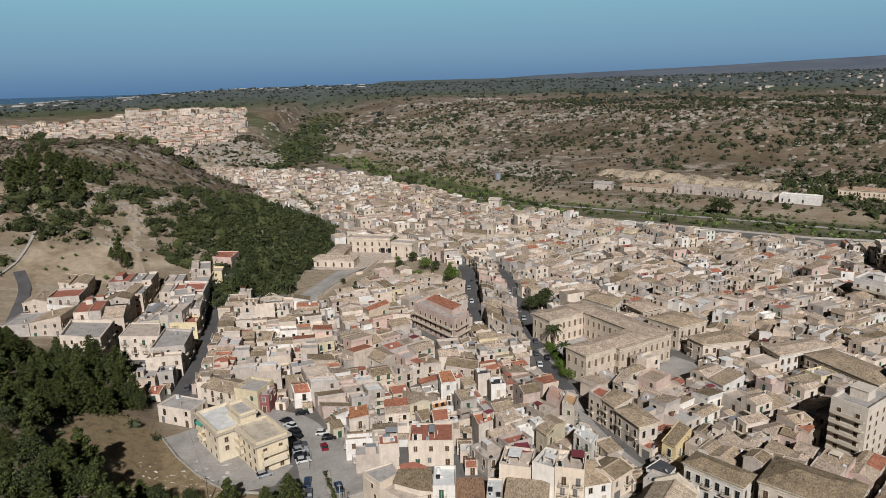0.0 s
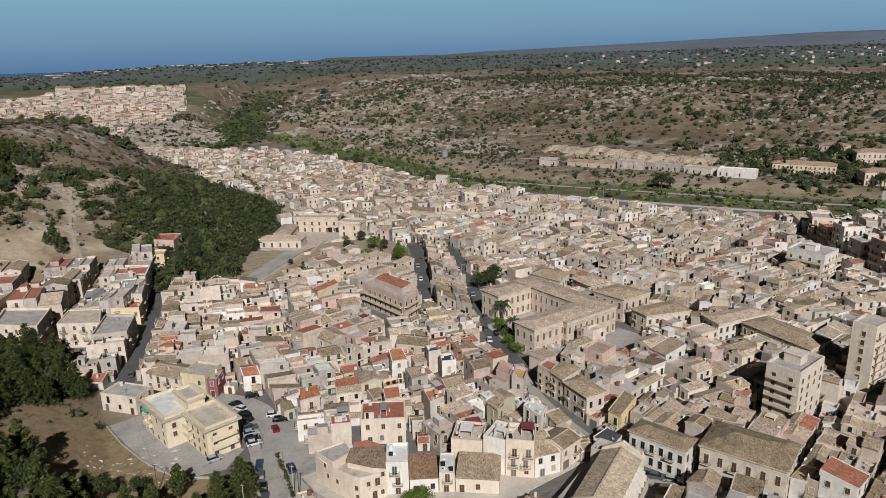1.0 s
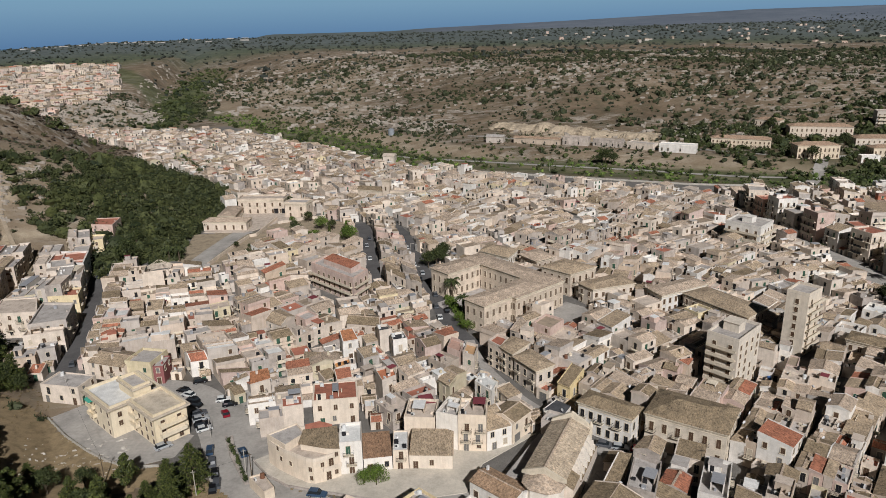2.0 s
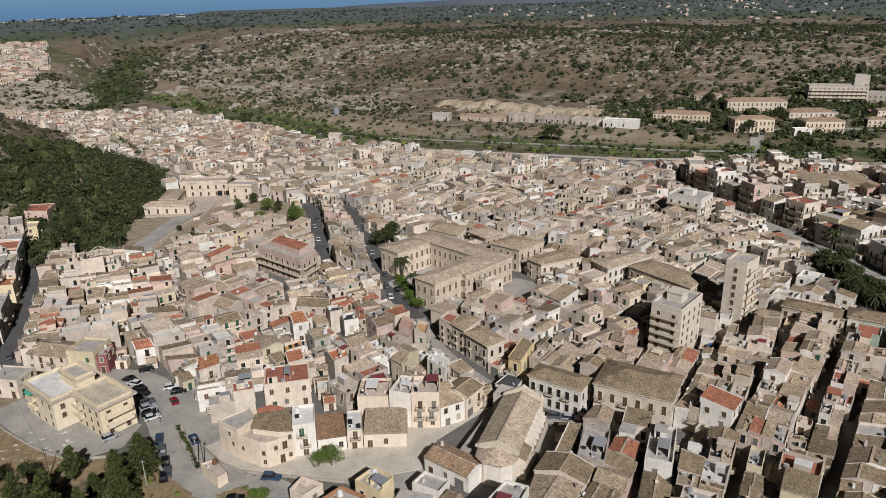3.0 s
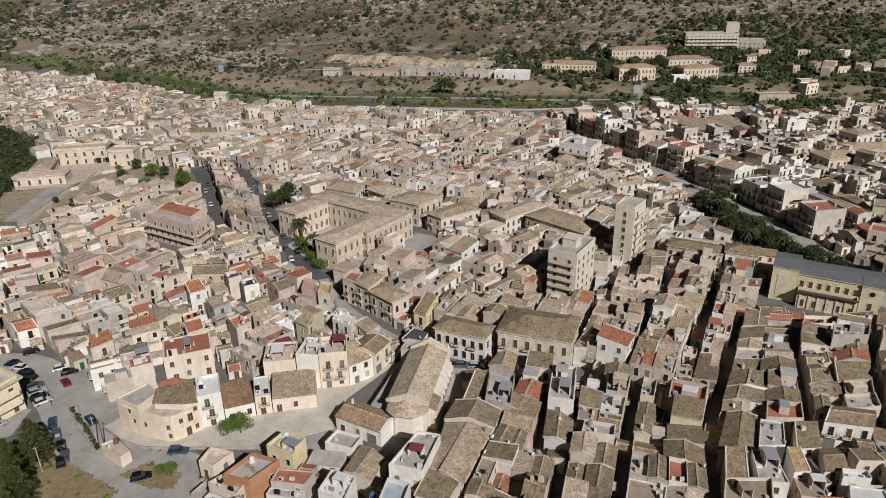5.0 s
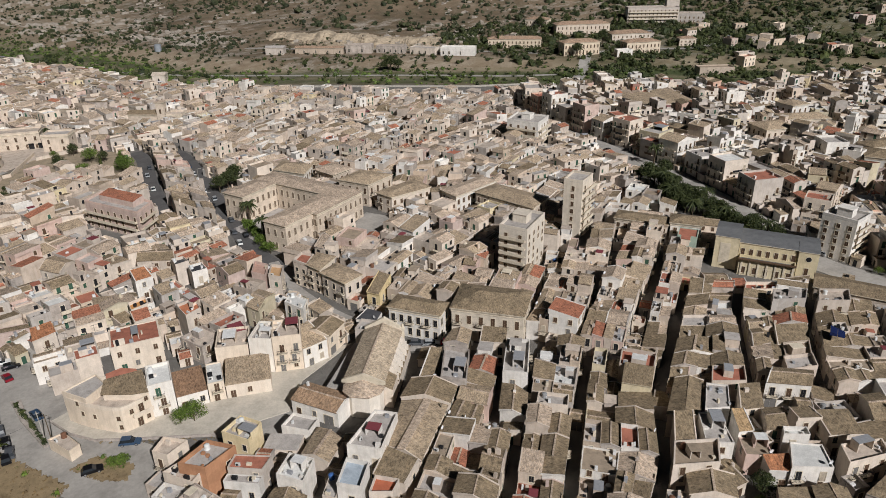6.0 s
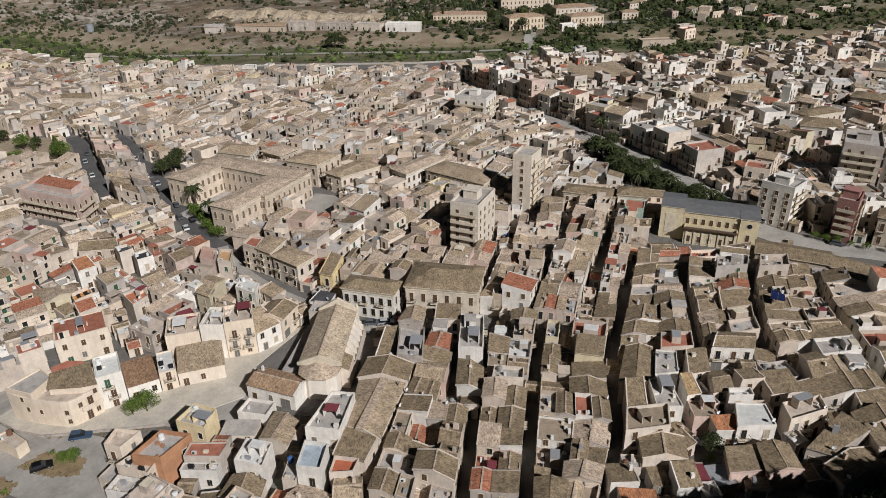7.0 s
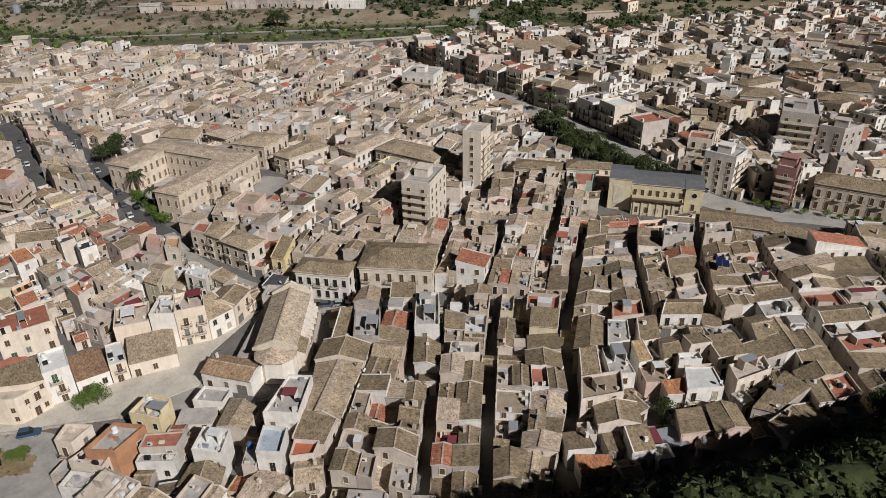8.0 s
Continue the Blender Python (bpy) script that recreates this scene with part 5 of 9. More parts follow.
# the row of pale houses over the lower road
def corner_house():
    """Cream corner house over the lower road: sunk terrace, raised left block, upper room under tiles."""
    front = [(-20.6, 149.9), (-18.6, 147.2), (-16.4, 144.8), (-13.6, 142.2), (-11.2, 140.2), (-9.6, 139.5), (-8.2, 139.7), (-3.5, 141.4)]
    ring = front + [(-3.7, 149.6), (-7, 153), (-13.2, 154)]
    sh = Shape()
    sh.prism(ring, -1.5, 5.9)
    ob = tagged(new("corner_house", sh.mesh("corner_house", [ROW])), "cream corner house with a sunk terrace above the lower road", "house", "houses of the old town")
    TAKEN.append([(-20.6, 149.9), (-9.6, 139.5), (-3.5, 141.4), (-13.2, 154)])
    BUILT.append(ring)
    c = Vector((-11.5, 146.8))
    inner = [tuple(Vector(p).lerp(c, 0.05)) for p in ring]
    sh = Shape()
    for k in range(len(ring)):
        n = (k + 1) % len(ring)
        sh.prism([ring[k], ring[n], inner[n], inner[k]], 5.9, 6.8, 0)
    sh.prism(inner, 5.9, 5.96, 1)
    part("parapet", sh, [ROW, DECK[1]], ob)
    # raised left block with its own roof terrace
    quad = [(-20.58, 149.88), (-16.0, 144.45), (-11.7, 148.7), (-13.6, 153.7)]
    sh = Shape()
    sh.prism(quad, 5.92, 7.7, 0, top=1)
    m = Vector((sum(p[0] for p in quad) / 4, sum(p[1] for p in quad) / 4))
    inner = [tuple(Vector(p).lerp(m, 0.08)) for p in quad]
    for k in range(4):
        n = (k + 1) % 4
        sh.prism([quad[k], quad[n], inner[n], inner[k]], 7.7, 8.05, 0)
    part("left_block", sh, [ROW, DECK[0]], ob)
    # upper room under grey-brown tiles, and a red lean-to behind it
    sh = Shape()
    sh.prism([(-12.6, 145.2), (-6.6, 142.2), (-3.5, 141.5), (-3.9, 148.4), (-11.6, 148.4)], 5.96, [7.9, 7.9, 7.9, 9.1, 9.0], 0)
    part("upper_room", sh, [ROW], ob)
    sh = Shape()
    sh.prism([(-13.0, 144.9), (-6.7, 141.8), (-3.5, 141.1), (-3.9, 148.6), (-11.9, 148.6)], 7.7, [8.02, 8.02, 8.02, 9.24, 9.14], 0, bottom=True)
    part("tiled_roof", sh, [TILE[1]], ob)
    sh = Shape()
    sh.prism([(-11.6, 148.9), (-4.6, 148.9), (-5.2, 151.6), (-8.2, 153.2), (-11.6, 152.6)], 5.96, [7.5, 7.5, 8.0, 8.2, 8.0], 0, top=1)
    part("rear_room", sh, [ROW, DECK[3]], ob)
    win = window_mesh("window", 0.8, 1.2, M_SHUT[0])
    door = window_mesh("door", 1.1, 2.2, M_SHUT[0], False)
    for k, t, z, mesh in ((1, 0.3, 5.5, win), (1, 0.6, 3.1, win), (2, 0.5, 3.0, win), (4, 0.5, 3.3, win), (4, 0.6, 1.0, win), (6, 0.12, 4.2, win), (6, 0.4, 0.3, door), (6, 0.55, 3.6, door), (6, 0.78, 1.2, win), (6, 0.82, 5.8, win)):
        a, b = Vector(front[k]), Vector(front[k + 1])
        p = a.lerp(b, t)
        part("door" if mesh is door else "window", mesh, None, ob, at=pose(p.x, p.y, z, 0, 0, math.degrees(math.atan2(b.y - a.y, b.x - a.x))))
    sh = Shape()
    a, b = Vector(front[6]).lerp(Vector(front[7]), 0.1), Vector(front[7])
    n = Vector((0.34, -0.94))
    sh.prism([tuple(a + n), tuple(b + n), tuple(b), tuple(a)], 3.4, 3.58, 0, bottom=True)
    sh.prism([tuple(a + n), tuple(b + n), tuple(b + n * 0.88), tuple(a + n * 0.88)], 3.58, 4.4, 0)
    part("balcony", sh, [ROW], ob)


corner_house()
house(rect((-3.6, 142), (1.6, 141.8), 8.5), 3, "flat", ROW_WHITE, DECK[2], 0, (0,), "tall white house with dark shutters", storey=2.7, hutted=False, balcony=0.8)
house(rect((1.8, 141.8), (8.5, 141.7), 8), 1, "mono", ROW_WHITE, tiles("brown_tiles", (0.3, 0.19, 0.125), (0.17, 0.115, 0.08)), 0, (0,), "low white house under a brown tiled slope", storey=3.6)
house(rect((8.7, 141.7), (12.3, 141.3), 8.5), 2, "flat", ROW, DECK[2], 0, (0,), "narrow cream house with two balconies", balcony=0.9)
house(rect((12.5, 141.3), (22.5, 139.2), 8.5), 1, "mono", ROW, TILE[0], 0, (0,), "low house under a wide tan tiled slope", storey=3.2)
house(rect((12.5, 152), (20, 150), 9), 2, "flat", ROW, DECK[1], 0, (1,), "house with a blank cream gable wall", storey=3.3)
house(rect((20.2, 149.6), (25.0, 146.5), 8), 3, "flat", ROW_WHITE, DECK[0], 0, (0,), "tall white house on the church square", storey=2.8)
house(rect((25.2, 146.4), (31.8, 144.6), 8), 3, "flat", ROW, DECK[1], 0, (0,), "pale cream house with rows of balconies", storey=2.8, balcony=0.9)
house(rect((32, 144.6), (38.6, 146.3), 8), 2, "mono", ROW_WHITE, TILE[0], 0, (0,), "white house with a tiled slope")
house(rect((39, 146.4), (45, 151.5), 7), 2, "gable", ROW, TILE[1], 0, (0,))
house(rect((-10.2, 164.5), (1.6, 164.3), 9.5), 2, "flat", ROW, DECK[3], 0, (0, 1), "wide cream house with a red roof terrace", hutted=True, storey=3.4)
# below the square
house(rect((24.6, 129), (32.2, 119.4), 6.5), 1, "gable", WALLS[2], tiles("russet_tiles", (0.34, 0.235, 0.16), (0.19, 0.14, 0.1)), 0, (0, 1), "long white house under russet tiles beside the church", storey=4.4)
M_YEL, M_ORA = plaster("sunny_yellow", (0.74, 0.60, 0.36), 0.2, 0.02), plaster("orange_stucco", (0.44, 0.23, 0.13), 0.3)
M_BLUE = slab("blue_grey_membrane", (0.36, 0.41, 0.46))
M_RUST = tiles("rust_orange_tiles", (0.40, 0.185, 0.10), (0.25, 0.12, 0.07))
# grove behind the school: no house stands there
TAKEN.append([(34, 277), (48, 281), (48, 296), (35, 291)])
BUILT.append(TAKEN[-1])
turned = lambda q: q[1:] + q[:1]
house([(20.1, 120.2), (24.9, 115.8), (27.9, 118.8), (23.5, 123.2)], 1, "flat", WALLS[2], DECK[0], 0, (0,), "low grey-roofed house below the russet one", tall=4.0, hutted=False)
house(turned([(21.7, 110.2), (25.5, 105.6), (30.3, 110.6), (27.1, 116.6)]), 1, "gable", WALLS[0], TILE[0], 0, (3,), "low house under a tan tiled roof", tall=4.2)
house([(15.3, 117.1), (21.5, 113.3), (23.6, 116.1), (17.6, 119.9)], 1, "mono", WALLS[0], DECK[0], 0, (0,), "low lean-to beside the yellow house", tall=2.9, extra=False)
house([(8.3, 120.8), (12.6, 115.5), (16.2, 119.9), (12.8, 124.2)], 2, "flat", M_YEL, DECK[0], 0, (0, 1), "small yellow house with a roof terrace", tall=6.6, hutted=False)
house([(-0.9, 114.3), (3.5, 110.6), (9.9, 114.2), (5.2, 118.5)], 2, "flat", M_ORA, DECK[0], 0, (0, 1), "orange plastered house with a grey terrace", tall=7.2, hutted=False)
house([(-3.8, 115.1), (0.9, 109.7), (3.2, 112.2), (-0.9, 116.4)], 2, "flat", WALLS[0], DECK[1], 0, (0, 1), "cream house with a beige roof terrace", tall=5.6, hutted=False)
house([(-6.5, 111.1), (-1.5, 106.6), (0.6, 109.3), (-3.9, 113.8)], 1, "flat", WALLS[2], DECK[0], 0, (0, 1), "low white house with a worn grey roof", tall=4.2, hutted=False)
house([(-5.0, 122.5), (-2.5, 119.8), (1.8, 122.6), (-2.4, 126.0)], 2, "flat", WALLS[0], DECK[1], 0, (0, 1), "plain cream house by the lower road", tall=5.4, hutted=False)
house([(7.4, 110.9), (13.3, 107.1), (15.9, 110.0), (9.4, 113.8)], 2, "flat", WALLS[3], DECK[3], 0, (0, 1), "grey house with a red-brown terrace", tall=6.1, hutted=False)
house([(6.1, 109.3), (12.0, 105.3), (13.2, 107.0), (7.2, 110.8)], 1, "flat", WALLS[2], DECK[0], 0, (0, 1), "white house with a grey lower terrace", tall=4.6, hutted=False)
house([(15.1, 103.7), (19.1, 99.4), (22.7, 104.4), (18.9, 108.3)], 2, "flat", WALLS[2], DECK[2], 0, (0, 1), "white flat-roofed house with a planted terrace", tall=6.4, hutted=False)
house(turned([(10.8, 99.4), (16.0, 94.1), (19.1, 98.9), (14.6, 103.4)]), 1, "gable", WALLS[0], TILE[1], 0, (3,), "low house under a mottled brown tiled roof", tall=4.3)
house([(24.1, 95.1), (27.6, 92.2), (31.3, 97.4), (27.9, 100.6)], 2, "flat", WALLS[2], M_BLUE, 0, (0,), "white house with a blue-grey flat roof", tall=7.5, hutted=False, extra=False)
house([(21.6, 96.6), (23.5, 94.8), (26.4, 99.2), (24.9, 101.6)], 1, "flat", WALLS[0], DECK[0], 0, (0,), "low cream annex with a cluttered terrace", tall=5.0, hutted=False)
house([(29.2, 92.5), (33.1, 90.5), (35.4, 92.8), (31.8, 95.9)], 2, "flat", WALLS[0], slab("red_terrace_paint", (0.42, 0.13, 0.07), dirt=0.2), 0, (0,), "house with a red painted roof terrace", tall=5.4, hutted=False, extra=False)
house([(31.9, 97.2), (36.2, 91.9), (40.4, 95.2), (36.3, 101.6)], 2, "mono", WALLS[0], TILE[1], 0, (0, 1), "house under a brown tiled slope above a terrace", tall=5.6)
house([(29.1, 103.8), (34.5, 99.4), (41.7, 108.2), (37.9, 111.3)], 2, "flat", WALLS[2], DECK[0], 0, (0, 1, 3), "tall white house with a stepped grey terrace", tall=7.8, hutted=False)
house(turned([(37.2, 101.8), (40.8, 95.6), (53.3, 108.5), (45.4, 114.3)]), 2, "gable", WALLS[0], TILE[0], 0, (0, 1, 3), "long house under one broad tan tiled roof", tall=6.0)
house(turned([(45.6, 115.6), (54.0, 108.9), (58.3, 113.6), (50.8, 121.0)]), 2, "gable", WALLS[0], TILE[1], 0, (0, 3), "house under a hipped brown tiled roof beside the church", tall=6.0)
house([(52.4, 121.5), (55.4, 118.6), (61.9, 128.0), (58.9, 129.0)], 1, "mono", WALLS[2], TILE[1], 0, (0, 3), "narrow lean-to house under brown tiles", tall=4.8)
house([(55.6, 116.4), (60.3, 112.8), (66.6, 123.0), (62.3, 127.4)], 2, "flat", WALLS[7], DECK[0], 0, (0, 1), "bare block house with split grey terraces", tall=6.6)
house([(71.1, 126.0), (76.1, 122.2), (79.0, 126.2), (74.0, 130.0)], 2, "mono", WALLS[0], TILE[1], 0, (0, 1), "house under a tan tiled slope facing the palace", tall=7.0)
house([(68.9, 111.6), (73.5, 108.2), (81.4, 119.6), (77.0, 123.0)], 2, "flat", WALLS[2], DECK[0], 0, (0, 1), "white house with grey terraces in steps", tall=7.0)
house(turned([(62.7, 102.3), (66.2, 97.9), (71.2, 104.8), (68.4, 110.4)]), 2, "gable", WALLS[2], TILE[1], 0, (3,), "white-gabled house under brown tiles", tall=5.4)
for q, tall, fl, kind, wall, roof, label in (
        ([(55.8, 163.2), (58.3, 159.8), (64.2, 166.0), (62.0, 170.0)], 6.6, 2, "mono", M_YEL, TILE[1], "yellow house with dark shop fronts under a grey roof"),
        ([(49.3, 154.6), (53.6, 150.9), (56.0, 153.0), (53.2, 156.8)], 4.2, 1, "mono", WALLS[2], slab("dark_slate_sheet", (0.07, 0.07, 0.075)), "low house under a dark sheet roof"),
        ([(33.5, 166.9), (36.9, 160.4), (39.5, 165.1), (36.2, 171.0)], 7.3, 3, "flat", WALLS[2], DECK[2], "white house with a pale blue-white terrace"),
        ([(39.4, 164.9), (41.3, 158.1), (44.5, 159.3), (42.8, 166.0)], 5.8, 2, "mono", WALLS[0], TILE[0], "small house under tan tiles edged in white"),
        ([(29.5, 188.9), (32.7, 184.8), (35.2, 191.6), (32.0, 195.8)], 6.8, 2, "flat", WALLS[5], slab("faded_rose_terrace", (0.45, 0.29, 0.23)), "pink house with a faded rose terrace"),
        ([(33.4, 184.4), (36.4, 181.6), (39.0, 188.6), (36.0, 191.2)], 6.8, 2, "flat", WALLS[0], slab("orange_terrace", (0.48, 0.30, 0.16)), "house with an orange-tan terrace and a balcony"),
        ([(24.3, 172.1), (26.7, 167.6), (32.7, 174.8), (29.2, 179.9)], 6.2, 2, "gable", WALLS[6], TILE[0], "pale yellow house under tan tiles"),
        ([(-3.8, 176.0), (0.4, 177.0), (0.1, 181.0), (-4.3, 180.2)], 7.0, 2, "mono", WALLS[0], TILE[3], "cream house under a red roof"),
        ([(8.6, 171.3), (12.7, 173.9), (12.0, 180.2), (7.1, 178.4)], 7.2, 2, "flat", WALLS[0], slab("terracotta_terrace", (0.44, 0.17, 0.09)), "cream house with a terracotta terrace"),
        ([(-4.0, 182.8), (0.4, 184.8), (0.1, 189.6), (-4.5, 187.4)], 6.2, 2, "flat", WALLS[0], slab("orange_pergola_floor", (0.55, 0.27, 0.10)), "house with an orange roofed terrace"),
        ([(-1.6, 200.9), (3.3, 202.0), (1.9, 207.4), (-2.4, 206.4)], 6.8, 2, "mono", WALLS[2], M_RUST, "white house under bright orange-red tiles"),
        ([(-27.4, 178.4), (-22.2, 180.9), (-23.0, 185.1), (-27.8, 183.6)], 6.8, 2, "mono", WALLS[0], M_RUST, "house under orange tiles by the car park"),
        ([(13.9, 197.4), (18.4, 198.0), (17.5, 203.2), (13.4, 202.4)], 6.8, 2, "flat", WALLS[2], slab("black_membrane", (0.045, 0.045, 0.05)), "white house with a black membrane roof"),
        ([(10.2, 204.6), (14.2, 205.7), (13.1, 209.8), (9.5, 209.6)], 6.8, 2, "flat", WALLS[0], slab("dark_panel_roof", (0.06, 0.06, 0.065)), "cream house with dark panels on its terrace"),
        ([(17.4, 158.0), (21.5, 158.0), (20.8, 162.1), (17.2, 161.6)], 6.8, 2, "mono", WALLS[2], SHEETS[0], "white house with a maroon sheet canopy"),
        ([(-26.8, 224.0), (-21.2, 217.7), (-17.2, 224.8), (-23.3, 232.3)], 6.6, 2, "gable", WALLS[0], TILE[0], "broad house under tan tiles"),
        ([(0.0, 216.6), (11.0, 212.0), (11.1, 220.2), (1.5, 224.0)], 6.2, 2, "gable", WALLS[1], TILE[1], "wide beige house under brown tiles"),
        (turned([(92.6, 84.3), (98.2, 80.9), (108.2, 90.1), (103.7, 93.6)]), 5.6, 2, "gable", WALLS[0], TILE[1], "long house under a brown tiled roof by the alley"),
        ([(100.2, 81.5), (105.2, 79.5), (110.7, 85.2), (107.2, 88.1)], 6.3, 2, "flat", WALLS[2], DECK[0], "white house with a cluttered grey terrace"),
        ([(100.8, 73.1), (103.7, 72.1), (106.0, 76.6), (103.8, 77.9)], 6.6, 2, "mono", WALLS[2], tiles("buff_tiles", (0.48, 0.34, 0.2), (0.3, 0.21, 0.13)), "tall white house under buff tiles"),
        ([(107.5, 78.8), (112.4, 77.1), (117.0, 82.2), (112.5, 84.0)], 5.6, 2, "mono", WALLS[0], TILE[1], "house under a mottled brown slope"),
        ([(107.7, 72.0), (112.2, 70.4), (115.2, 75.3), (112.3, 77.5)], 5.2, 2, "gable", WALLS[0], TILE[1], "low house under grey-brown tiles"),
        ([(114.2, 70.4), (118.8, 68.3), (120.3, 72.0), (116.1, 73.8)], 6.2, 2, "mono_back", WALLS[0], TILE[1], "cream house with a blank front wall"),
        ([(108.4, 68.7), (112.8, 66.1), (114.1, 68.0), (110.1, 70.4)], 5.4, 2, "flat", WALLS[2], DECK[2], "white house with a white membrane roof"),
        ([(129.0, 63.8), (134.6, 61.7), (138.5, 68.7), (133.8, 70.2)], 5.6, 2, "gable", WALLS[0], TILE[1], "house under a broad brown tiled roof"),
        ([(118.8, 82.1), (126.4, 76.5), (131.3, 79.9), (124.3, 85.1)], 6.8, 2, "gable", WALLS[2], TILE[1], "long white house with a row of windows under dark tiles")):
    house(q, fl, kind, wall, roof, 0, (0, 1), label, tall=tall, hutted=False)
house([(109.6, 47.9), (108.1, 42.8), (118.9, 41.1), (121.0, 46.2)], 1, "gable", WALLS[0], TILE[1], 0, (0, 1), "low house under a mossy tiled roof on the slope", tall=3.8)
house([(110.2, 52.0), (112.4, 48.4), (122.0, 47.2), (122.4, 53.3)], 1, "mono", WALLS[7], TILE[1], 0, (0,), "bare house under a mossy brown slope", tall=4.4)
house(turned([(98.0, 51.1), (104.4, 48.8), (108.2, 54.7), (103.4, 57.8)]), 1, "gable", WALLS[5], TILE[1], 0, (0, 3), "pinkish house under a tan tiled roof", tall=4.2)
house([(102.3, 61.8), (108.9, 57.9), (112.5, 63.2), (107.7, 66.7)], 2, "flat", WALLS[2], DECK[2], 0, (0, 1), "white house with a broad pale terrace", tall=5.8, hutted=False, extra=False)
house([(70.7, 59.8), (76.4, 56.6), (77.8, 59.6), (72.6, 63.4)], 1, "mono", WALLS[2], M_RUST, 0, (0,), "low white house under orange tiles", tall=3.4, extra=False)
house(turned([(81.0, 65.7), (87.7, 61.2), (91.6, 65.9), (84.4, 70.2)]), 2, "gable", WALLS[0], TILE[1], 0, (0, 3), "house under a sagging brown tiled roof", tall=5.4)
house([(81.3, 57.5), (85.4, 55.6), (88.0, 60.0), (83.9, 61.9)], 2, "mono", WALLS[2], TILE[1], 0, (0, 1), "white house under a steep brown slope", tall=4.8)
house([(99.5, 64.2), (104.6, 61.0), (105.4, 64.9), (100.8, 67.0)], 1, "mono", WALLS[2], M_RUST, 0, (0,), "low house under a bright orange roof", tall=4.6, extra=False)
house([(92.6, 73.7), (97.2, 70.9), (101.7, 79.4), (98.1, 81.3)], 2, "flat", WALLS[2], DECK[0], 0, (0, 1), "white house with a long grey terrace", tall=6.4)
house([(86.4, 75.6), (90.4, 73.6), (96.6, 81.3), (92.9, 83.0)], 2, "mono", WALLS[0], TILE[1], 0, (0,), "narrow house under a tan tiled slope", tall=5.6)
house([(112.2, 57.2), (121.4, 55.4), (123.9, 58.8), (115.2, 61.4)], 2, "flat", WALLS[0], DECK[1], 0, (0, 1), "long cream house with a cluttered terrace", tall=5.8)
house([(91.3, 60.3), (88.9, 55.8), (92.8, 53.6), (94.0, 58.6)], 1, "mono", WALLS[7], SHEETS[2], 0, (), "low shed under grey corrugated sheets", tall=2.4, extra=False)
house([(89.9, 62.0), (87.0, 57.1), (88.7, 56.1), (91.2, 60.7)], 1, "mono", WALLS[7], SHEETS[0], 0, (), "narrow lean-to under a dark red sheet", tall=2.6, extra=False)
# small yard with a tree between the houses
TAKEN.append([(94.6, 60.6), (99.0, 60.6), (99.6, 66.0), (94.6, 66.4)])
BUILT.append(TAKEN[-1])
house([(69.8, 99.2), (75.2, 95.2), (77.5, 98.1), (72.5, 102.3)], 2, "flat", WALLS[0], DECK[0], 0, (0,), "house with a smooth grey roof slab", tall=6.2, hutted=False)
house([(-24.4, 141.2), (-20.4, 134.9), (-18.4, 136.4), (-21.4, 142.2)], 1, "flat", ROW, DECK[1], 0, (1,), "small bare cream annex with a flat roof by the road", tall=2.5, hutted=False, extra=False)
sh = Shape()
line = [(-24.5, 151.5), (-20.6, 144.6), (-15.9, 139.9), (-10.6, 137.4), (-1.8, 133.6), (8, 129.4)]
for p, q in zip(line, line[1:]):
    d = (Vector(q) - Vector(p)).normalized() * 0.35
    n = Vector((d.y, -d.x))
    sh.prism([tuple(Vector(p) + n), tuple(Vector(q) + n), q, p], -1, 0.6)
tagged(new("retaining_wall", sh.mesh("retaining_wall", [WALLS[7]])), "rough stone retaining wall along the lower road", "wall")
sh = Shape()
sh.prism([(-24.4, 151.6), (-20.5, 144.7), (-15.8, 140.0), (-10.5, 137.5), (-1.7, 133.7), (8, 129.5), (24, 130), (30, 140), (46, 150), (20, 149.5), (10, 142), (-10, 143), (-20, 154)], -0.5, 0.22)
tagged(new("church_square", sh.mesh("church_square", [slab("dusty_paving", (0.52, 0.47, 0.395), 0.9, 0.25, 0.02, 0.2)])), "dusty pale square beside the church", "pavement", kind="structure")

# planted strip with low kerb walls between the two lanes, and worn paving along the house fronts
strip_ring = [(-33.0, 163.5), (-30.6, 154.6), (-25.7, 142.2), (-24.8, 142.4), (-29.2, 155.3), (-32.4, 163.6)]
sh = Shape()
sh.prism(strip_ring, -0.5, 0.55)
tagged(new("planter", sh.mesh("planter", [WALLS[7]])), "long narrow planted strip with low stone walls", "planter")
sh = Shape()
sh.prism([(-38, 180), (-34.5, 164), (-24, 150), (-19.5, 156), (-18, 163), (-20, 184), (-31.4, 190)], -0.5, 0.05)
sh.prism([(-18, 121), (-8, 112), (-3, 118), (-3, 126), (-9, 130.5), (-16, 127)], -0.5, 0.05)
sh.prism([(6, 130), (14, 124.2), (24, 121.2), (25.5, 131)], -0.5, 0.05)
tagged(new("street_paving", sh.mesh("street_paving", [M_PLAZA])), "worn pale paving in front of the houses", "pavement", kind="structure")

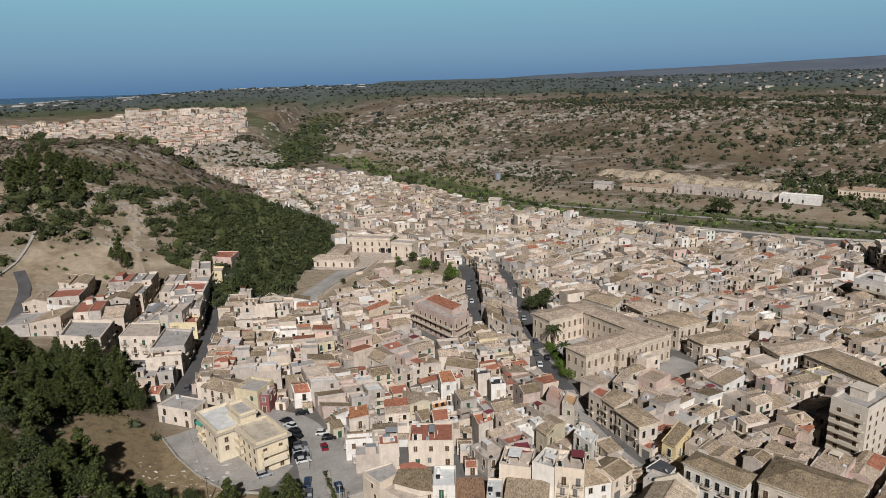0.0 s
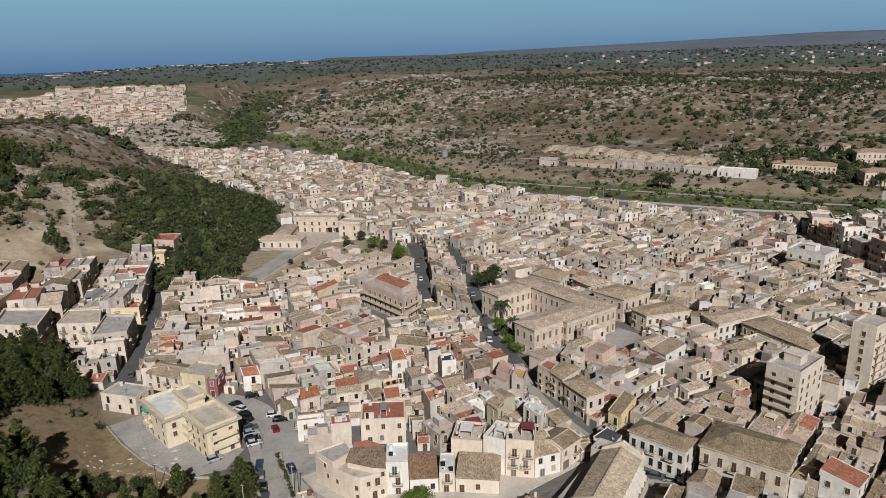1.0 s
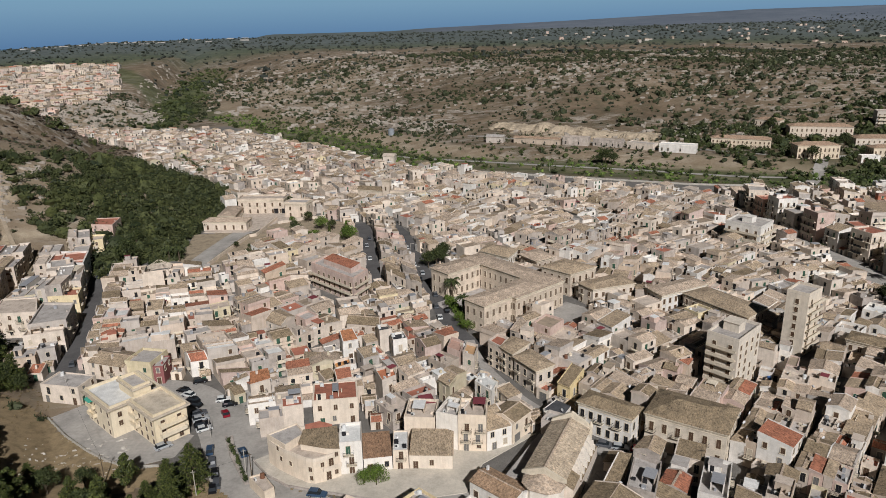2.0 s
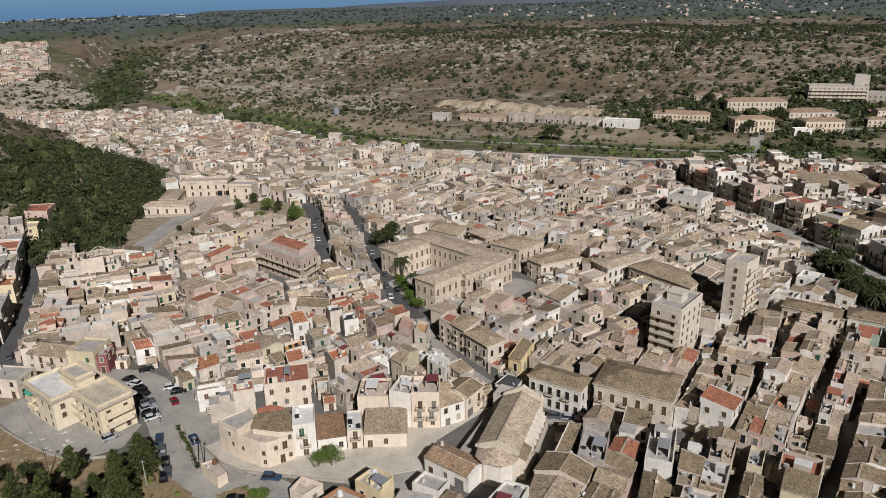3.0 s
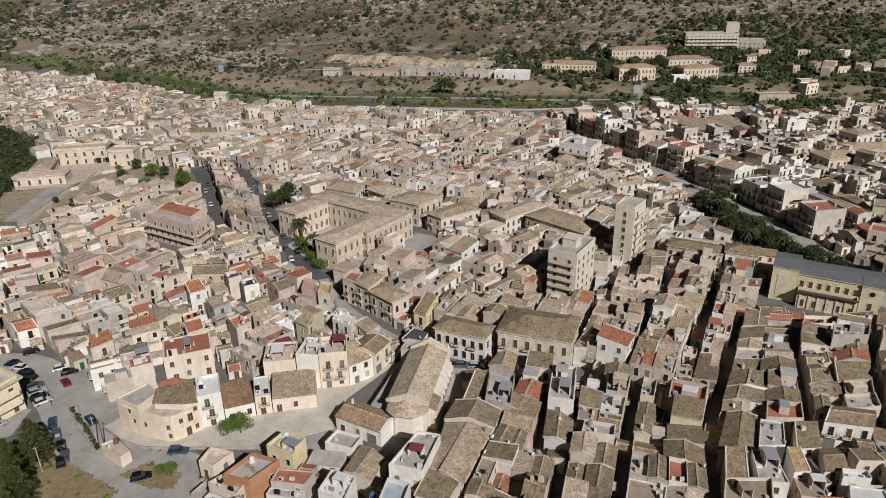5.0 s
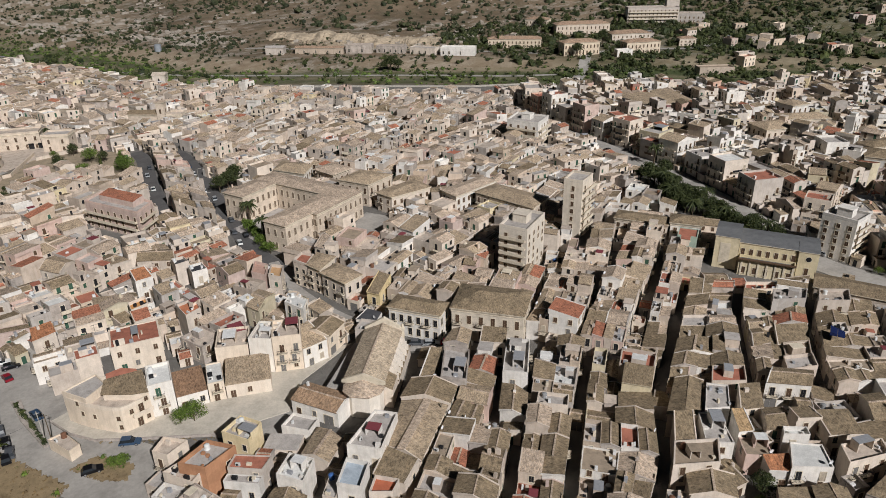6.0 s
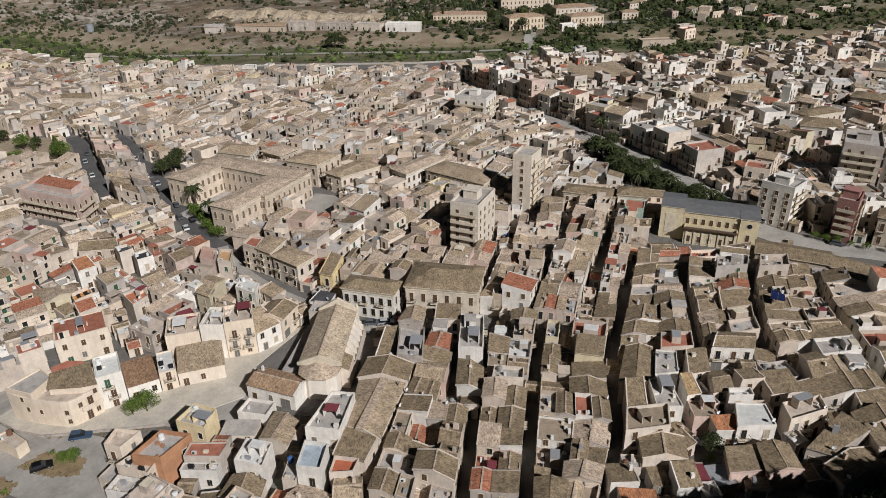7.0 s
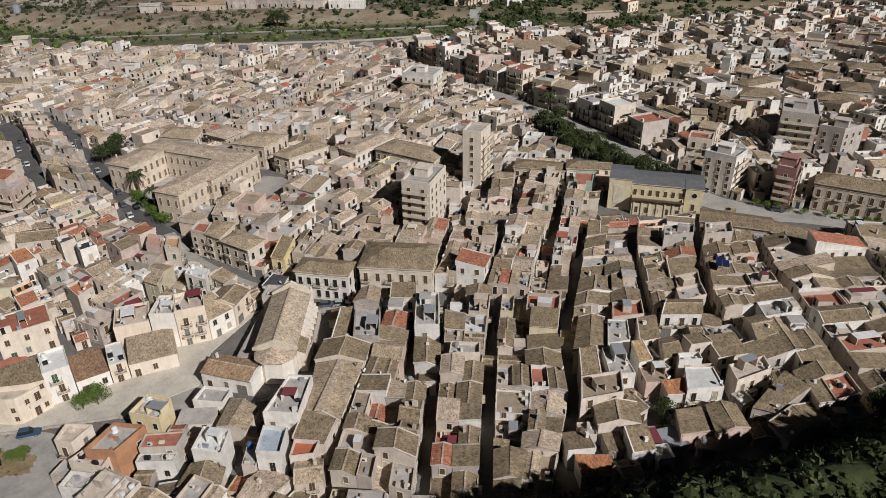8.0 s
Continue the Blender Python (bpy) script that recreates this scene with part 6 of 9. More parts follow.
# other tall or odd buildings
block = tower("terraced_block", [(-12.5, 271), (3.5, 249), (9.5, 258), (-6, 279)], 9.5, 3, WALLS[5], "brown three-storey block with balconies all round and a dark red roof", (0, 1), 1.3, False)
sh = Shape()
inner = [block.matrix_basis.inverted() @ Vector((x, y, 0)) for x, y in ((-7.4, 270.6), (3.0, 256.2), (7.0, 260.4), (-3.6, 274.8))]
sh.prism([(v.x, v.y) for v in inner], 9.5, [11.6, 11.6, 12.3, 12.3], 0, top=1)
part("upper_floor", sh, [WALLS[5], TILE[3]], block, "set-back top floor under dark red tiles")
tower("modern_block", [(173.5, 282), (182, 268), (194, 277), (185, 291)], 12.5, 4, WALLS[2], "white modern block with wrap-round terraces", (0, 1), 1.8)
tower("apartment_block", [(197, 129.5), (199.8, 119.5), (209, 121.5), (206.5, 131.5)], 13.8, 5, WALLS[2], "white five-storey block of flats on the avenue", (1,))
tower("apartment_block", [(204.5, 108), (206.5, 102.5), (216, 106.5), (214.5, 111.5)], 13.5, 5, paint("old_rose_stucco", (0.30, 0.15, 0.13), 0.85), "old-rose block of flats with white balconies", (0, 1), 0.9)
tower("apartment_block", [(242.6, 131), (248.3, 119.9), (265.2, 130.4), (257.5, 139.5)], 18.0, 6, WALLS[3], "grey six-storey block with deep balconies", (0,), 1.4)
tower("apartment_block", [(249, 119.5), (251.5, 111.5), (262, 110), (260.5, 118)], 14.5, 5, WALLS[3], "grey block with a blank end wall", (2,))
big("long_palace", rect((212, 98.5), (222, 77), 10), 9.6, 2, M_STONE, TILE[1], "long stone palace with balconies and a tiled roof", "palace", spacing=2.9, balconies=((0, 1),))
big("long_range", rect((150, 172), (161, 158.3), 7), 6.8, 2, WALLS[0], TILE[1], "long cream range with a row of framed windows", "building", spacing=2.4, pitch=0.25)
big("corner_palace", rect((161.4, 157.6), (168.2, 150.6), 7.5), 8.0, 2, WALLS[2], TILE[1], "white corner house with a grey tiled roof", "building", spacing=2.6)
house([(157, 149.8), (160.8, 145.0), (165.8, 149.4), (162, 154)], 3, "flat", plaster("mint_stucco", (0.42, 0.52, 0.42), 0.25), DECK[3], 0, (0, 1), "mint-green house with a red roof terrace", hutted=False, storey=2.5)
for n, (x0, y0, x1, y1, deep, tall, fl, wall, roof, label) in enumerate((
        (227, 352, 220.5, 339, 10, 11.0, 4, WALLS[0], DECK[0], "cream four-storey block with long balconies on the avenue"),
        (221, 334, 219.4, 324, 11, 9.4, 3, WALLS[9], DECK[3], "salmon block of flats with a red terrace"),
        (218.6, 319, 217.8, 309, 10, 13.2, 4, WALLS[2], DECK[3], "white block of flats under a red terrace"),
        (217.4, 304, 217.2, 295, 11, 10.2, 3, WALLS[0], DECK[0], "cream block of flats with stacked balconies"),
        (217.2, 289, 217.4, 279, 9, 13.6, 4, WALLS[5], DECK[1], "pinkish block of flats with brown balconies"),
        (217.6, 273.5, 218, 265, 11, 9.6, 3, WALLS[2], TILE[0], "white block of flats with a cream end wall"),
        (218.8, 259, 220.6, 249, 10, 12.4, 4, WALLS[0], DECK[3], "cream block of flats with brown shutters"),
        (221.6, 243, 224.2, 233, 12, 10.2, 3, WALLS[6], DECK[0], "pale yellow corner block with arched top windows"),
        (218.0, 226, 219.5, 216, 11, 11.4, 3, WALLS[2], TILE[0], "white three-storey house facing the park"),
        (219.5, 211, 218.4, 201, 12, 9.2, 3, WALLS[2], DECK[0], "white house with a broad grey terrace facing the park"),
        (217.0, 196, 215.4, 186, 11, 11.5, 3, WALLS[0], DECK[2], "cream house with a pale terrace facing the park"),
        (213.0, 177, 210.6, 167, 12, 10.4, 4, WALLS[3], DECK[3], "grey block of flats with a red terrace"))):
    house(rect((x0, y0), (x1, y1), deep), fl, "flat" if roof in DECK else "gable", wall, roof, 0, (0, 1, 3), label, tall=tall, balcony=0.85, bands=1.0 if n % 2 == 0 else 0.0)
big("corner_building", [(77.2, 249.5), (85.3, 238.6), (97.6, 244.7), (88.6, 255.8)], 9.2, 2, M_STONE, TILE[0], "two-storey stone palace beside the school square", "palace", spacing=3, balconies=((0, 1), (1, 1)), pitch=0.22)
big("corner_building", [(86.9, 233.9), (89.8, 226.6), (107.0, 229.4), (105.2, 240.3)], 7.2, 2, WALLS[0], TILE[0], "cream corner building with a chamfered front", "palace", spacing=2.8, balconies=((0, 1),), pitch=0.2)
big("corner_building", [(110.7, 214.7), (132.0, 222.3), (129.8, 229.4), (109.2, 223.4)], 7.6, 2, WALLS[2], TILE[2], "white corner building with arched openings", "palace", spacing=2.6, pitch=0.2)
big("corner_building", [(118.8, 214.2), (128.6, 190.2), (138.5, 196.4), (129.6, 218.0)], 8.0, 2, WALLS[4], TILE[0], "long stone palace with a double row of windows", "palace", spacing=2.8, balconies=((0, 1),), pitch=0.22)
big("white_house", [(58.9, 278.4), (68.1, 267.1), (74.6, 277.0), (64.7, 287.7)], 7.8, 2, WALLS[2], TILE[0], "white two-storey house under a tan hip roof", "house", spacing=2.6, pitch=0.3)
big("stone_house", [(74.3, 270.1), (78.4, 260.2), (86.8, 264.4), (82.8, 274.8)], 7.8, 2, WALLS[4], TILE[2], "stone house with a wide-eaved tan roof", "house", spacing=2.8, pitch=0.25, eave=0.9)
big("street_house", [(42.3, 189.8), (44.9, 184.7), (49.0, 190.2), (46.2, 193.7)], 7.6, 3, WALLS[0], DECK[3], "narrow cream street house with a red terrace", "house", kind="flat", spacing=2.4, balconies=((0, 1),), cornice=False, shut=M_SHUT[3])
big("street_house", [(45.2, 184.6), (47.4, 179.4), (54.1, 186.0), (50.0, 190.8)], 8.2, 3, WALLS[0], TILE[0], "cream three-storey house with iron balconies on the street", "house", spacing=2.4, balconies=((0, 1), (0, 2)), pitch=0.2, shut=M_SHUT[3])
big("street_house", [(47.6, 178.2), (51.4, 168.6), (57.2, 171.4), (53.4, 182.0)], 7.8, 2, WALLS[0], TILE[0], "white two-storey house with a long iron balcony under a hip roof", "house", spacing=2.6, balconies=((0, 1),), pitch=0.3, shut=M_SHUT[3])
# convent on its terrace
convent = root_at("convent", "old white convent with tan roofs on a terrace", "convent")
CONV = plaster("convent_white", (0.64, 0.54, 0.44), 0.25, 0.02)
big("front_wing", rect((-70.4, 366), (-48, 361), 8.5), 5.0, 1, CONV, TILE[2], "", root=convent, spacing=4.5, pitch=0.3, faces=(0, 1))
big("west_wing", [(-64, 375), (-55, 373), (-53.5, 394), (-61.5, 396)], 5.4, 1, CONV, TILE[2], "", root=convent, spacing=4.5, pitch=0.3, kind="hip", faces=(1,))
big("hall", rect((-56, 397), (-30.5, 392.5), 10), 8.4, 2, M_STONE, DECK[1], "", root=convent, kind="flat", spacing=4.2, faces=(0,))
big("belvedere", rect((-29.5, 384), (-17.5, 379.5), 9), 8.2, 2, CONV, DECK[0], "", root=convent, kind="flat", spacing=5, faces=(0, 1))
# near-black panels on the hall wall, painted shade of the two open arches
sh = Shape()
for x in (-37.5, -33.0):
    sh.box(x, -0.08, 0, x + 2.6, 0, 3.2)
    sh.tube(x + 1.3, -0.04, 3.2, 3.3, 1.3, 1.0, 12)
lg = part("loggia_arch", sh, [M_SHUT[3]], convent)
lg.matrix_basis = Matrix.Translation((-30.5, 392.5, 0)) @ pose(0, 0, 0, 0, 0, math.degrees(math.atan2(-4.5, 25.5))) @ Matrix.Translation((31.5, 0, 0))
sh = Shape()
sh.prism([(-70, 362), (-48, 357), (-34, 372), (-14, 380), (-12, 392), (-30, 400), (-60, 402)], -1, 0.5)
tagged(new("convent_terrace", sh.mesh("convent_terrace", [DECK[1]])), "paved terrace of the convent", "pavement", kind="structure")
for n, line in enumerate((((-45.5, 348.6), (-42.5, 349.7), (-34.1, 381.3)), ((-33, 371), (-20, 376), (-8, 378)), ((-59.4, 306), (-53, 327), (-46, 347)))):
    sh = Shape()
    for p, q in zip(line, line[1:]):
        d = (Vector(q) - Vector(p)).normalized() * 0.5
        nn = Vector((d.y, -d.x))
        sh.prism([tuple(Vector(p) + nn), tuple(Vector(q) + nn), q, p], -1, 1.8)
    tagged(new("terrace_wall", sh.mesh("terrace_wall", [CONV])), "pale stone wall of the convent terrace", "wall")
ribbon("road_convent", M_PLAZA, 9.0, ((-67, 301), (-64.4, 312), (-58, 335), (-51.8, 354), (-47, 360)), 0.42, "pale ramp road up to the convent")
# round walled yard with a bare white tent frame
yard = root_at("round_yard", "low round walled yard with a white tent frame", "yard", -78.6, 302.0, 0.0)
sh = Shape()
for k in range(24):
    a, b = 6.2832 * k / 24, 6.2832 * (k + 1) / 24
    sh.prism([(6.6 * math.cos(a), 6.6 * math.sin(a)), (6.6 * math.cos(b), 6.6 * math.sin(b)), (6.2 * math.cos(b), 6.2 * math.sin(b)), (6.2 * math.cos(a), 6.2 * math.sin(a))], 0, 2.6)
part("wall", sh, [CONV], yard)
for k in range(10):
    a = 6.2832 * k / 10
    sh = Shape()
    for m in range(4):
        r0, r1, z0, z1 = 6.0 - m * 1.4, 4.6 - m * 1.4, 2.5 + 0.85 * m, 3.35 + 0.85 * m
        for u in (-0.07, 0.07):
            n = (-math.sin(a) * u, math.cos(a) * u)
            sh.poly([(r0 * math.cos(a) + n[0], r0 * math.sin(a) + n[1], z0), (r1 * math.cos(a) + n[0], r1 * math.sin(a) + n[1], z1), (r1 * math.cos(a) + n[0], r1 * math.sin(a) + n[1], z1 + 0.14), (r0 * math.cos(a) + n[0], r0 * math.sin(a) + n[1], z0 + 0.14)])
    part("rib", sh, [M_TRIM], yard)
TAKEN.append([(-85.5, 295), (-71.5, 295), (-71.5, 309), (-85.5, 309)])
BUILT.append(TAKEN[-1])
# far church with its square belfry
fc = root_at("far_church", "small church with a square stone belfry", "church")
big("nave", rect((12, 412), (26, 404), 9), 7.5, 1, M_STONE, TILE[1], "", root=fc, kind="gable", spacing=4)
big("belfry", rect((26.2, 404), (30, 402), 4), 14, 2, M_STONE, TILE[2], "", root=fc, spacing=3, pitch=0.3)
big("chapel", rect((30.5, 402), (38, 398), 8), 7.0, 1, M_STONE, DECK[1], "", root=fc, kind="flat", spacing=2)

big("long_store", [(170.6, 109.5), (181.5, 93.4), (188.6, 98.0), (177.8, 114.6)], 4.2, 1, WALLS[4], TILE[1], "long low stone store under a grey-brown tiled roof", "building", kind="gable", pitch=0.3, cornice=False, spacing=5, faces=(0,))
big("long_store", [(181.8, 93.0), (187.0, 84.4), (191.6, 87.0), (188.3, 97.4)], 3.8, 1, WALLS[0], TILE[1], "low cream store under a tiled roof", "building", kind="gable", pitch=0.3, cornice=False, spacing=5, faces=(0,))

# ================= the quarters between the landmarks =================
ALLEYS = (((33, 87), (48, 104), (56, 112), (68, 125), (75, 134)), ((44, 72), (61, 93), (73, 108), (86, 125)), ((52, 64), (66, 81), (84, 102), (97, 116)),
          ((62, 57), (83, 74), (96, 91), (113, 105), (142, 130)), ((84, 48), (125, 92), (142, 111), (155, 122)), ((106, 42), (140, 85), (156, 100), (173, 112)),
          ((128, 36), (165, 85), (186, 104)), ((150, 27), (190, 72), (207, 88)), ((178, 26), (214, 60), (224, 70)))
for n, (p, q) in enumerate(zip(ALLEYS, ALLEYS[1:])):
    if n == 2:
        q = ((62, 57), (83, 74), (96, 91), (109, 103))
    strip(q, p, 3.0, (4.6, 7.4), ((1, 2, 3), (14, 82, 4)), test=lambda x, y: free(x, y, 3.0), balcony=0.12, storey=2.4, kinds=(36, 17, 17, 30), tilew=(6, 84, 4, 6), decks=(46, 10, 7, 13, 24), wallw=(26, 28, 12, 16, 10, 4, 4, 14))
strip(ALLEYS[0], ((22, 92), (36, 109), (44, 114), (62, 131), (70, 138)), 2.4, (5.0, 8.0), ((1, 2), (40, 60)), test=lambda x, y: free(x, y, 2.5), kinds=(40, 20, 15, 25))
patchwork(((36, 205), (60, 158), (100, 172), (128, 182), (165, 200), (196, 215), (205, 300), (222, 405), (165, 441), (33, 513), (20, 400), (32, 340)),
          ((60, 195, 38), (95, 195, 24), (140, 205, 35), (175, 225, 12), (105, 235, 55), (60, 290, 20), (100, 285, 40), (150, 265, 28), (190, 300, 14), (60, 350, 34), (110, 345, 18), (160, 340, 44), (200, 370, 30), (45, 420, 22), (95, 410, 48), (150, 410, 30), (45, 480, 36)),
          row=14.5, lot=(5.2, 9.4), cross=40.0, alley=2.6, floors=((1, 2, 3, 4), (10, 72, 17, 1)), tilew=(34, 6, 54, 6), kinds=(36, 13, 13, 38), wallw=(36, 26, 16, 11, 6, 5, 2, 7), decks=(36, 32, 13, 6, 12), storey=2.5)
patchwork(((-92, 205), (-60, 200), (-40, 190), (-22, 160), (10, 158), (52, 150), (51, 190), (34, 215), (33, 285), (20, 400), (8, 322), (-3, 325), (-22, 341), (-38, 328), (-38, 311), (-54, 297), (-70, 298), (-88, 307), (-103, 312)),
          ((-70, 225, 8), (-35, 205, 24), (-5, 180, 6), (28, 170, 30), (15, 205, 18), (-20, 235, 34), (-60, 260, 14), (-85, 295, 5), (12, 240, 12), (-30, 275, 22), (-5, 300, 38), (10, 345, 20), (40, 185, 48)),
          row=14, lot=(5.0, 8.8), cross=36.0, alley=2.6, floors=((1, 2, 3), (18, 70, 12)), tilew=(38, 16, 32, 14), decks=(34, 32, 12, 12, 10), kinds=(32, 12, 12, 44), wallw=(32, 32, 12, 11, 7, 6, 3, 8), storey=2.45)
district(((-100, 262), (-104, 285), (-112, 330), (-172, 308), (-176, 296), (-172, 264)), 100, floors=((2, 3, 4), (30, 50, 20)), row=25, lot=(10, 16), alley=5.5, cross=40.0, level=0, bands=0.8, ends=0.2, kinds=(12, 4, 4, 80), decks=(50, 24, 3, 12, 12), wallw=(30, 32, 8, 10, 4, 6, 6, 4))
for quad, tall, fl, wall, roof, label in (
        ([(-142.3, 242.4), (-125.3, 238.6), (-128.9, 257.9), (-147, 259.8)], 9.0, 3, WALLS[0], DECK[0], "cream three-storey block with stacked balconies"),
        ([(-120.1, 241.6), (-104.7, 240.7), (-110.0, 255.6), (-122.0, 255.8)], 9.0, 3, WALLS[0], DECK[1], "cream three-storey block with two bays of balconies"),
        ([(-103.3, 223.9), (-91.6, 226.0), (-92.2, 229.5), (-103.6, 228.6)], 7.0, 2, WALLS[0], DECK[1], "plain pale block with a blank front wall"),
        ([(-103.4, 229.0), (-92.3, 231.5), (-94.6, 246.9), (-106.0, 249.5)], 8.6, 3, WALLS[3], DECK[0], "grey house with a cluttered dark terrace"),
        ([(-109.2, 268.9), (-99.0, 268.0), (-102.6, 283.6), (-112.5, 285.8)], 9.5, 3, WALLS[0], DECK[0], "tall cream house with a blank gable wall"),
        ([(-108.3, 259.5), (-97.6, 259.4), (-98.8, 267.6), (-109.0, 268.6)], 7.0, 2, M_YEL, DECK[3], "yellow house with an orange-red terrace"),
        ([(-120.4, 294.3), (-105.3, 291.6), (-108.4, 309), (-122.6, 311.0)], 9.0, 3, WALLS[2], DECK[3], "white three-storey house with a red roof terrace"),
        ([(-170.3, 281.3), (-153.9, 277.3), (-155.9, 287.1), (-171.0, 291.1)], 6.0, 2, WALLS[2], DECK[0], "long white two-storey house with terraces"),
        ([(-145.9, 269.1), (-131.2, 264.1), (-134.8, 280.0), (-149.0, 282.9)], 7.5, 2, WALLS[2], DECK[0], "white flat-roofed house with a pink parapet"),
        ([(-144.7, 286.3), (-133.9, 285.6), (-137.0, 298.1), (-148.8, 300.5)], 7.0, 2, WALLS[5], DECK[3], "pink house under a dark red roof"),
        ([(-118.5, 257.0), (-111.2, 256.6), (-115.4, 279.2), (-125.0, 280.6)], 8.5, 3, WALLS[2], DECK[0], "long white house with grey terraces in steps"),
        ([(-112.4, 323.8), (-107.4, 325.3), (-108.5, 333.5), (-114.2, 333.9)], 8.0, 3, M_YEL, DECK[1], "yellow plastered house at the end of the road"),
        ([(-119.4, 349.4), (-108.8, 346.3), (-108.7, 360.3), (-120.4, 361.4)], 8.0, 2, WALLS[5], DECK[3], "pink house with red terraces below the wood")):
    house(quad, fl, "flat", wall, roof, 0, (0, 1, 3), label, tall=tall, balcony=0.5, hutted=False)
big("shed", [(-187.5, 308.0), (-178.8, 307.4), (-177.2, 322), (-188.0, 322)], 3.6, 1, WALLS[4], paint("teal_sheet", (0.06, 0.13, 0.11), 0.6), "low shed under a teal sheet roof", "shed", kind="gable", cornice=False, faces=(0,), spacing=4)
big("shed", [(-203.0, 327.1), (-183.5, 325.6), (-185.4, 334), (-205.0, 336)], 4.5, 1, WALLS[6], DECK[0], "low pale yellow hall with a grey flat roof", "shed", kind="flat", cornice=False, faces=(0,), spacing=4)
big("shed", [(-214.7, 322.0), (-205.5, 322.2), (-208.8, 336.5), (-222.1, 338.9)], 6.0, 2, WALLS[5], TILE[3], "brown house under russet tiles at the field edge", "house", kind="gable", cornice=False, faces=(0, 1), spacing=4)
ribbon("road_hill", M_ROAD, 5.0, ((-166, 232), (-172, 250), (-177, 267), (-182, 284), (-188, 300), (-198, 314)), 0.1, "dark asphalt road bending below the hill")
strip(((16.8, 258), (16.6, 300), (16.8, 346)), ((28.6, 240), (28.6, 290), (26.8, 340)), 0.6, (6, 9), ((1, 2, 3), (20, 55, 25)))
district(((-66, 455), (-66, 400), (20, 400), (33, 513), (17, 545), (-6, 592), (-80, 696), (-130, 734), (-190, 752), (-285, 800), (-290, 780), (-160, 560)), 118, lot=(6, 10), alley=2.6, floors=((1, 2, 3), (10, 76, 14)), kinds=(44, 14, 14, 28), tilew=(38, 12, 42, 8))
# the quarter beyond the avenue: older palaces first, then crooked blocks of flats and houses
for a, b, deep, tall, wall, roof, label in (
        ((280.5, 171.7), (290.0, 158.7), 14, 8.0, WALLS[2], TILE[1], "white two-storey palace with a row of dark windows"),
        ((292.6, 176.5), (313.2, 173.0), 9, 8.6, WALLS[0], TILE[1], "long wing under a brown roof beside a court"),
        ((336.4, 184.1), (341.0, 171.0), 12, 9.5, WALLS[4], TILE[1], "stone palace with tall windows under a tiled roof"),
        ((304.8, 230.3), (325.5, 221.2), 12, 7.0, WALLS[1], TILE[0], "long hall under a flat tan roof"),
        ((278.2, 219.4), (294.7, 215.9), 14, 8.0, WALLS[0], TILE[0], "cream building under a wide tan hip roof"),
        ((359.6, 165.4), (368.8, 153.0), 12, 8.5, M_YEL, TILE[1], "pale yellow palace with two rows of windows"),
        ((323.1, 148.9), (329.4, 139.1), 14, 8.0, WALLS[2], TILE[1], "white corner palace with arched windows"),
        ((301.6, 148.4), (308.4, 134.5), 11, 8.0, WALLS[0], TILE[1], "cream palace under a brown hip roof"),
        ((320.4, 239.9), (332.0, 239.4), 11, 10.0, WALLS[2], TILE[0], "tall white building with bands of windows")):
    big("palace", rect(a, b, deep), tall, 2, wall, roof, label, "palace", spacing=3.0, pitch=0.26, faces=(0, 1, 3))
for a, b, deep, tall, wall, roof, label in (
        ((356.3, 205.7), (362.9, 199.1), 10, 9.0, WALLS[2], DECK[2], "white flat-roofed block of flats"),
        ((277.2, 187.3), (286.0, 183.2), 11, 9.5, WALLS[2], DECK[0], "white block with open stair terraces"),
        ((381.5, 291.9), (387.5, 282.6), 12, 9.0, M_YEL, DECK[1], "pale yellow block with long balconies"),
        ((228.5, 155.0), (231.0, 148.6), 9, 9.0, WALLS[0], TILE[0], "cream house with stacked balconies"),
        ((239.6, 166.8), (243.6, 162.0), 8, 9.0, WALLS[6], TILE[0], "pale peach house under a low roof"),
        ((215.0, 149.3), (219.3, 141.9), 8, 9.0, WALLS[0], DECK[3], "house with a brick-red roof terrace")):
    house(rect(a, b, deep), 3, "flat" if roof in DECK else "gable", wall, roof, 0, (0, 1, 3), label, tall=tall, balcony=0.7, bands=0.6)
for quad in ([(270, 320), (262, 288), (271, 287), (281, 318)], [(282, 317.5), (271.5, 287), (283, 282.5), (292, 307)], [(293, 316), (285, 283.5), (297, 284.6), (306, 313.6)]):
    big("hall", quad, 6.4, 1, WALLS[1], TILE[0], "long low hall under a grey-tan roof", "hall", kind="gable", pitch=0.12, cornice=False, spacing=6, faces=(1,))
sh = Shape()
sh.prism([(206, 255), (200.8, 237), (204.4, 220), (207, 220), (207.2, 240), (207.4, 255)], -0.5, 0.14)
tagged(new("square_avenue", sh.mesh("square_avenue", [M_PLAZA])), "grey paved square opening on the avenue", "pavement", kind="structure")
EAST = ((215, 330), (222, 400), (258, 388), (318, 362), (352, 308), (420, 296), (560, 292), (700, 262), (640, 180), (460, 40), (300, -20), (222, 74), (205, 100), (215, 240))
EAST_LOOK = dict(tilew=(40, 34, 16, 10), kinds=(26, 9, 9, 56), decks=(50, 16, 12, 10, 12), wallw=(24, 10, 34, 26, 4, 4, 5, 4, 2, 2))
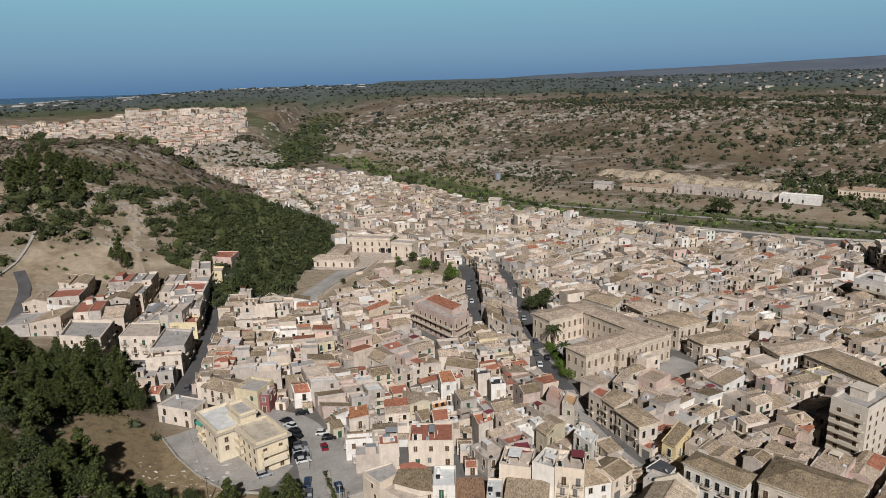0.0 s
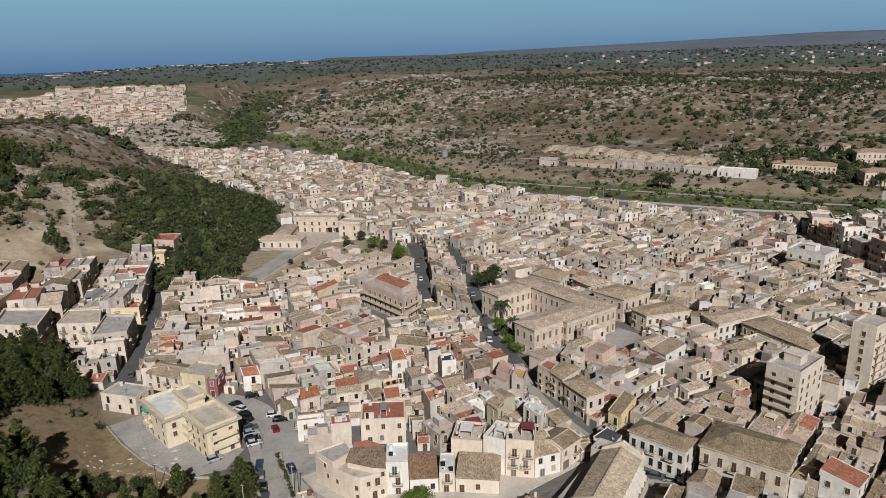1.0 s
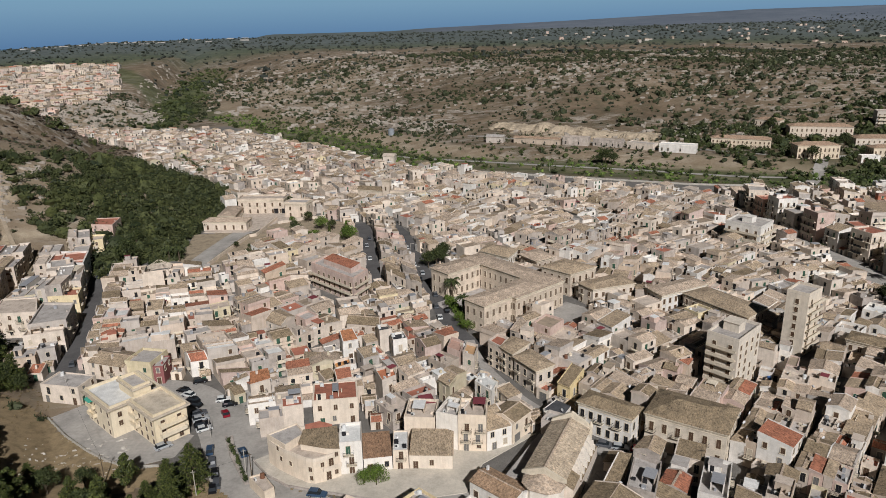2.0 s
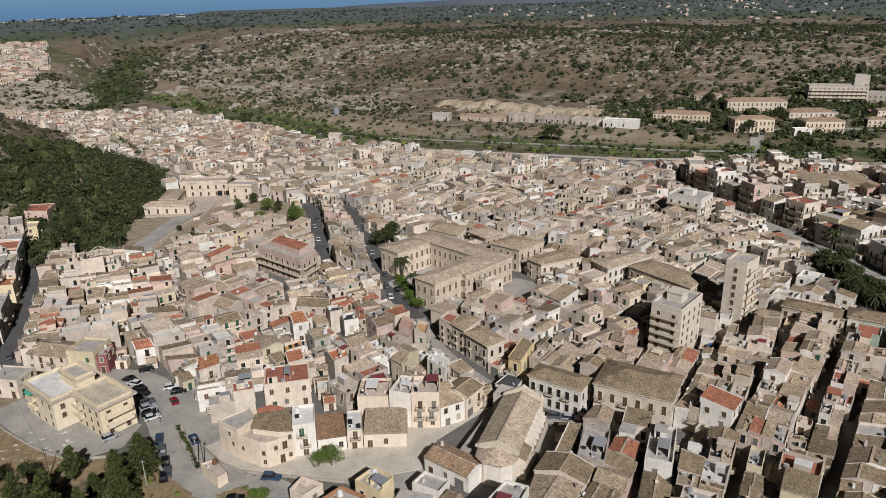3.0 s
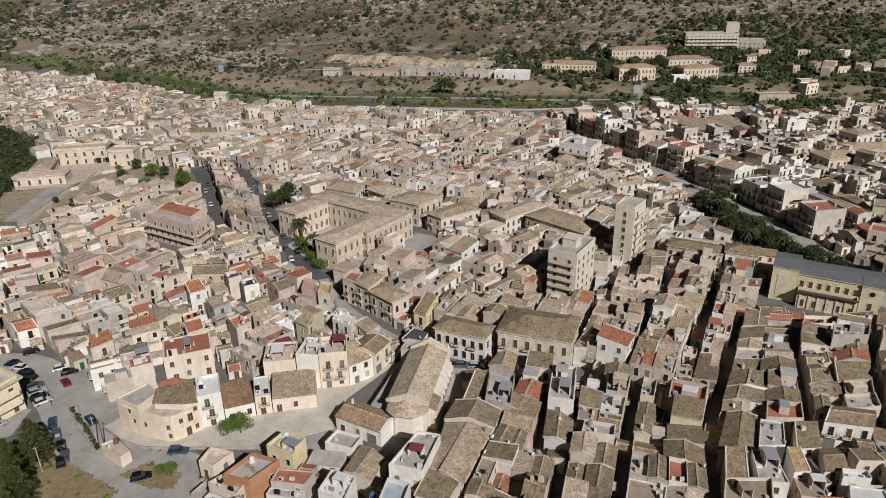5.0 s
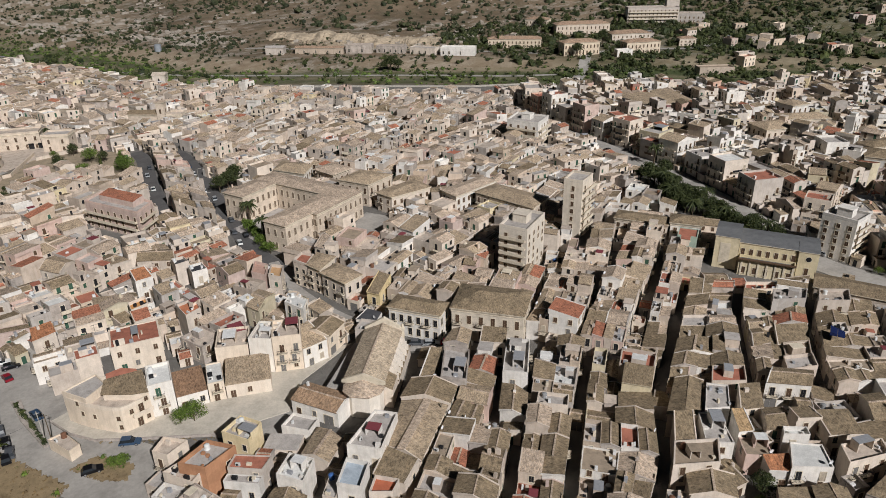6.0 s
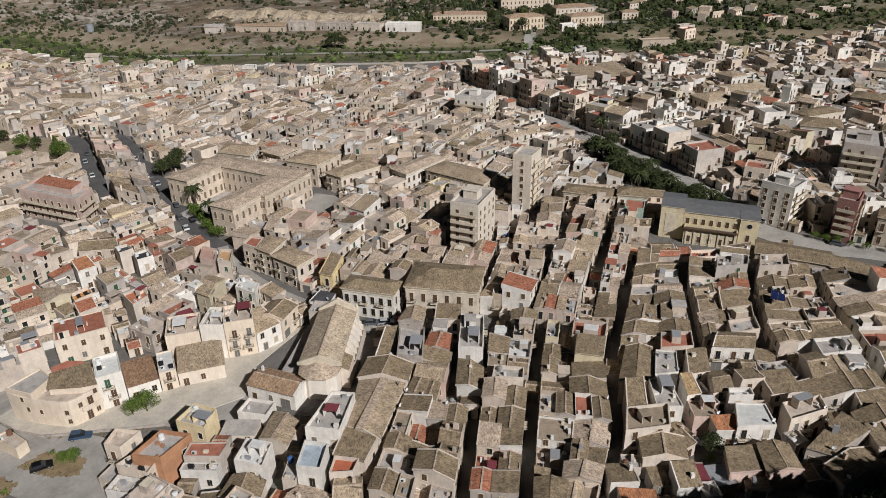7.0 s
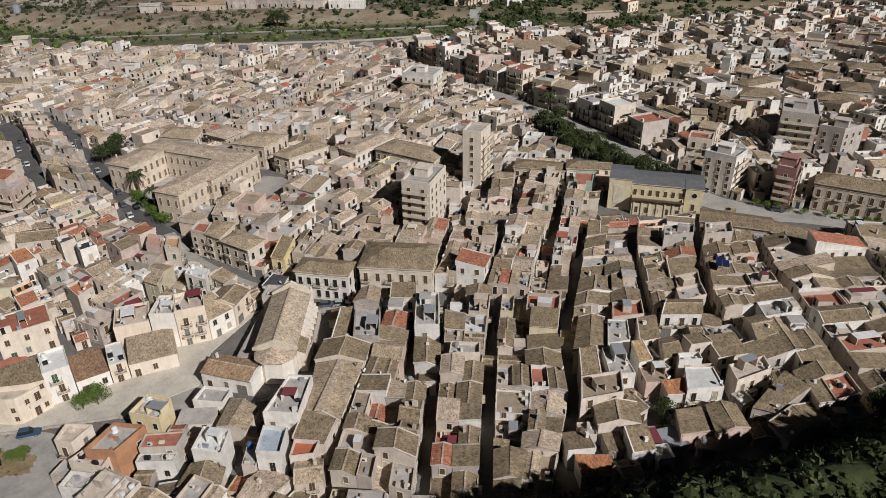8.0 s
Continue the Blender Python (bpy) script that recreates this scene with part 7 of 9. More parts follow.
patchwork(EAST, ((240, 300, 80), (290, 330, 65), (250, 240, 98), (300, 262, 70), (240, 180, 78), (300, 205, 104), (262, 120, 58), (310, 140, 84), (350, 280, 76), (362, 220, 52), (372, 150, 92), (422, 260, 68), (432, 190, 102), (440, 110, 64),
                 (500, 250, 86), (510, 180, 58), (580, 260, 74), (600, 220, 96), (320, 60, 70), (262, 60, 48), (400, 60, 82)),
          row=15.5, lot=(5.5, 10.5), cross=44.0, alley=3.2, floors=((1, 2, 3, 4), (10, 50, 33, 7)), bands=0.7, ends=0.25, balcony=0.4, **EAST_LOOK)
district(((84, 126), (100, 140), (92, 160), (128, 182), (165, 200), (165, 160), (160, 140), (150, 137), (113, 106), (97, 118)), 42, row=14, lot=(5, 8), alley=2.8, floors=((1, 2, 3), (8, 78, 14)), kinds=(42, 14, 14, 30), tilew=(42, 12, 40, 6))
district(((66, 150), (60, 160), (100, 173), (92, 160), (99, 141), (90, 138), (80, 151)), 42, row=13, lot=(5, 8), alley=2.4, floors=((1, 2, 3), (8, 78, 14)), kinds=(42, 14, 14, 30), tilew=(42, 12, 40, 6))
district(((-2, 94), (20, 80), (34, 92), (35, 118), (20, 128), (-5, 122)), 30, lot=(6, 9), floors=((1, 2), (40, 60)))

for box, tries, kw in (((-108, 60, 150, 345), 17000, dict(kinds=(26, 14, 14, 46), decks=(36, 34, 10, 10, 10))), ((-62, 30, 340, 520), 9000, dict(kinds=(34, 14, 14, 38), decks=(36, 34, 12, 6, 12))), ((28, 232, 140, 440), 22000, dict(kinds=(34, 14, 14, 38), decks=(36, 34, 12, 6, 12))),
                       ((-10, 236, 28, 142), 16000, dict(kinds=(34, 18, 18, 30), tilew=(6, 84, 4, 6), decks=(46, 10, 7, 13, 24), wallw=(26, 28, 12, 16, 10, 4, 4, 14))),
                       ((208, 420, 40, 385), 16000, EAST_LOOK)):
    infill(*box, tries, 71, **kw)


# the second town on its hill, and farmhouses on the plateau: plain blocks at this distance
def far_blocks(n, spot, size, floors, seed):
    g = random.Random(seed)
    for _ in range(n):
        x, y = spot(g)
        if x is None:
            continue
        a, w, d = g.uniform(-0.4, 0.5), g.uniform(*size), g.uniform(*size) * 0.7
        u, v = (math.cos(a) * w / 2, math.sin(a) * w / 2), (-math.sin(a) * d / 2, math.cos(a) * d / 2)
        quad = [(x - u[0] - v[0], y - u[1] - v[1]), (x + u[0] - v[0], y + u[1] - v[1]), (x + u[0] + v[0], y + u[1] + v[1]), (x - u[0] + v[0], y - u[1] + v[1])]
        house(quad, g.choice(floors), level=2, faces=(0,), kinds=(30, 10, 10, 50), base_z=hz(x, y), wallw=(10, 34, 0, 24, 8, 20, 0, 16), tilew=(48, 30, 10, 12), decks=(44, 22, 0, 10, 24))


def on_second_hill(g):
    az, far = radians(g.uniform(-34, -15.4)), g.uniform(860, 1580)
    near = np.interp(math.degrees(az), (-24, -20.5, -19.6, -17, -15.4), (880, 850, 1000, 1030, 1160))
    if far < near or far > np.interp(math.degrees(az), (-32, -26, -20), (1300, 1420, 1600)) or (far > 1300 and g.random() < 0.4):
        return None, None
    return far * math.sin(az), far * math.cos(az)


def on_plateau(g):
    az, far = radians(g.uniform(14, 42)), g.uniform(1600, 3000)
    return far * math.sin(az), far * math.cos(az)


QUARTER[0] = "second_town"
far_blocks(2400, on_second_hill, (7, 15), (1, 1, 1, 2, 2), 5)
far_blocks(9, lambda g: (g.uniform(-600, -410), g.uniform(1240, 1400)), (18, 30), (3, 4), 15)
QUARTER[0] = "plateau_farms"
far_blocks(70, on_plateau, (6, 13), (1, 1, 2), 6)
QUARTER[0] = "orchard_houses"
far_blocks(34, lambda g: (g.uniform(420, 720), g.uniform(345, 480)), (7, 13), (1, 2, 2), 8)
FAR_LABEL = {"old_quarter": "dense quarters of pale houses with tiled and flat roofs", "second_town": "distant pale town on a hill above cliffs", "plateau_farms": "scattered pale farmhouses on the plateau", "orchard_houses": "small pale houses among orchards"}
for name, (sh, tints) in FAR.items():
    me = sh.mesh(name, ALL)
    me.attributes.new("tint", "FLOAT", "FACE").data.foreach_set("value", tints)
    tagged(new(name, me), FAR_LABEL[name], "houses", kind="stuff")

# ================= across the river =================
def bank_house(a, b, deep, h, floors, wall, roof, label, kind="hip", **kw):
    z = min(hz(*a), hz(*b))
    return big("villa" if kind == "hip" else "shed", rect(a, b, deep), h, floors, wall, roof, label, "building", kind=kind, base_z=z, cornice=False, **kw)


ORANGE = tiles("orange_tiles", (0.37, 0.265, 0.195), (0.25, 0.18, 0.135))
PEACH = plaster("peach_stucco", (0.66, 0.555, 0.43), 0.2, 0.02)
bank_house((295, 512), (331, 488), 12, 7, 2, PEACH, ORANGE, "long peach villa with a colonnade and orange tiles", spacing=3)
bank_house((361, 559), (374, 543), 12, 8, 2, CONV, ORANGE, "white villa with orange tiles on the slope", spacing=3)
bank_house((366, 517), (410, 500), 14, 9, 2, CONV, ORANGE, "wide pale villa with orange hip roof", spacing=3.4)
bank_house((326, 449), (354, 442), 13, 9.5, 2, PEACH, ORANGE, "peach two-storey institute with rows of windows", spacing=2.8)
bank_house((392, 474), (424, 464), 14, 7, 2, WALLS[0], ORANGE, "pale house with a broad orange roof", spacing=3.5)
bank_house((369, 428), (396, 421), 12, 9, 2, PEACH, ORANGE, "peach institute building by the road", spacing=2.8)
bank_house((357, 424), (369, 421), 6, 4.5, 1, WALLS[2], DECK[2], "white garage block beside the road", kind="flat", spacing=4)
bank_house((430, 436), (442, 430), 9, 6, 2, CONV, ORANGE, "small white house with an orange roof", spacing=3)
hosp = root_at("hospital", "long white hospital with bands of balconies", "hospital")
for a, b, deep, h, fl in (((457, 533), (499, 511), 14, 13, 4), ((499, 511), (517, 496), 16, 8, 2), ((496, 525), (506, 519), 9, 20, 1)):
    big("block", rect(a, b, deep), h, fl, WALLS[3], DECK[1], "", root=hosp, kind="flat", base_z=hz(*a) - 1, spacing=3.6, faces=(0, 3), cornice=False)
sh = Shape()
hd = (Vector((499, 511)) - Vector((457, 533))).normalized()
for f in range(1, 4):
    p, q = Vector((458, 532.5)), Vector((498, 511.5))
    n = Vector((hd.y, -hd.x)) * 1.6
    z = hz(457, 533) - 1 + f * 3.1
    sh.prism([tuple(p + n), tuple(q + n), tuple(q), tuple(p)], z - 0.2, z + 0.8, bottom=True)
part("balcony_band", sh, [M_TRIM], hosp)
for a, b, deep, h, wall, roof, kind, label in (((128, 582), (141, 575), 9, 5, WALLS[3], DECK[0], "gable", "open grey shed with a dark mouth"), ((150, 573), (183, 551), 8, 4.5, WALLS[4], ORANGE, "gable", "long low workshops with a russet roof"),
                                               ((186, 552), (204, 541), 10, 6, WALLS[7], DECK[1], "flat", "unfinished bare concrete building in a yard"), ((208, 541), (226, 526), 9, 5, WALLS[7], DECK[1], "flat", "low stone workshops in the quarry yard"),
                                               ((230, 524), (244, 507), 9, 4.5, WALLS[0], DECK[0], "flat", "pale concrete sheds by the quarry face"), ((247, 503), (269, 487), 10, 5.5, WALLS[2], DECK[2], "flat", "bright white factory shed with a flat roof"),
                                               ((36, 532), (44, 529), 9, 5.5, WALLS[0], DECK[1], "gable", "old stone farmhouse by the river"), ((374, 357), (396, 347), 10, 4.5, WALLS[4], DECK[4], "flat", "ruined stone farm buildings without a roof")):
    bank_house(a, b, deep, h, 1, wall, roof, label, kind=kind, spacing=4.5, skip=0.45, shut=M_SHUT[3])
sh = Shape()
sh.tube(0, 0, -1, 5.6, 2.9, 2.9, 20)
sh.tube(0, 0, 5.6, 6.2, 2.9, 1.0, 20)
tk = new("storage_tank", sh.mesh("storage_tank", [slab("blue_grey_steel", (0.27, 0.29, 0.31), 0.5, 0.2)]))
tk.location = (53, 650, hz(53, 650))
tagged(tk, "round blue-grey steel storage tank", "tank")
# river wall along the town bank and the road deck over the river bed
sh = Shape()
for p, q in zip(((20, 532), (33, 519.5), (75, 494.5), (120, 468), (165, 441.5), (222, 407)), ((33, 519.5), (75, 494.5), (120, 468), (165, 441.5), (222, 407), (262, 392))):
    d = (Vector(q) - Vector(p)).normalized() * 0.6
    n = Vector((d.y, -d.x))
    sh.prism([tuple(Vector(p) + n), tuple(Vector(q) + n), q, p], -4, 1.1)
tagged(new("river_wall", sh.mesh("river_wall", [M_CONC])), "long concrete wall along the river bed", "wall")
ribbon("road_river", M_PLAZA, 5.0, ((20, 590), (52, 556), (127, 508), (211, 458), (262, 424), (300, 408)), 0.15, "pale road along the far bank of the river")


# quarry face: a broken cliff in ledges of pale rock
def quarry():
    g = random.Random(11)
    sh = Shape()
    n, ledge = 120, ((0, -1.0), (0.6, 1.5), (1.4, 3.0), (3.2, 3.3), (3.8, 5.6), (5.0, 6.6), (7.2, 7.0), (7.8, 8.6), (12, 8.8), (20, 6.0))
    grid = []
    for i in range(n + 1):
        t = i / n
        x, y = 146 + 124 * t, 648 - 92 * t - 10 * math.sin(t * 3.1)
        tall = 0.62 * (0.45 + 0.55 * math.sin(min(1, t * 1.25) * 3.0)) * (0.75 + 0.3 * math.sin(i * 0.31) * math.sin(i * 0.11 + 1))
        bay = 2.5 * math.sin(i * 0.23) + 1.6 * math.sin(i * 0.61 + 2) + g.uniform(-0.7, 0.7)
        grid.append([(x + (o + bay + g.uniform(-0.5, 0.5)) * 0.6, y + (o + bay + g.uniform(-0.5, 0.5)) * 0.8, hz(x + o * 0.6, y + o * 0.8) + u * tall + g.uniform(-0.5, 0.5)) for o, u in ledge])
    for a, b in zip(grid, grid[1:]):
        for k in range(len(ledge) - 1):
            sh.poly([a[k], b[k], b[k + 1], a[k + 1]])
    for _ in range(110):
        t = g.random()
        x, y = 146 + 124 * t + g.uniform(-4, 4), 644 - 92 * t + g.uniform(-9, 2) - 10 * math.sin(t * 3.1)
        z, w, k = hz(x, y), g.uniform(0.6, 2.2), g.randint(5, 7)
        sh.prism([(x + math.cos(6.283 * i / k) * w * g.uniform(0.6, 1.2), y + math.sin(6.283 * i / k) * w * g.uniform(0.6, 1.2)) for i in range(k)], z - 1, [z + w * g.uniform(0.1, 0.9) for _ in range(k)])
    tagged(new("quarry_face", sh.mesh("quarry_face", [slab("quarry_limestone", (0.40, 0.325, 0.235), 0.95, 0.5, 0.02, 0.12)])), "broken pale limestone ledges of an old quarry", "rock", kind="stuff")


quarry()


def crags(name, spots, mat, label, seed):
    """Grey limestone outcrops: broken slabs lying along the slope."""
    g = random.Random(seed)
    sh = Shape()
    for x, y, w in spots:
        z, a = hz(x, y), g.uniform(0, 3.1)
        c, s = math.cos(a), math.sin(a)
        k = g.randint(5, 7)
        ring = [(x + math.cos(6.283 * i / k) * w * g.uniform(0.6, 1.2), y + math.sin(6.283 * i / k) * w * 0.5 * g.uniform(0.5, 1.3)) for i in range(k)]
        sh.prism(ring, z - 2, [z + w * g.uniform(0.05, 0.7 if x > -165 or y < 800 else 0.85) for _ in range(k)])
    tagged(new(name, sh.mesh(name, [mat])), label, "rock", kind="stuff")


gr = random.Random(21)
spots = []
while len(spots) < 2300:
    x, y = gr.uniform(-150, 900), gr.uniform(520, 1150)
    if beyond(x, y) > 105 and math.hypot(x, y) < 1150 and math.sin(x * 0.016 + 1.2 * math.sin(y * 0.011)) * math.sin(y * 0.02) > gr.uniform(-0.2, 0.7):
        spots.append((x, y, gr.choice((0.9, 1.4, 2.2, 3.4)) * gr.uniform(0.7, 1.3)))
for _ in range(330):
    az, far = radians(gr.uniform(-19.8, -12.6)), gr.uniform(870, 1040)
    spots.append((far * math.sin(az), far * math.cos(az), gr.uniform(2.0, 5.5) if gr.random() < 0.6 else gr.uniform(1.2, 3)))
for _ in range(170):
    far = gr.uniform(860, 1500)
    az = radians(float(gorge_line(far)) - gr.uniform(1.3, 3.2))
    spots.append((far * math.sin(az), far * math.cos(az), gr.uniform(0.8, 2.8)))
for _ in range(1300):
    az, far = radians(gr.uniform(-9.4, 6)), gr.uniform(720, 1500)
    if math.sin(az * 70 + far * 0.02) + math.sin(far * 0.05 - az * 40) > gr.uniform(-1.2, 1.4) and beyond(far * math.sin(az), far * math.cos(az)) > 40:
        spots.append((far * math.sin(az), far * math.cos(az), gr.uniform(1.2, 5.5)))
for _ in range(800):
    x, y = gr.uniform(-235, -150), gr.uniform(352, 450)
    if float(worn(x, y)) > 0.25 or gr.random() < 0.12:
        spots.append((x, y, gr.uniform(0.5, 2.4)))
crags("limestone_outcrop", spots, slab("grey_limestone", (0.32, 0.28, 0.235), 0.95, 0.45, 0.02, 0.3), "grey limestone outcrops scattered over the dry slopes", 4)

# sea beyond the coast
sh = Shape()
ring = [(r * math.sin(radians(a)), r * math.cos(radians(a)), 20.0) for r, span in ((3300, range(-75, 2, 3)), (4950, range(1, -78, -3))) for a in span]
sh.poly(ring)
m, nt, b = base("sea_water", 0.25)
b.inputs["Base Color"].default_value = (0.02, 0.06, 0.14, 1)
bumped(nt, b, grain(nt, 0.05, 4), 0.3, 1.0)
tagged(new("sea", sh.mesh("sea", [m])), "calm blue sea at the horizon", "sea", kind="structure")

# greenhouses strung along the coast
gg = random.Random(31)
sh = Shape()
for _ in range(46):
    az, far = radians(gg.uniform(-33, -6)), gg.uniform(2700, 3290)
    x, y, w, d = far * math.sin(az), far * math.cos(az), gg.uniform(8, 26), gg.uniform(4, 7)
    z = hz(x, y)
    sh.prism([(x - w, y - d), (x + w, y - d), (x + w, y + d), (x - w, y + d)], z - 3, [z + 1.5, z + 1.5, z + 3, z + 3])
tagged(new("greenhouses", sh.mesh("greenhouses", [DECK[0]])), "white greenhouses strung along the coast", "greenhouse", kind="stuff")
# dirt track up the west hill
ribbon("track_hill", slab("beaten_earth", (0.36, 0.29, 0.21), 0.95, 0.3, 0.02, 0.2), 1.8, ((-146, 328), (-156, 346), (-165, 364), (-171, 384), (-171, 405), (-168, 443)), 0.04, "beaten earth track up the hill")
ribbon("track_field", M_CONC, 1.4, ((-204, 305), (-203, 320), (-206, 338), (-209, 350)), 0.3, "low stone wall and path along the field edge")
# rubble tipped on the waste ground
rub = random.Random(41)
crags("rubble", [(rub.gauss(-70, 7), rub.gauss(160, 4.5), rub.uniform(0.3, 0.75)) for _ in range(170)], slab("broken_masonry", (0.5, 0.46, 0.4), 0.95, 0.3, 0.02, 0.6), "heap of pale rubble on waste ground", 42)

# ================= trees, woods and scrub =================
def leaves(sh, centre, radius, n, size, g, flat=0.8):
    """Tufts on and under the shell of one lobe of a crown."""
    for _ in range(n):
        d = Vector((g.gauss(0, 1), g.gauss(0, 1), g.gauss(0.15, 1))).normalized()
        p = Vector(centre) + Vector((d.x, d.y, d.z * flat)) * radius * g.uniform(0.62, 1.08)
        a = Vector((g.gauss(0, 1), g.gauss(0, 1), g.gauss(0, 1))).normalized() * size * g.uniform(0.6, 1.3)
        b = a.cross(d + Vector((g.gauss(0, 0.4), g.gauss(0, 0.4), g.gauss(0, 0.4)))).normalized() * size * g.uniform(0.5, 1.1)
        sh.poly([p - a - b * 0.5, p + a - b * 0.4, p + b * 1.1])


def limb(sh, a, b, r0, r1, n=6):
    a, b = Vector(a), Vector(b)
    d = (b - a).normalized()
    x = d.orthogonal().normalized()
    y = d.cross(x)
    ra = [a + (x * math.cos(6.2832 * i / n) + y * math.sin(6.2832 * i / n)) * r0 for i in range(n)]
    rb = [b + (x * math.cos(6.2832 * i / n) + y * math.sin(6.2832 * i / n)) * r1 for i in range(n)]
    for i in range(n):
        sh.poly([ra[i], ra[(i + 1) % n], rb[(i + 1) % n], rb[i]])


def tree(name, kind, tall, wide, mat, label, seed):
    """A tapered trunk with limbs, and a crown of many tufts in uneven lobes."""
    g = random.Random(seed)
    root = tagged(new(name), label, "tree")
    tr, cr = Shape(), Shape()
    fork = tall * (0.3 if kind != "cypress" else 0.1)
    limb(tr, (0, 0, -0.6), (g.uniform(-0.2, 0.2), g.uniform(-0.2, 0.2), fork), tall * 0.035, tall * 0.025)
    if kind == "cypress":
        limb(tr, (0, 0, fork), (0, 0, tall * 0.9), tall * 0.022, 0.03)
        for i in range(9):
            t = i / 8
            leaves(cr, (g.uniform(-0.1, 0.1), g.uniform(-0.1, 0.1), tall * (0.12 + 0.82 * t)), wide * (0.95 - 0.75 * t ** 1.6), 110, 0.3, g, 1.3)
    else:
        lobes = 11 if kind == "broad" else 13
        for i in range(lobes):
            a, t = 6.2832 * i * 0.381, (i + 0.5) / lobes
            if kind == "broad":
                rad = wide * 0.62 * math.sqrt(t) * g.uniform(0.75, 1.1)
                z = tall * (0.86 - 0.4 * t * g.uniform(0.7, 1.1))
                size = wide * g.uniform(0.34, 0.5)
            else:
                rad = wide * 0.72 * (1 - t * 0.93) * g.uniform(0.6, 1.0)
                z = tall * (0.26 + 0.7 * t)
                size = wide * (0.46 - 0.34 * t) * g.uniform(0.8, 1.15)
            c = (math.cos(a) * rad, math.sin(a) * rad, z)
            limb(tr, (0, 0, fork * g.uniform(0.8, 1.0)), (c[0] * 0.8, c[1] * 0.8, c[2]), tall * 0.014, 0.03, 4)
            leaves(cr, c, size, 135 if kind == "broad" else 160, tall * (0.035 if kind == "broad" else 0.029), g)
    part("trunk", tr, [M_BARK], root)
    part("crown", cr, [mat], root)
    return root


def conifer(tall, wide, mat, label, seed):
    """A broad conifer: tiers of boughs that rise and droop, each set with long tufts."""
    g = random.Random(seed)
    root = tagged(new("conifer_tree"), label, "tree")
    tr, cr = Shape(), Shape()
    limb(tr, (0, 0, -0.6), (0, 0, tall * 0.96), tall * 0.03, 0.04)
    for i in range(96):
        t = (i + g.random()) / 96
        a, reach = 2.4 * i + g.uniform(-0.3, 0.3), wide * (1 - t) ** 0.75 * g.uniform(0.65, 1.1) + 0.25
        z0 = tall * (0.08 + 0.88 * t)
        out, side = Vector((math.cos(a), math.sin(a), 0)), Vector((-math.sin(a), math.cos(a), 0))
        lift = g.uniform(0.1, 0.5)
        bough = lambda u: out * reach * u + Vector((0, 0, z0 + reach * (lift * u - 0.35 * u * u)))
        limb(tr, bough(0), bough(0.8), 0.06, 0.02, 3)
        for k in range(int(16 + reach * 7)):
            u = g.uniform(0.2, 1.0)
            p = bough(u) + side * g.gauss(0, 0.16 * reach * (1.15 - u)) + Vector((0, 0, g.gauss(0, 0.12)))
            d = (out * g.uniform(0.4, 1.0) + side * g.gauss(0, 0.6) + Vector((0, 0, g.uniform(-0.5, 0.45)))).normalized() * g.uniform(0.4, 0.85)
            w = d.cross(Vector((g.gauss(0, 0.5), g.gauss(0, 0.5), 1))).normalized() * g.uniform(0.08, 0.17)
            cr.poly([p - w, p + w, p + d])
    part("trunk", tr, [M_BARK], root)
    part("crown", cr, [mat], root)
    return root


def palm(label, tall, seed):
    g = random.Random(seed)
    root = tagged(new("palm_tree"), label, "palm")
    tr, cr = Shape(), Shape()
    limb(tr, (0, 0, -0.5), (0.1, 0, tall), 0.32, 0.24, 8)
    for i in range(30):
        a, up = 6.2832 * i * 0.381, g.uniform(-0.2, 1.0)
        p = Vector((0.1, 0, tall))
        for k in range(5):
            d = Vector((math.cos(a) * 0.75, math.sin(a) * 0.75, up * 0.6 - 0.24 * k))
            q = p + d * 0.72
            s = Vector((-math.sin(a), math.cos(a), 0)) * (0.42 - 0.07 * k)
            cr.poly([p + s, p + Vector((0, 0, 0.12)), q + Vector((0, 0, 0.12)), q + s * 0.8 - Vector((0, 0, 0.15))])
            cr.poly([p + Vector((0, 0, 0.12)), p - s, q - s * 0.8 - Vector((0, 0, 0.15)), q + Vector((0, 0, 0.12))])
            p = q
    part("trunk", tr, [M_BARK], root)
    part("crown", cr, [M_LEAF], root)
    return root


MODELS = {"pine": [tree("pine_tree", "pine", 9, 3.4, M_PINE, "dark green pine on the slope", s) for s in (1, 2, 3)], "broad": [tree("leafy_tree", "broad", 7, 3.6, M_LEAF, "round-crowned leafy green tree", s) for s in (4, 5, 6)],
          "lime": [tree("bushy_tree", "broad", 4, 2.6, M_LIME, "bright green bushy tree", s) for s in (7, 8)], "cypress": [tree("cypress_tree", "cypress", 10, 1.2, M_PINE, "slim dark green cypress tree", 9)], "conifer": [conifer(11, 4.6, M_PINE, "broad dark conifer with drooping feathery boughs", 21), conifer(10, 4.0, M_PINE, "dark conifer with feathery boughs", 22)], "palm": [palm("tall date palm with a bare trunk", 7, 10), palm("date palm with a full crown", 5.5, 11)]}
used = set()
tg = random.Random(5)


def plant(kind, x, y, scale=1.0, z=None):
    src = tg.choice(MODELS[kind])
    m = pose(x, y, hz(x, y) if z is None else z, 0, 0, tg.uniform(0, 360)) @ Matrix.Scale(scale * tg.uniform(0.88, 1.12), 4)
    if src.name not in used:
        used.add(src.name)
        src.matrix_basis = m
        return src
    return copy_thing(src, m)


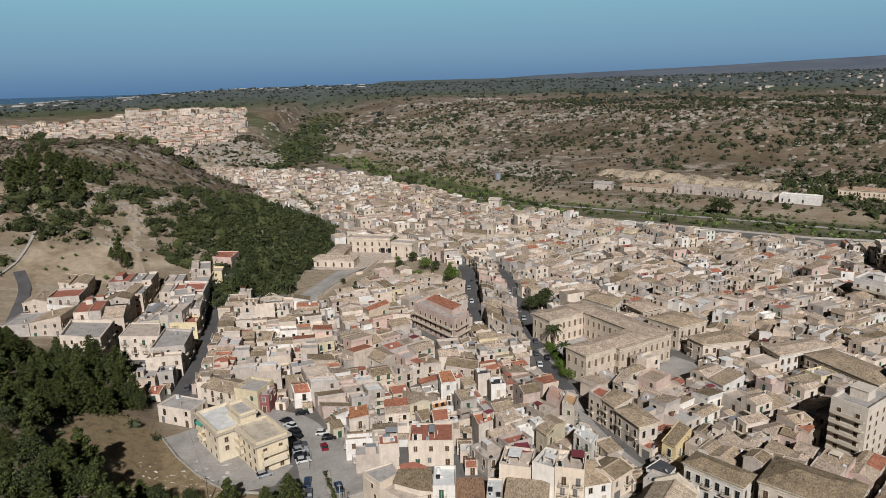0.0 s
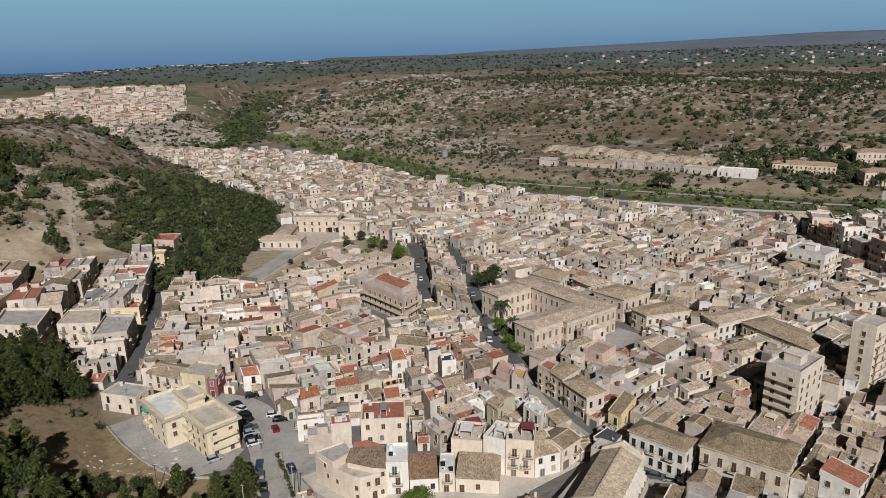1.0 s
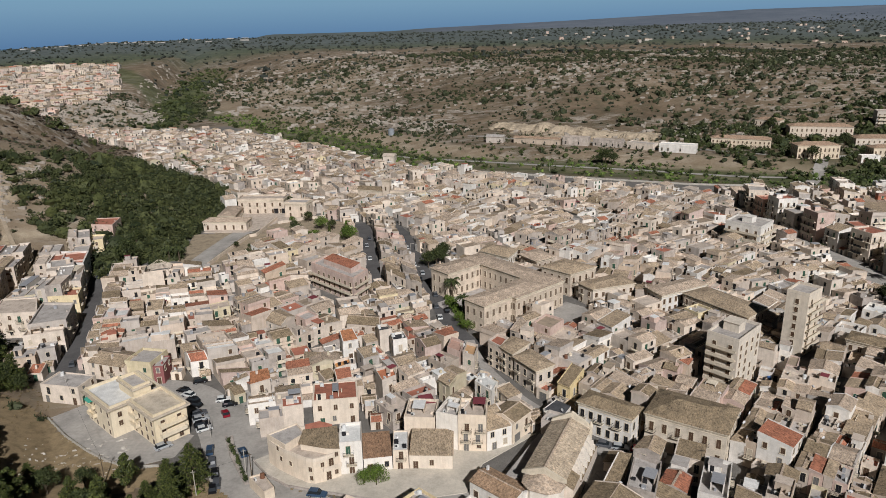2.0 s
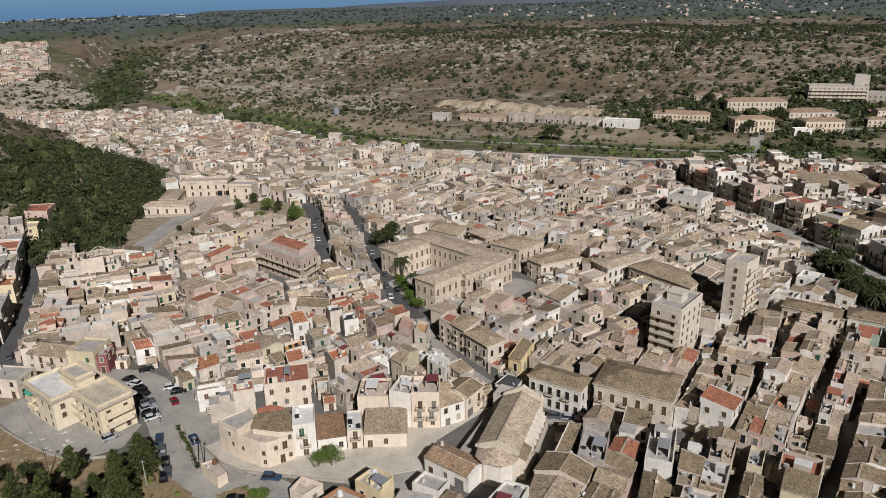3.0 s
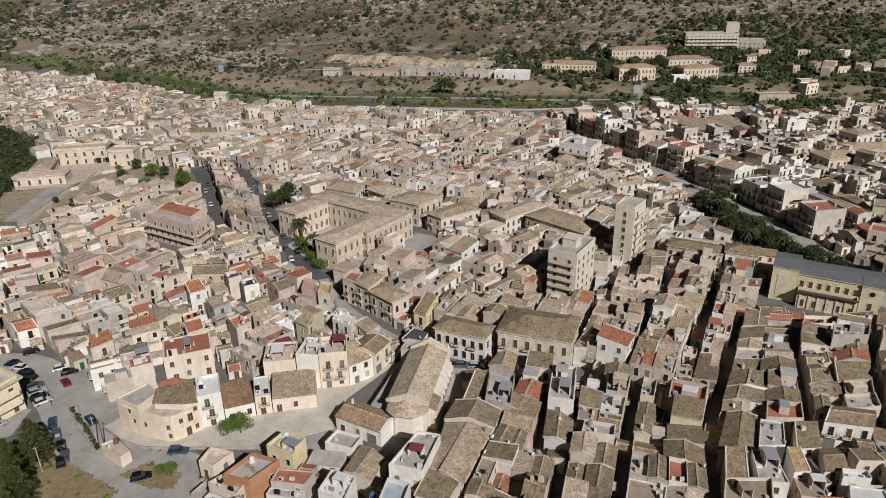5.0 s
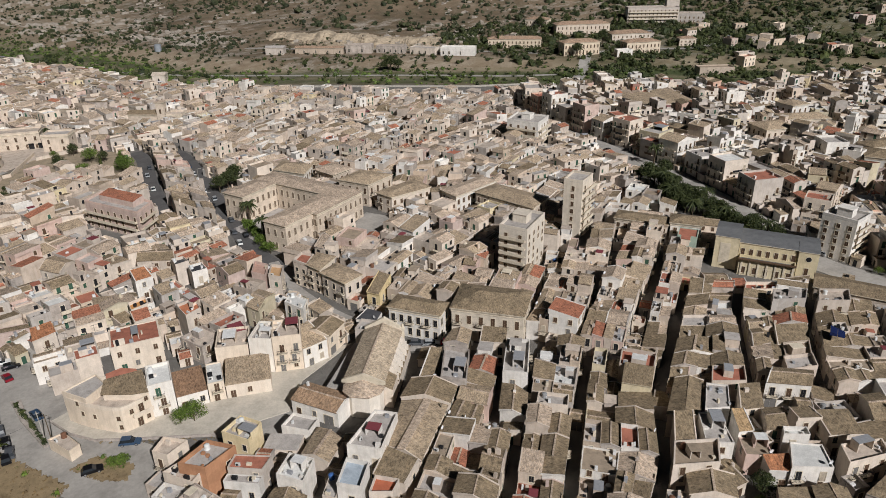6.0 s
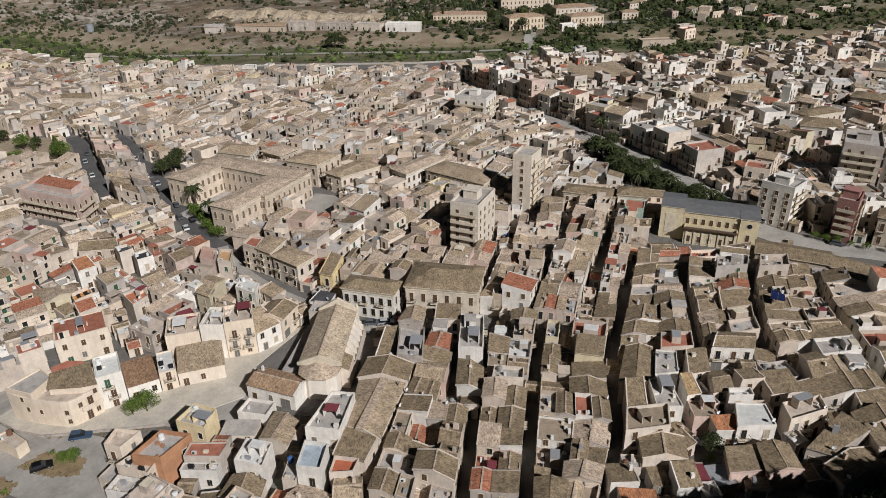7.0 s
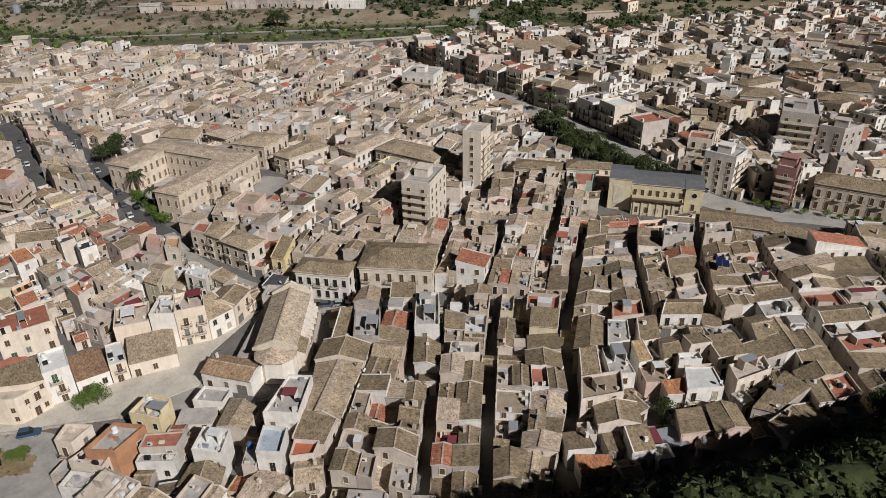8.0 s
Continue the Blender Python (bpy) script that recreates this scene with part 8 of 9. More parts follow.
# the dark wood below the viewpoint's left, denser away from the villa
n = 0
while n < 152:
    x, y = tg.uniform(-205, -52), tg.uniform(105, 256)
    gap = float(np.interp(x, FOOT_X, FOOT_Y)) - y
    if gap > 3 and x > -0.7 * y - 4 and math.hypot(x, y) > 135 and not (-97 < x < -50 and 150 < y < 196) and not (-104 < x and 158 < y < 178):
        plant(tg.choices(("pine", "broad", "conifer"), (46, 26, 28))[0], x, y, tg.uniform(0.72, 1.12))
        n += 1
for x, y, k, s in ((-37.2, 144.3, "conifer", 1.0), (-41.7, 141, "conifer", 0.98), (-40, 136.5, "conifer", 0.9), (-46, 138.5, "conifer", 0.75), (-52, 146, "pine", 0.8), (-40, 128, "pine", 0.9), (-46, 128, "pine", 0.9), (-56, 140, "pine", 1.0),
                   (-62, 148, "broad", 0.7), (-38.5, 131.5, "conifer", 0.9), (4.3, 136.6, "lime", 1.15), (1.6, 137, "lime", 1.05), (-11, 128, "lime", 0.9), (-13, 129.5, "lime", 0.6),
                   (-94.7, 314, "broad", 1.7), (-97, 340, "broad", 1.2), (-77.7, 317.6, "palm", 1.2), (-73, 316, "palm", 1.1), (36.8, 283.5, "broad", 0.95), (40.5, 285, "broad", 1.05), (44.5, 287, "broad", 1.0), (41.5, 290, "broad", 1.1), (45, 293, "broad", 1.0),
                   (-22.5, 348.9, "broad", 1.0), (-31.7, 345.9, "broad", 0.65), (-16.7, 370.7, "broad", 0.85), (-9.5, 354.1, "lime", 1.6), (-12.5, 334, "lime", 1.3), (-15.5, 337, "lime", 1.2), (-9, 333, "lime", 1.0),
                   (4.1, 329.5, "lime", 1.7), (3, 334, "broad", 1.0), (-5.2, 331.3, "cypress", 0.9), (-25.2, 372.7, "lime", 0.9), (-42, 311.5, "broad", 1.0), (-49.8, 331.5, "broad", 0.5), (-33.8, 334.5, "lime", 0.8), (4, 357, "lime", 1.0),
                   (-4, 352, "broad", 0.8), (-28, 402, "broad", 1.1), (-43.5, 330, "broad", 0.4), (-36.5, 326, "broad", 0.5), (40.5, 243, "palm", 1.1), (41.5, 226, "palm", 1.1), (-161, 336, "pine", 1.1), (-166, 339, "pine", 1.0),
                   (-156, 332, "pine", 0.8), (197, 485, "broad", 1.6), (193, 488, "broad", 1.3), (202, 482, "broad", 1.2), (72, 58, "lime", 1.0), (66, 62, "lime", 0.8), (128, 36, "broad", 1.0), (120, 44, "lime", 0.5),
                   (140, 34, "broad", 1.1), (60, 66, "broad", 0.7), (84, 52, "broad", 0.7), (98, 47, "lime", 0.5), (108, 45, "lime", 0.45), (150, 32, "broad", 1.0), (196, 176, "palm", 1.2), (97.0, 63.2, "broad", 0.62), (95.4, 61.6, "lime", 0.5), (203.4, 256.8, "broad", 1.0), (213.7, 223.2, "palm", 1.0)):
    plant(k, x, y, s)
# hedge of small trees beside the school garden
for i in range(9):
    plant("lime", 38.6 + tg.uniform(-0.5, 0.5) + i * 0.25, 244 - i * 3.6, tg.uniform(0.6, 0.9))
# dense dark park on the avenue
for i in range(52):
    t = i / 51
    y = 211 - 68 * t + tg.uniform(-3, 3)
    x = float(np.interp(y, (143, 155, 170, 190, 211), (192, 188.5, 188, 193, 201))) + tg.uniform(-7.5, 7.5) * (1 - 0.5 * t)
    plant("palm" if i % 9 == 4 else "broad", x, y, 1.05 if i % 9 == 4 else tg.uniform(0.8, 1.15))
# trees of the institutes across the river, and cypresses by the hospital
for i in range(14):
    x, y = tg.uniform(285, 450), tg.uniform(430, 560)
    if beyond(x, y) > 70:
        plant("cypress" if i % 7 == 0 else "broad", x, y, tg.uniform(0.8, 1.4))


def ico(level):
    bm = bmesh.new()
    bmesh.ops.create_icosphere(bm, subdivisions=level, radius=1)
    v = np.array([p.co for p in bm.verts])
    f = np.array([[p.index for p in face.verts] for face in bm.faces])
    bm.free()
    return v, f


ICOS = {1: ico(1), 2: ico(2)}


def blobs(name, spots, mat, label, category, seed=1, squash=0.75, tufts=0, level=1, leaf=0.26):
    """Many ragged bushes in one mesh, each a lumpy core with leaf tufts. spots: rows of x, y, z, radius."""
    g = np.random.default_rng(seed)
    spots = np.asarray(spots, float)
    ICO_V, ICO_F = ICOS[level]
    n, k = len(spots), len(ICO_V)
    r = spots[:, None, 3:4]
    lump = 1 + 0.3 * g.standard_normal((n, k, 1))
    v = ICO_V[None] * lump * r * np.array([1, 1, squash]) * (0.8 if tufts else 1)
    v = v * (1 + 0.22 * g.standard_normal((n, 1, 3))) + spots[:, None, :3] + np.array([0, 0, 0.4]) * r
    verts, faces = v.reshape(-1, 3), (ICO_F[None] + (np.arange(n) * k)[:, None, None]).reshape(-1, 3)
    if tufts:
        d = g.standard_normal((n, tufts, 3))
        d[..., 2] = np.abs(d[..., 2]) * 0.9
        d /= np.linalg.norm(d, axis=-1, keepdims=True)
        c = spots[:, None, :3] + d * np.array([1, 1, squash]) * r * g.uniform(0.75, 1.2, (n, tufts, 1)) + np.array([0, 0, 0.4]) * r
        tri = c[:, :, None] + g.standard_normal((n, tufts, 3, 3)) * leaf * r[..., None]
        more = tri.reshape(-1, 3)
        faces = np.vstack([faces, np.arange(len(more)).reshape(-1, 3) + len(verts)])
        verts = np.vstack([verts, more])
    me = bpy.data.meshes.new(name)
    me.from_pydata(verts.tolist(), [], faces.tolist())
    me.materials.append(mat)
    return tagged(new(name, me), label, category, kind="stuff")


def scatter(n, box, keep, size, seed):
    g = np.random.default_rng(seed)
    x, y = g.uniform(box[0], box[1], n), g.uniform(box[2], box[3], n)
    k = keep(x, y, g.uniform(0, 1, n))
    x, y = x[k], y[k]
    return np.stack([x, y, height(x, y), g.uniform(size[0], size[1], len(x)) * g.uniform(0.55, 1.1, len(x))], -1)


def on_slope(x, y, u):
    db, far, az = beyond(x, y), np.hypot(x, y), np.degrees(np.arctan2(x, y))
    patch = np.sin(x * 0.02 + 2 * np.sin(y * 0.013)) * np.sin(y * 0.023 + x * 0.008)
    return (db > 84) & (far < 1400) & (az > -9.5) & (u < 0.56 + 0.36 * patch + 0.4 * S((az - 22) / 10)) & ~((x > 120) & (x < 285) & (db < 200) & (db > 84) & (u < 0.93)) & ~((x > 280) & (x < 520) & (db < 150))


blobs("scrub", scatter(24000, (-230, 1000, 430, 1400), on_slope, (0.7, 3.2), 2), M_SCRUB, "olive-green scrub bushes dotted over a dry hillside", "scrub", 3, tufts=4)
M_REED = foliage("river_reeds", (0.04, 0.078, 0.016), (0.15, 0.205, 0.055), 0.04)


def in_clumps(x, y, u):
    """Where carobs and wild olives close up into thickets on the dry slope."""
    db, far, az = beyond(x, y), np.hypot(x, y), np.degrees(np.arctan2(x, y))
    patch = np.sin(x * 0.011 + 1.7 * np.sin(y * 0.009) + 0.6) * np.sin(y * 0.019 + x * 0.006 + 1.1)
    want = 0.08 + 0.75 * S((patch - 0.05) / 0.5) + 0.35 * S((az - 24) / 8) * S((db - 150) / 60)
    return (db > 120) & (far < 1350) & (az > -8.5) & (u < want) & ~((x > 120) & (x < 285) & (db < 200)) & ~((x > 280) & (x < 520) & (db < 150))


blobs("wild_olives", scatter(3400, (-200, 1000, 430, 1300), in_clumps, (2.4, 5.6), 62), foliage("olive_leaves", (0.02, 0.029, 0.013), (0.07, 0.078, 0.04), 0.05), "dark wild olives and carobs in clumps on the hillside", "trees", 63, 0.8, tufts=34, leaf=0.2)
blobs("reed_bed", scatter(9000, (-240, 420, 380, 900), lambda x, y, u: (beyond(x, y) > 4) & (beyond(x, y) < 62) & (u < 0.35 + 0.6 * (np.sin(x * 0.06 + y * 0.03 + 1) > -0.2)), (0.6, 2.0), 64), M_REED, "light green reeds and tall grass along the river bed", "reeds", 65, 0.7, tufts=16)
blobs("river_thicket", scatter(7000, (-240, 420, 380, 900), lambda x, y, u: (beyond(x, y) > 6) & (beyond(x, y) < 92) & (u < 0.4 + 0.55 * (np.sin(x * 0.05 + y * 0.02) > 0)), (0.6, 2.6), 5), M_LEAF, "green reeds and bushes along the river bed", "bushes", 4, tufts=16)


def on_west_hill(x, y, u):
    r = np.hypot(x + 300, y - 432)
    patch = np.sin(x * 0.045 + 1.5 * np.sin(y * 0.03)) * np.sin(y * 0.05 + 0.02 * x)
    want = np.where((x > -149) & (y > 345), 0.92, np.where((x > -172) & (y > 345), 0.3 + 0.5 * patch, 0.24 + 0.5 * patch))
    want = np.where((r < 238) & (y < 500 + 0.4 * (x + 300)), want, 0.04)
    want = np.where((np.hypot(x, y) > 560) & (x < -165), 0.03, want)
    return ((r < 238) | (np.hypot(x + 330, y - 562) < 195)) & (u < want) & (worn(x, y) < 0.4 + 0.4 * u) & ~within(x, y, PLOT) & ~((x < -118) & (y < 330) & (x > -205))


blobs("hill_wood", scatter(9500, (-460, -55, 290, 700), on_west_hill, (1.8, 5.6), 6), foliage("hill_leaves", (0.014, 0.022, 0.009), (0.08, 0.09, 0.034), 0.06), "dense dark green wood on the hill beside the town", "woodland", 5, tufts=85, leaf=0.13)
# distant groves get greyed leaves, with the haze mixed into their colour
blobs("far_woods", scatter(7000, (-1500, 2600, 1000, 3250), lambda x, y, u: (np.hypot(x, y) > 1150) & (u < 0.8) & ((np.degrees(np.arctan2(x, y)) > -13) | (np.hypot(x, y) > 1650)), (2.5, 7), 8), foliage("haze_tinted_leaves", (0.022, 0.028, 0.024), (0.055, 0.062, 0.052), 0.01), "distant carob trees and groves on the plateau", "woodland", 6, 0.6, tufts=2)
blobs("canyon_wood", scatter(4200, (-420, 40, 700, 1600), lambda x, y, u: (np.abs(np.degrees(np.arctan2(x, y)) - gorge_line(np.hypot(x, y))) < 1.0 + 1.4 * u) & (np.hypot(x, y) > 770) & (u < 0.9), (2, 5), 12), M_LEAF, "dark woods in the gorge", "woodland", 8, 0.7, tufts=8)
blobs("undergrowth", scatter(2400, (-230, 200, 10, 258), lambda x, y, u: (np.interp(x, FOOT_X, FOOT_Y) - y > 1) & (np.hypot(x, y) > 60) & (np.interp(x, FOOT_X, FOOT_Y) - y < 75) & (u < np.where((x > -95) & (x < -50), 0.35, 0.7)), (0.5, 2.0), 9), M_SCRUB, "low scrub and dry brush on the slope", "undergrowth", 7, tufts=26)
blobs("orchard", scatter(8000, (285, 900, 270, 600), lambda x, y, u: (beyond(x, y) > -10) & (beyond(x, y) < 330) & (y > 300) & (u < 0.35 + 0.5 * (np.sin(x * 0.06) * np.sin(y * 0.05) > 0)) & ~((x < 450) & (y > 425)), (1.3, 3.6), 15), M_LEAF, "dark green orchards and garden trees beyond the town", "orchard", 9, tufts=12)
M_DRY = foliage("dry_brush", (0.035, 0.026, 0.02), (0.12, 0.09, 0.07), 0.05)
blobs("dry_brush", scatter(6500, (-520, -150, 440, 760), lambda x, y, u: (np.hypot(x + 330, y - 562) < 190) & (np.hypot(x, y) > 540) & (u < 0.8), (0.5, 2.2), 19), M_DRY, "low brown dried brush on a bare hill", "scrub", 12, 0.5, tufts=2)
blobs("cliff_scrub", scatter(2600, (-380, -150, 780, 1060), lambda x, y, u: (np.hypot(x, y) > 850) & (u < 0.3 + 0.4 * (np.sin(x * 0.06) * np.sin(y * 0.05) > 0.1)), (1.0, 3.2), 20), M_SCRUB, "dark bushes clinging to a rocky cliff", "scrub", 13, 0.7, tufts=10)
blobs("hill_scrub", scatter(2600, (-460, -150, 300, 520), lambda x, y, u: (np.hypot(x + 300, y - 432) < 236) & (u < 0.85) & ~within(x, y, FIELD) & ~((x > -205) & (y < 332)), (0.3, 1.3), 91), M_SCRUB, "low scrub and tussocks on the bare parts of the hill", "scrub", 92, 0.65, tufts=8)
# big pines along the crest of the west hill, saplings in the bare field
for i in range(44):
    x, y = (tg.uniform(-275, -222), tg.uniform(372, 455)) if i % 2 else (tg.uniform(-262, -205), tg.uniform(395, 455))
    if not inside(x, y, PLOT):
        plant("pine", x, y, tg.uniform(0.8, 1.3))
for x, y in ((-188, 318), (-184, 322), (-180, 320), (-186, 330), (-182, 335), (-176, 316), (-170, 314), (-160, 318), (-178, 350), (-195, 338)):
    plant("lime", x, y, tg.uniform(0.25, 0.45))
blobs("slope_bushes", scatter(7000, (5, 240, -20, 84), lambda x, y, u: (np.interp(x, FOOT_X, FOOT_Y) - y > 2.0) & (np.interp(x, FOOT_X, FOOT_Y) - y < 36) & (np.hypot(x, y) > 58) & (u < 0.95), (0.6, 1.9), 29), M_LEAF, "dense dark bushes on the shaded slope below the viewpoint", "undergrowth", 17, 0.8, tufts=32, leaf=0.16)
blobs("river_trees", scatter(900, (-200, 120, 480, 800), lambda x, y, u: (beyond(x, y) > 4) & (beyond(x, y) < 34) & (u < 0.75) & (y > 530), (1.6, 4.2), 31), M_LEAF, "row of dark trees along the upper river", "trees", 18, 0.85, tufts=24)
def soil_patch(name, ring, mat, label, step=1.5):
    """Bare earth laid over the ground inside a ring."""
    sh = Shape()
    xs, ys = [p[0] for p in ring], [p[1] for p in ring]
    for x in np.arange(min(xs), max(xs), step):
        for y in np.arange(min(ys), max(ys), step):
            if inside(x + step / 2, y + step / 2, ring):
                sh.poly([(u, v, hz(u, v) + 0.3) for u, v in ((x, y), (x + step, y), (x + step, y + step), (x, y + step))])
    tagged(new(name, sh.mesh(name, [mat])), label, "ground", kind="structure")


M_SOIL = slab("dry_grassy_soil", (0.27, 0.2, 0.115), 0.95, 0.45, 0.02, 0.45)
soil_patch("waste_ground", ((-96, 192), (-82.5, 182.5), (-74, 171), (-66, 162.5), (-54, 153.5), (-46.5, 153), (-43, 148), (-52, 144), (-66, 141), (-92, 150), (-106, 168), (-104, 186)), M_SOIL, "dry ochre grass and earth below the villa yard")
soil_patch("convent_garden", ((-72, 301), (-53, 299), (-37, 313), (-37, 330), (-22, 343), (-3, 327), (6, 324), (6, 362), (-8, 377), (-33, 379), (-43, 349), (-48, 358), (-58, 361), (-74, 358), (-74, 330)), slab("dusty_garden_earth", (0.33, 0.265, 0.185), 0.95, 0.45, 0.02, 0.3), "dusty garden and dry grass round the convent's ramp", 2.0)
GROVE = ((-103, 320), (-88, 312), (-74, 318), (-74, 352), (-76, 384), (-100, 384), (-112, 348))
blobs("convent_grove", scatter(420, (-112, -70, 310, 386), lambda x, y, u: within(x, y, GROVE), (2.0, 4.2), 71), foliage("grove_leaves", (0.014, 0.022, 0.009), (0.08, 0.09, 0.034), 0.06), "dark evergreen trees between the road and the convent", "trees", 72, 0.9, tufts=70, leaf=0.14)
blobs("institute_gardens", scatter(900, (285, 560, 400, 585), lambda x, y, u: (beyond(x, y) > 62) & (u < 0.2 + 0.75 * (np.sin(x * 0.07 + 1) * np.sin(y * 0.06 + x * 0.02) > -0.15)), (1.5, 4.2), 73), M_LEAF, "dark garden trees round the villas and the hospital", "trees", 74, 0.95, tufts=45, leaf=0.16)
soil_patch("road_bank", ((-38, 146), (-34, 145), (-30, 139.5), (-25.5, 133.5), (-21, 127), (-26, 122), (-40, 126)), M_SOIL, "dry grassy bank beside the road", 1.0)
soil_patch("verge", ((-20.9, 132.4), (-15.9, 134.2), (-12.5, 131.9), (-8.8, 127.6), (-10.5, 123.5), (-15.5, 126)), M_SOIL, "dry verge between two roads", 0.7)
M_STRAW = foliage("dry_grass", (0.12, 0.085, 0.045), (0.24, 0.18, 0.1), 0.2)
blobs("dry_grass", scatter(2400, (-105, -40, 128, 200), lambda x, y, u: (u < 0.8) & ((np.interp(x, FOOT_X, FOOT_Y) - y > -12) & (x < -44)) & ~within(x, y, ((-84, 184), (-66, 162), (-54, 153), (-40, 155), (-40, 200), (-84, 200))) & ~within(x, y, ((-90, 199), (-70, 186), (-70, 205), (-90, 205))), (0.15, 0.4), 33), M_STRAW, "tall ochre dry grass on waste ground", "grass", 19, 0.5, tufts=12, leaf=0.4)
BANK = ((-38, 146), (-34, 145), (-30, 139.5), (-25.5, 133.5), (-21, 127), (-26, 122), (-40, 126))
VERGE = ((-20.9, 132.4), (-15.9, 134.2), (-12.5, 131.9), (-8.8, 127.6), (-10.5, 123.5), (-15.5, 126))
blobs("bank_grass", scatter(3000, (-42, -6, 120, 148), lambda x, y, u: within(x, y, BANK) | within(x, y, VERGE), (0.12, 0.4), 51), foliage("russet_dry_grass", (0.09, 0.055, 0.03), (0.2, 0.14, 0.07), 0.3), "russet dry grass on the bank beside the road", "grass", 27, 0.6, tufts=12, leaf=0.4)
KERB = ((-15.6, 139.4), (-10.5, 137.0), (-1.7, 133.2), (7.6, 128.9), (7.2, 128.2), (-2, 132.2), (-10.8, 136), (-16, 138.4))
blobs("kerb_grass", scatter(2600, (-34, 8, 126, 164), lambda x, y, u: within(x, y, KERB), (0.12, 0.35), 81), M_STRAW, "dry grass along the foot of a low wall", "grass", 82, 0.6, tufts=12, leaf=0.4)
blobs("planter_bushes", [(-31.7 + 6.4 * t + pg.uniform(-0.2, 0.2), 161.5 - 18.5 * t, 0.5, pg.uniform(0.25, 0.7)) for pg in (random.Random(83),) for t in np.linspace(0, 1, 34)], M_LEAF, "low weeds and bushes in a planted strip", "bushes", 84, 0.8, tufts=30, leaf=0.18)
blobs("bank_bushes", scatter(160, (-42, -6, 118, 148), lambda x, y, u: (within(x, y, BANK) & (u < 0.35)) | (within(x, y, VERGE) & (u < 0.5)), (0.4, 1.2), 52), M_LIME, "green bushes on the bank beside the road", "bushes", 28, 0.8, tufts=40, leaf=0.16)
# clipped hedges along the avenue
for x, y in ((201.4, 110.5), (202.4, 107.6), (203.8, 104.8), (205.4, 101.5), (207.6, 97.6), (211.3, 92.6), (212.8, 89), (214.4, 85.6), (216.4, 82.6), (218.3, 80.2)):
    plant("lime", x, y, 0.5)
blobs("garden_trees", scatter(420, (270, 560, 425, 620), lambda x, y, u: (beyond(x, y) > 95) & (beyond(x, y) < 215) & (u < 0.6 + 0.4 * (np.sin(x * 0.07) * np.sin(y * 0.06) > 0)) & ~((x > 440) & (y > 490) & (y < 545)), (1.6, 4.0), 37), M_LEAF, "dark garden trees round the institutes", "trees", 21, 0.9, tufts=30)
blobs("bank_scrub", scatter(5200, (-160, 330, 430, 860), lambda x, y, u: (beyond(x, y) > 58) & (beyond(x, y) < 190) & (u < 0.22 + 0.5 * (np.sin(x * 0.04 + 1) * np.sin(y * 0.045) > 0.1)) & (np.hypot(x - 53, y - 650) > 9), (0.6, 2.3), 41), M_SCRUB, "olive scrub on the river's far bank", "scrub", 23, 0.75, tufts=14)

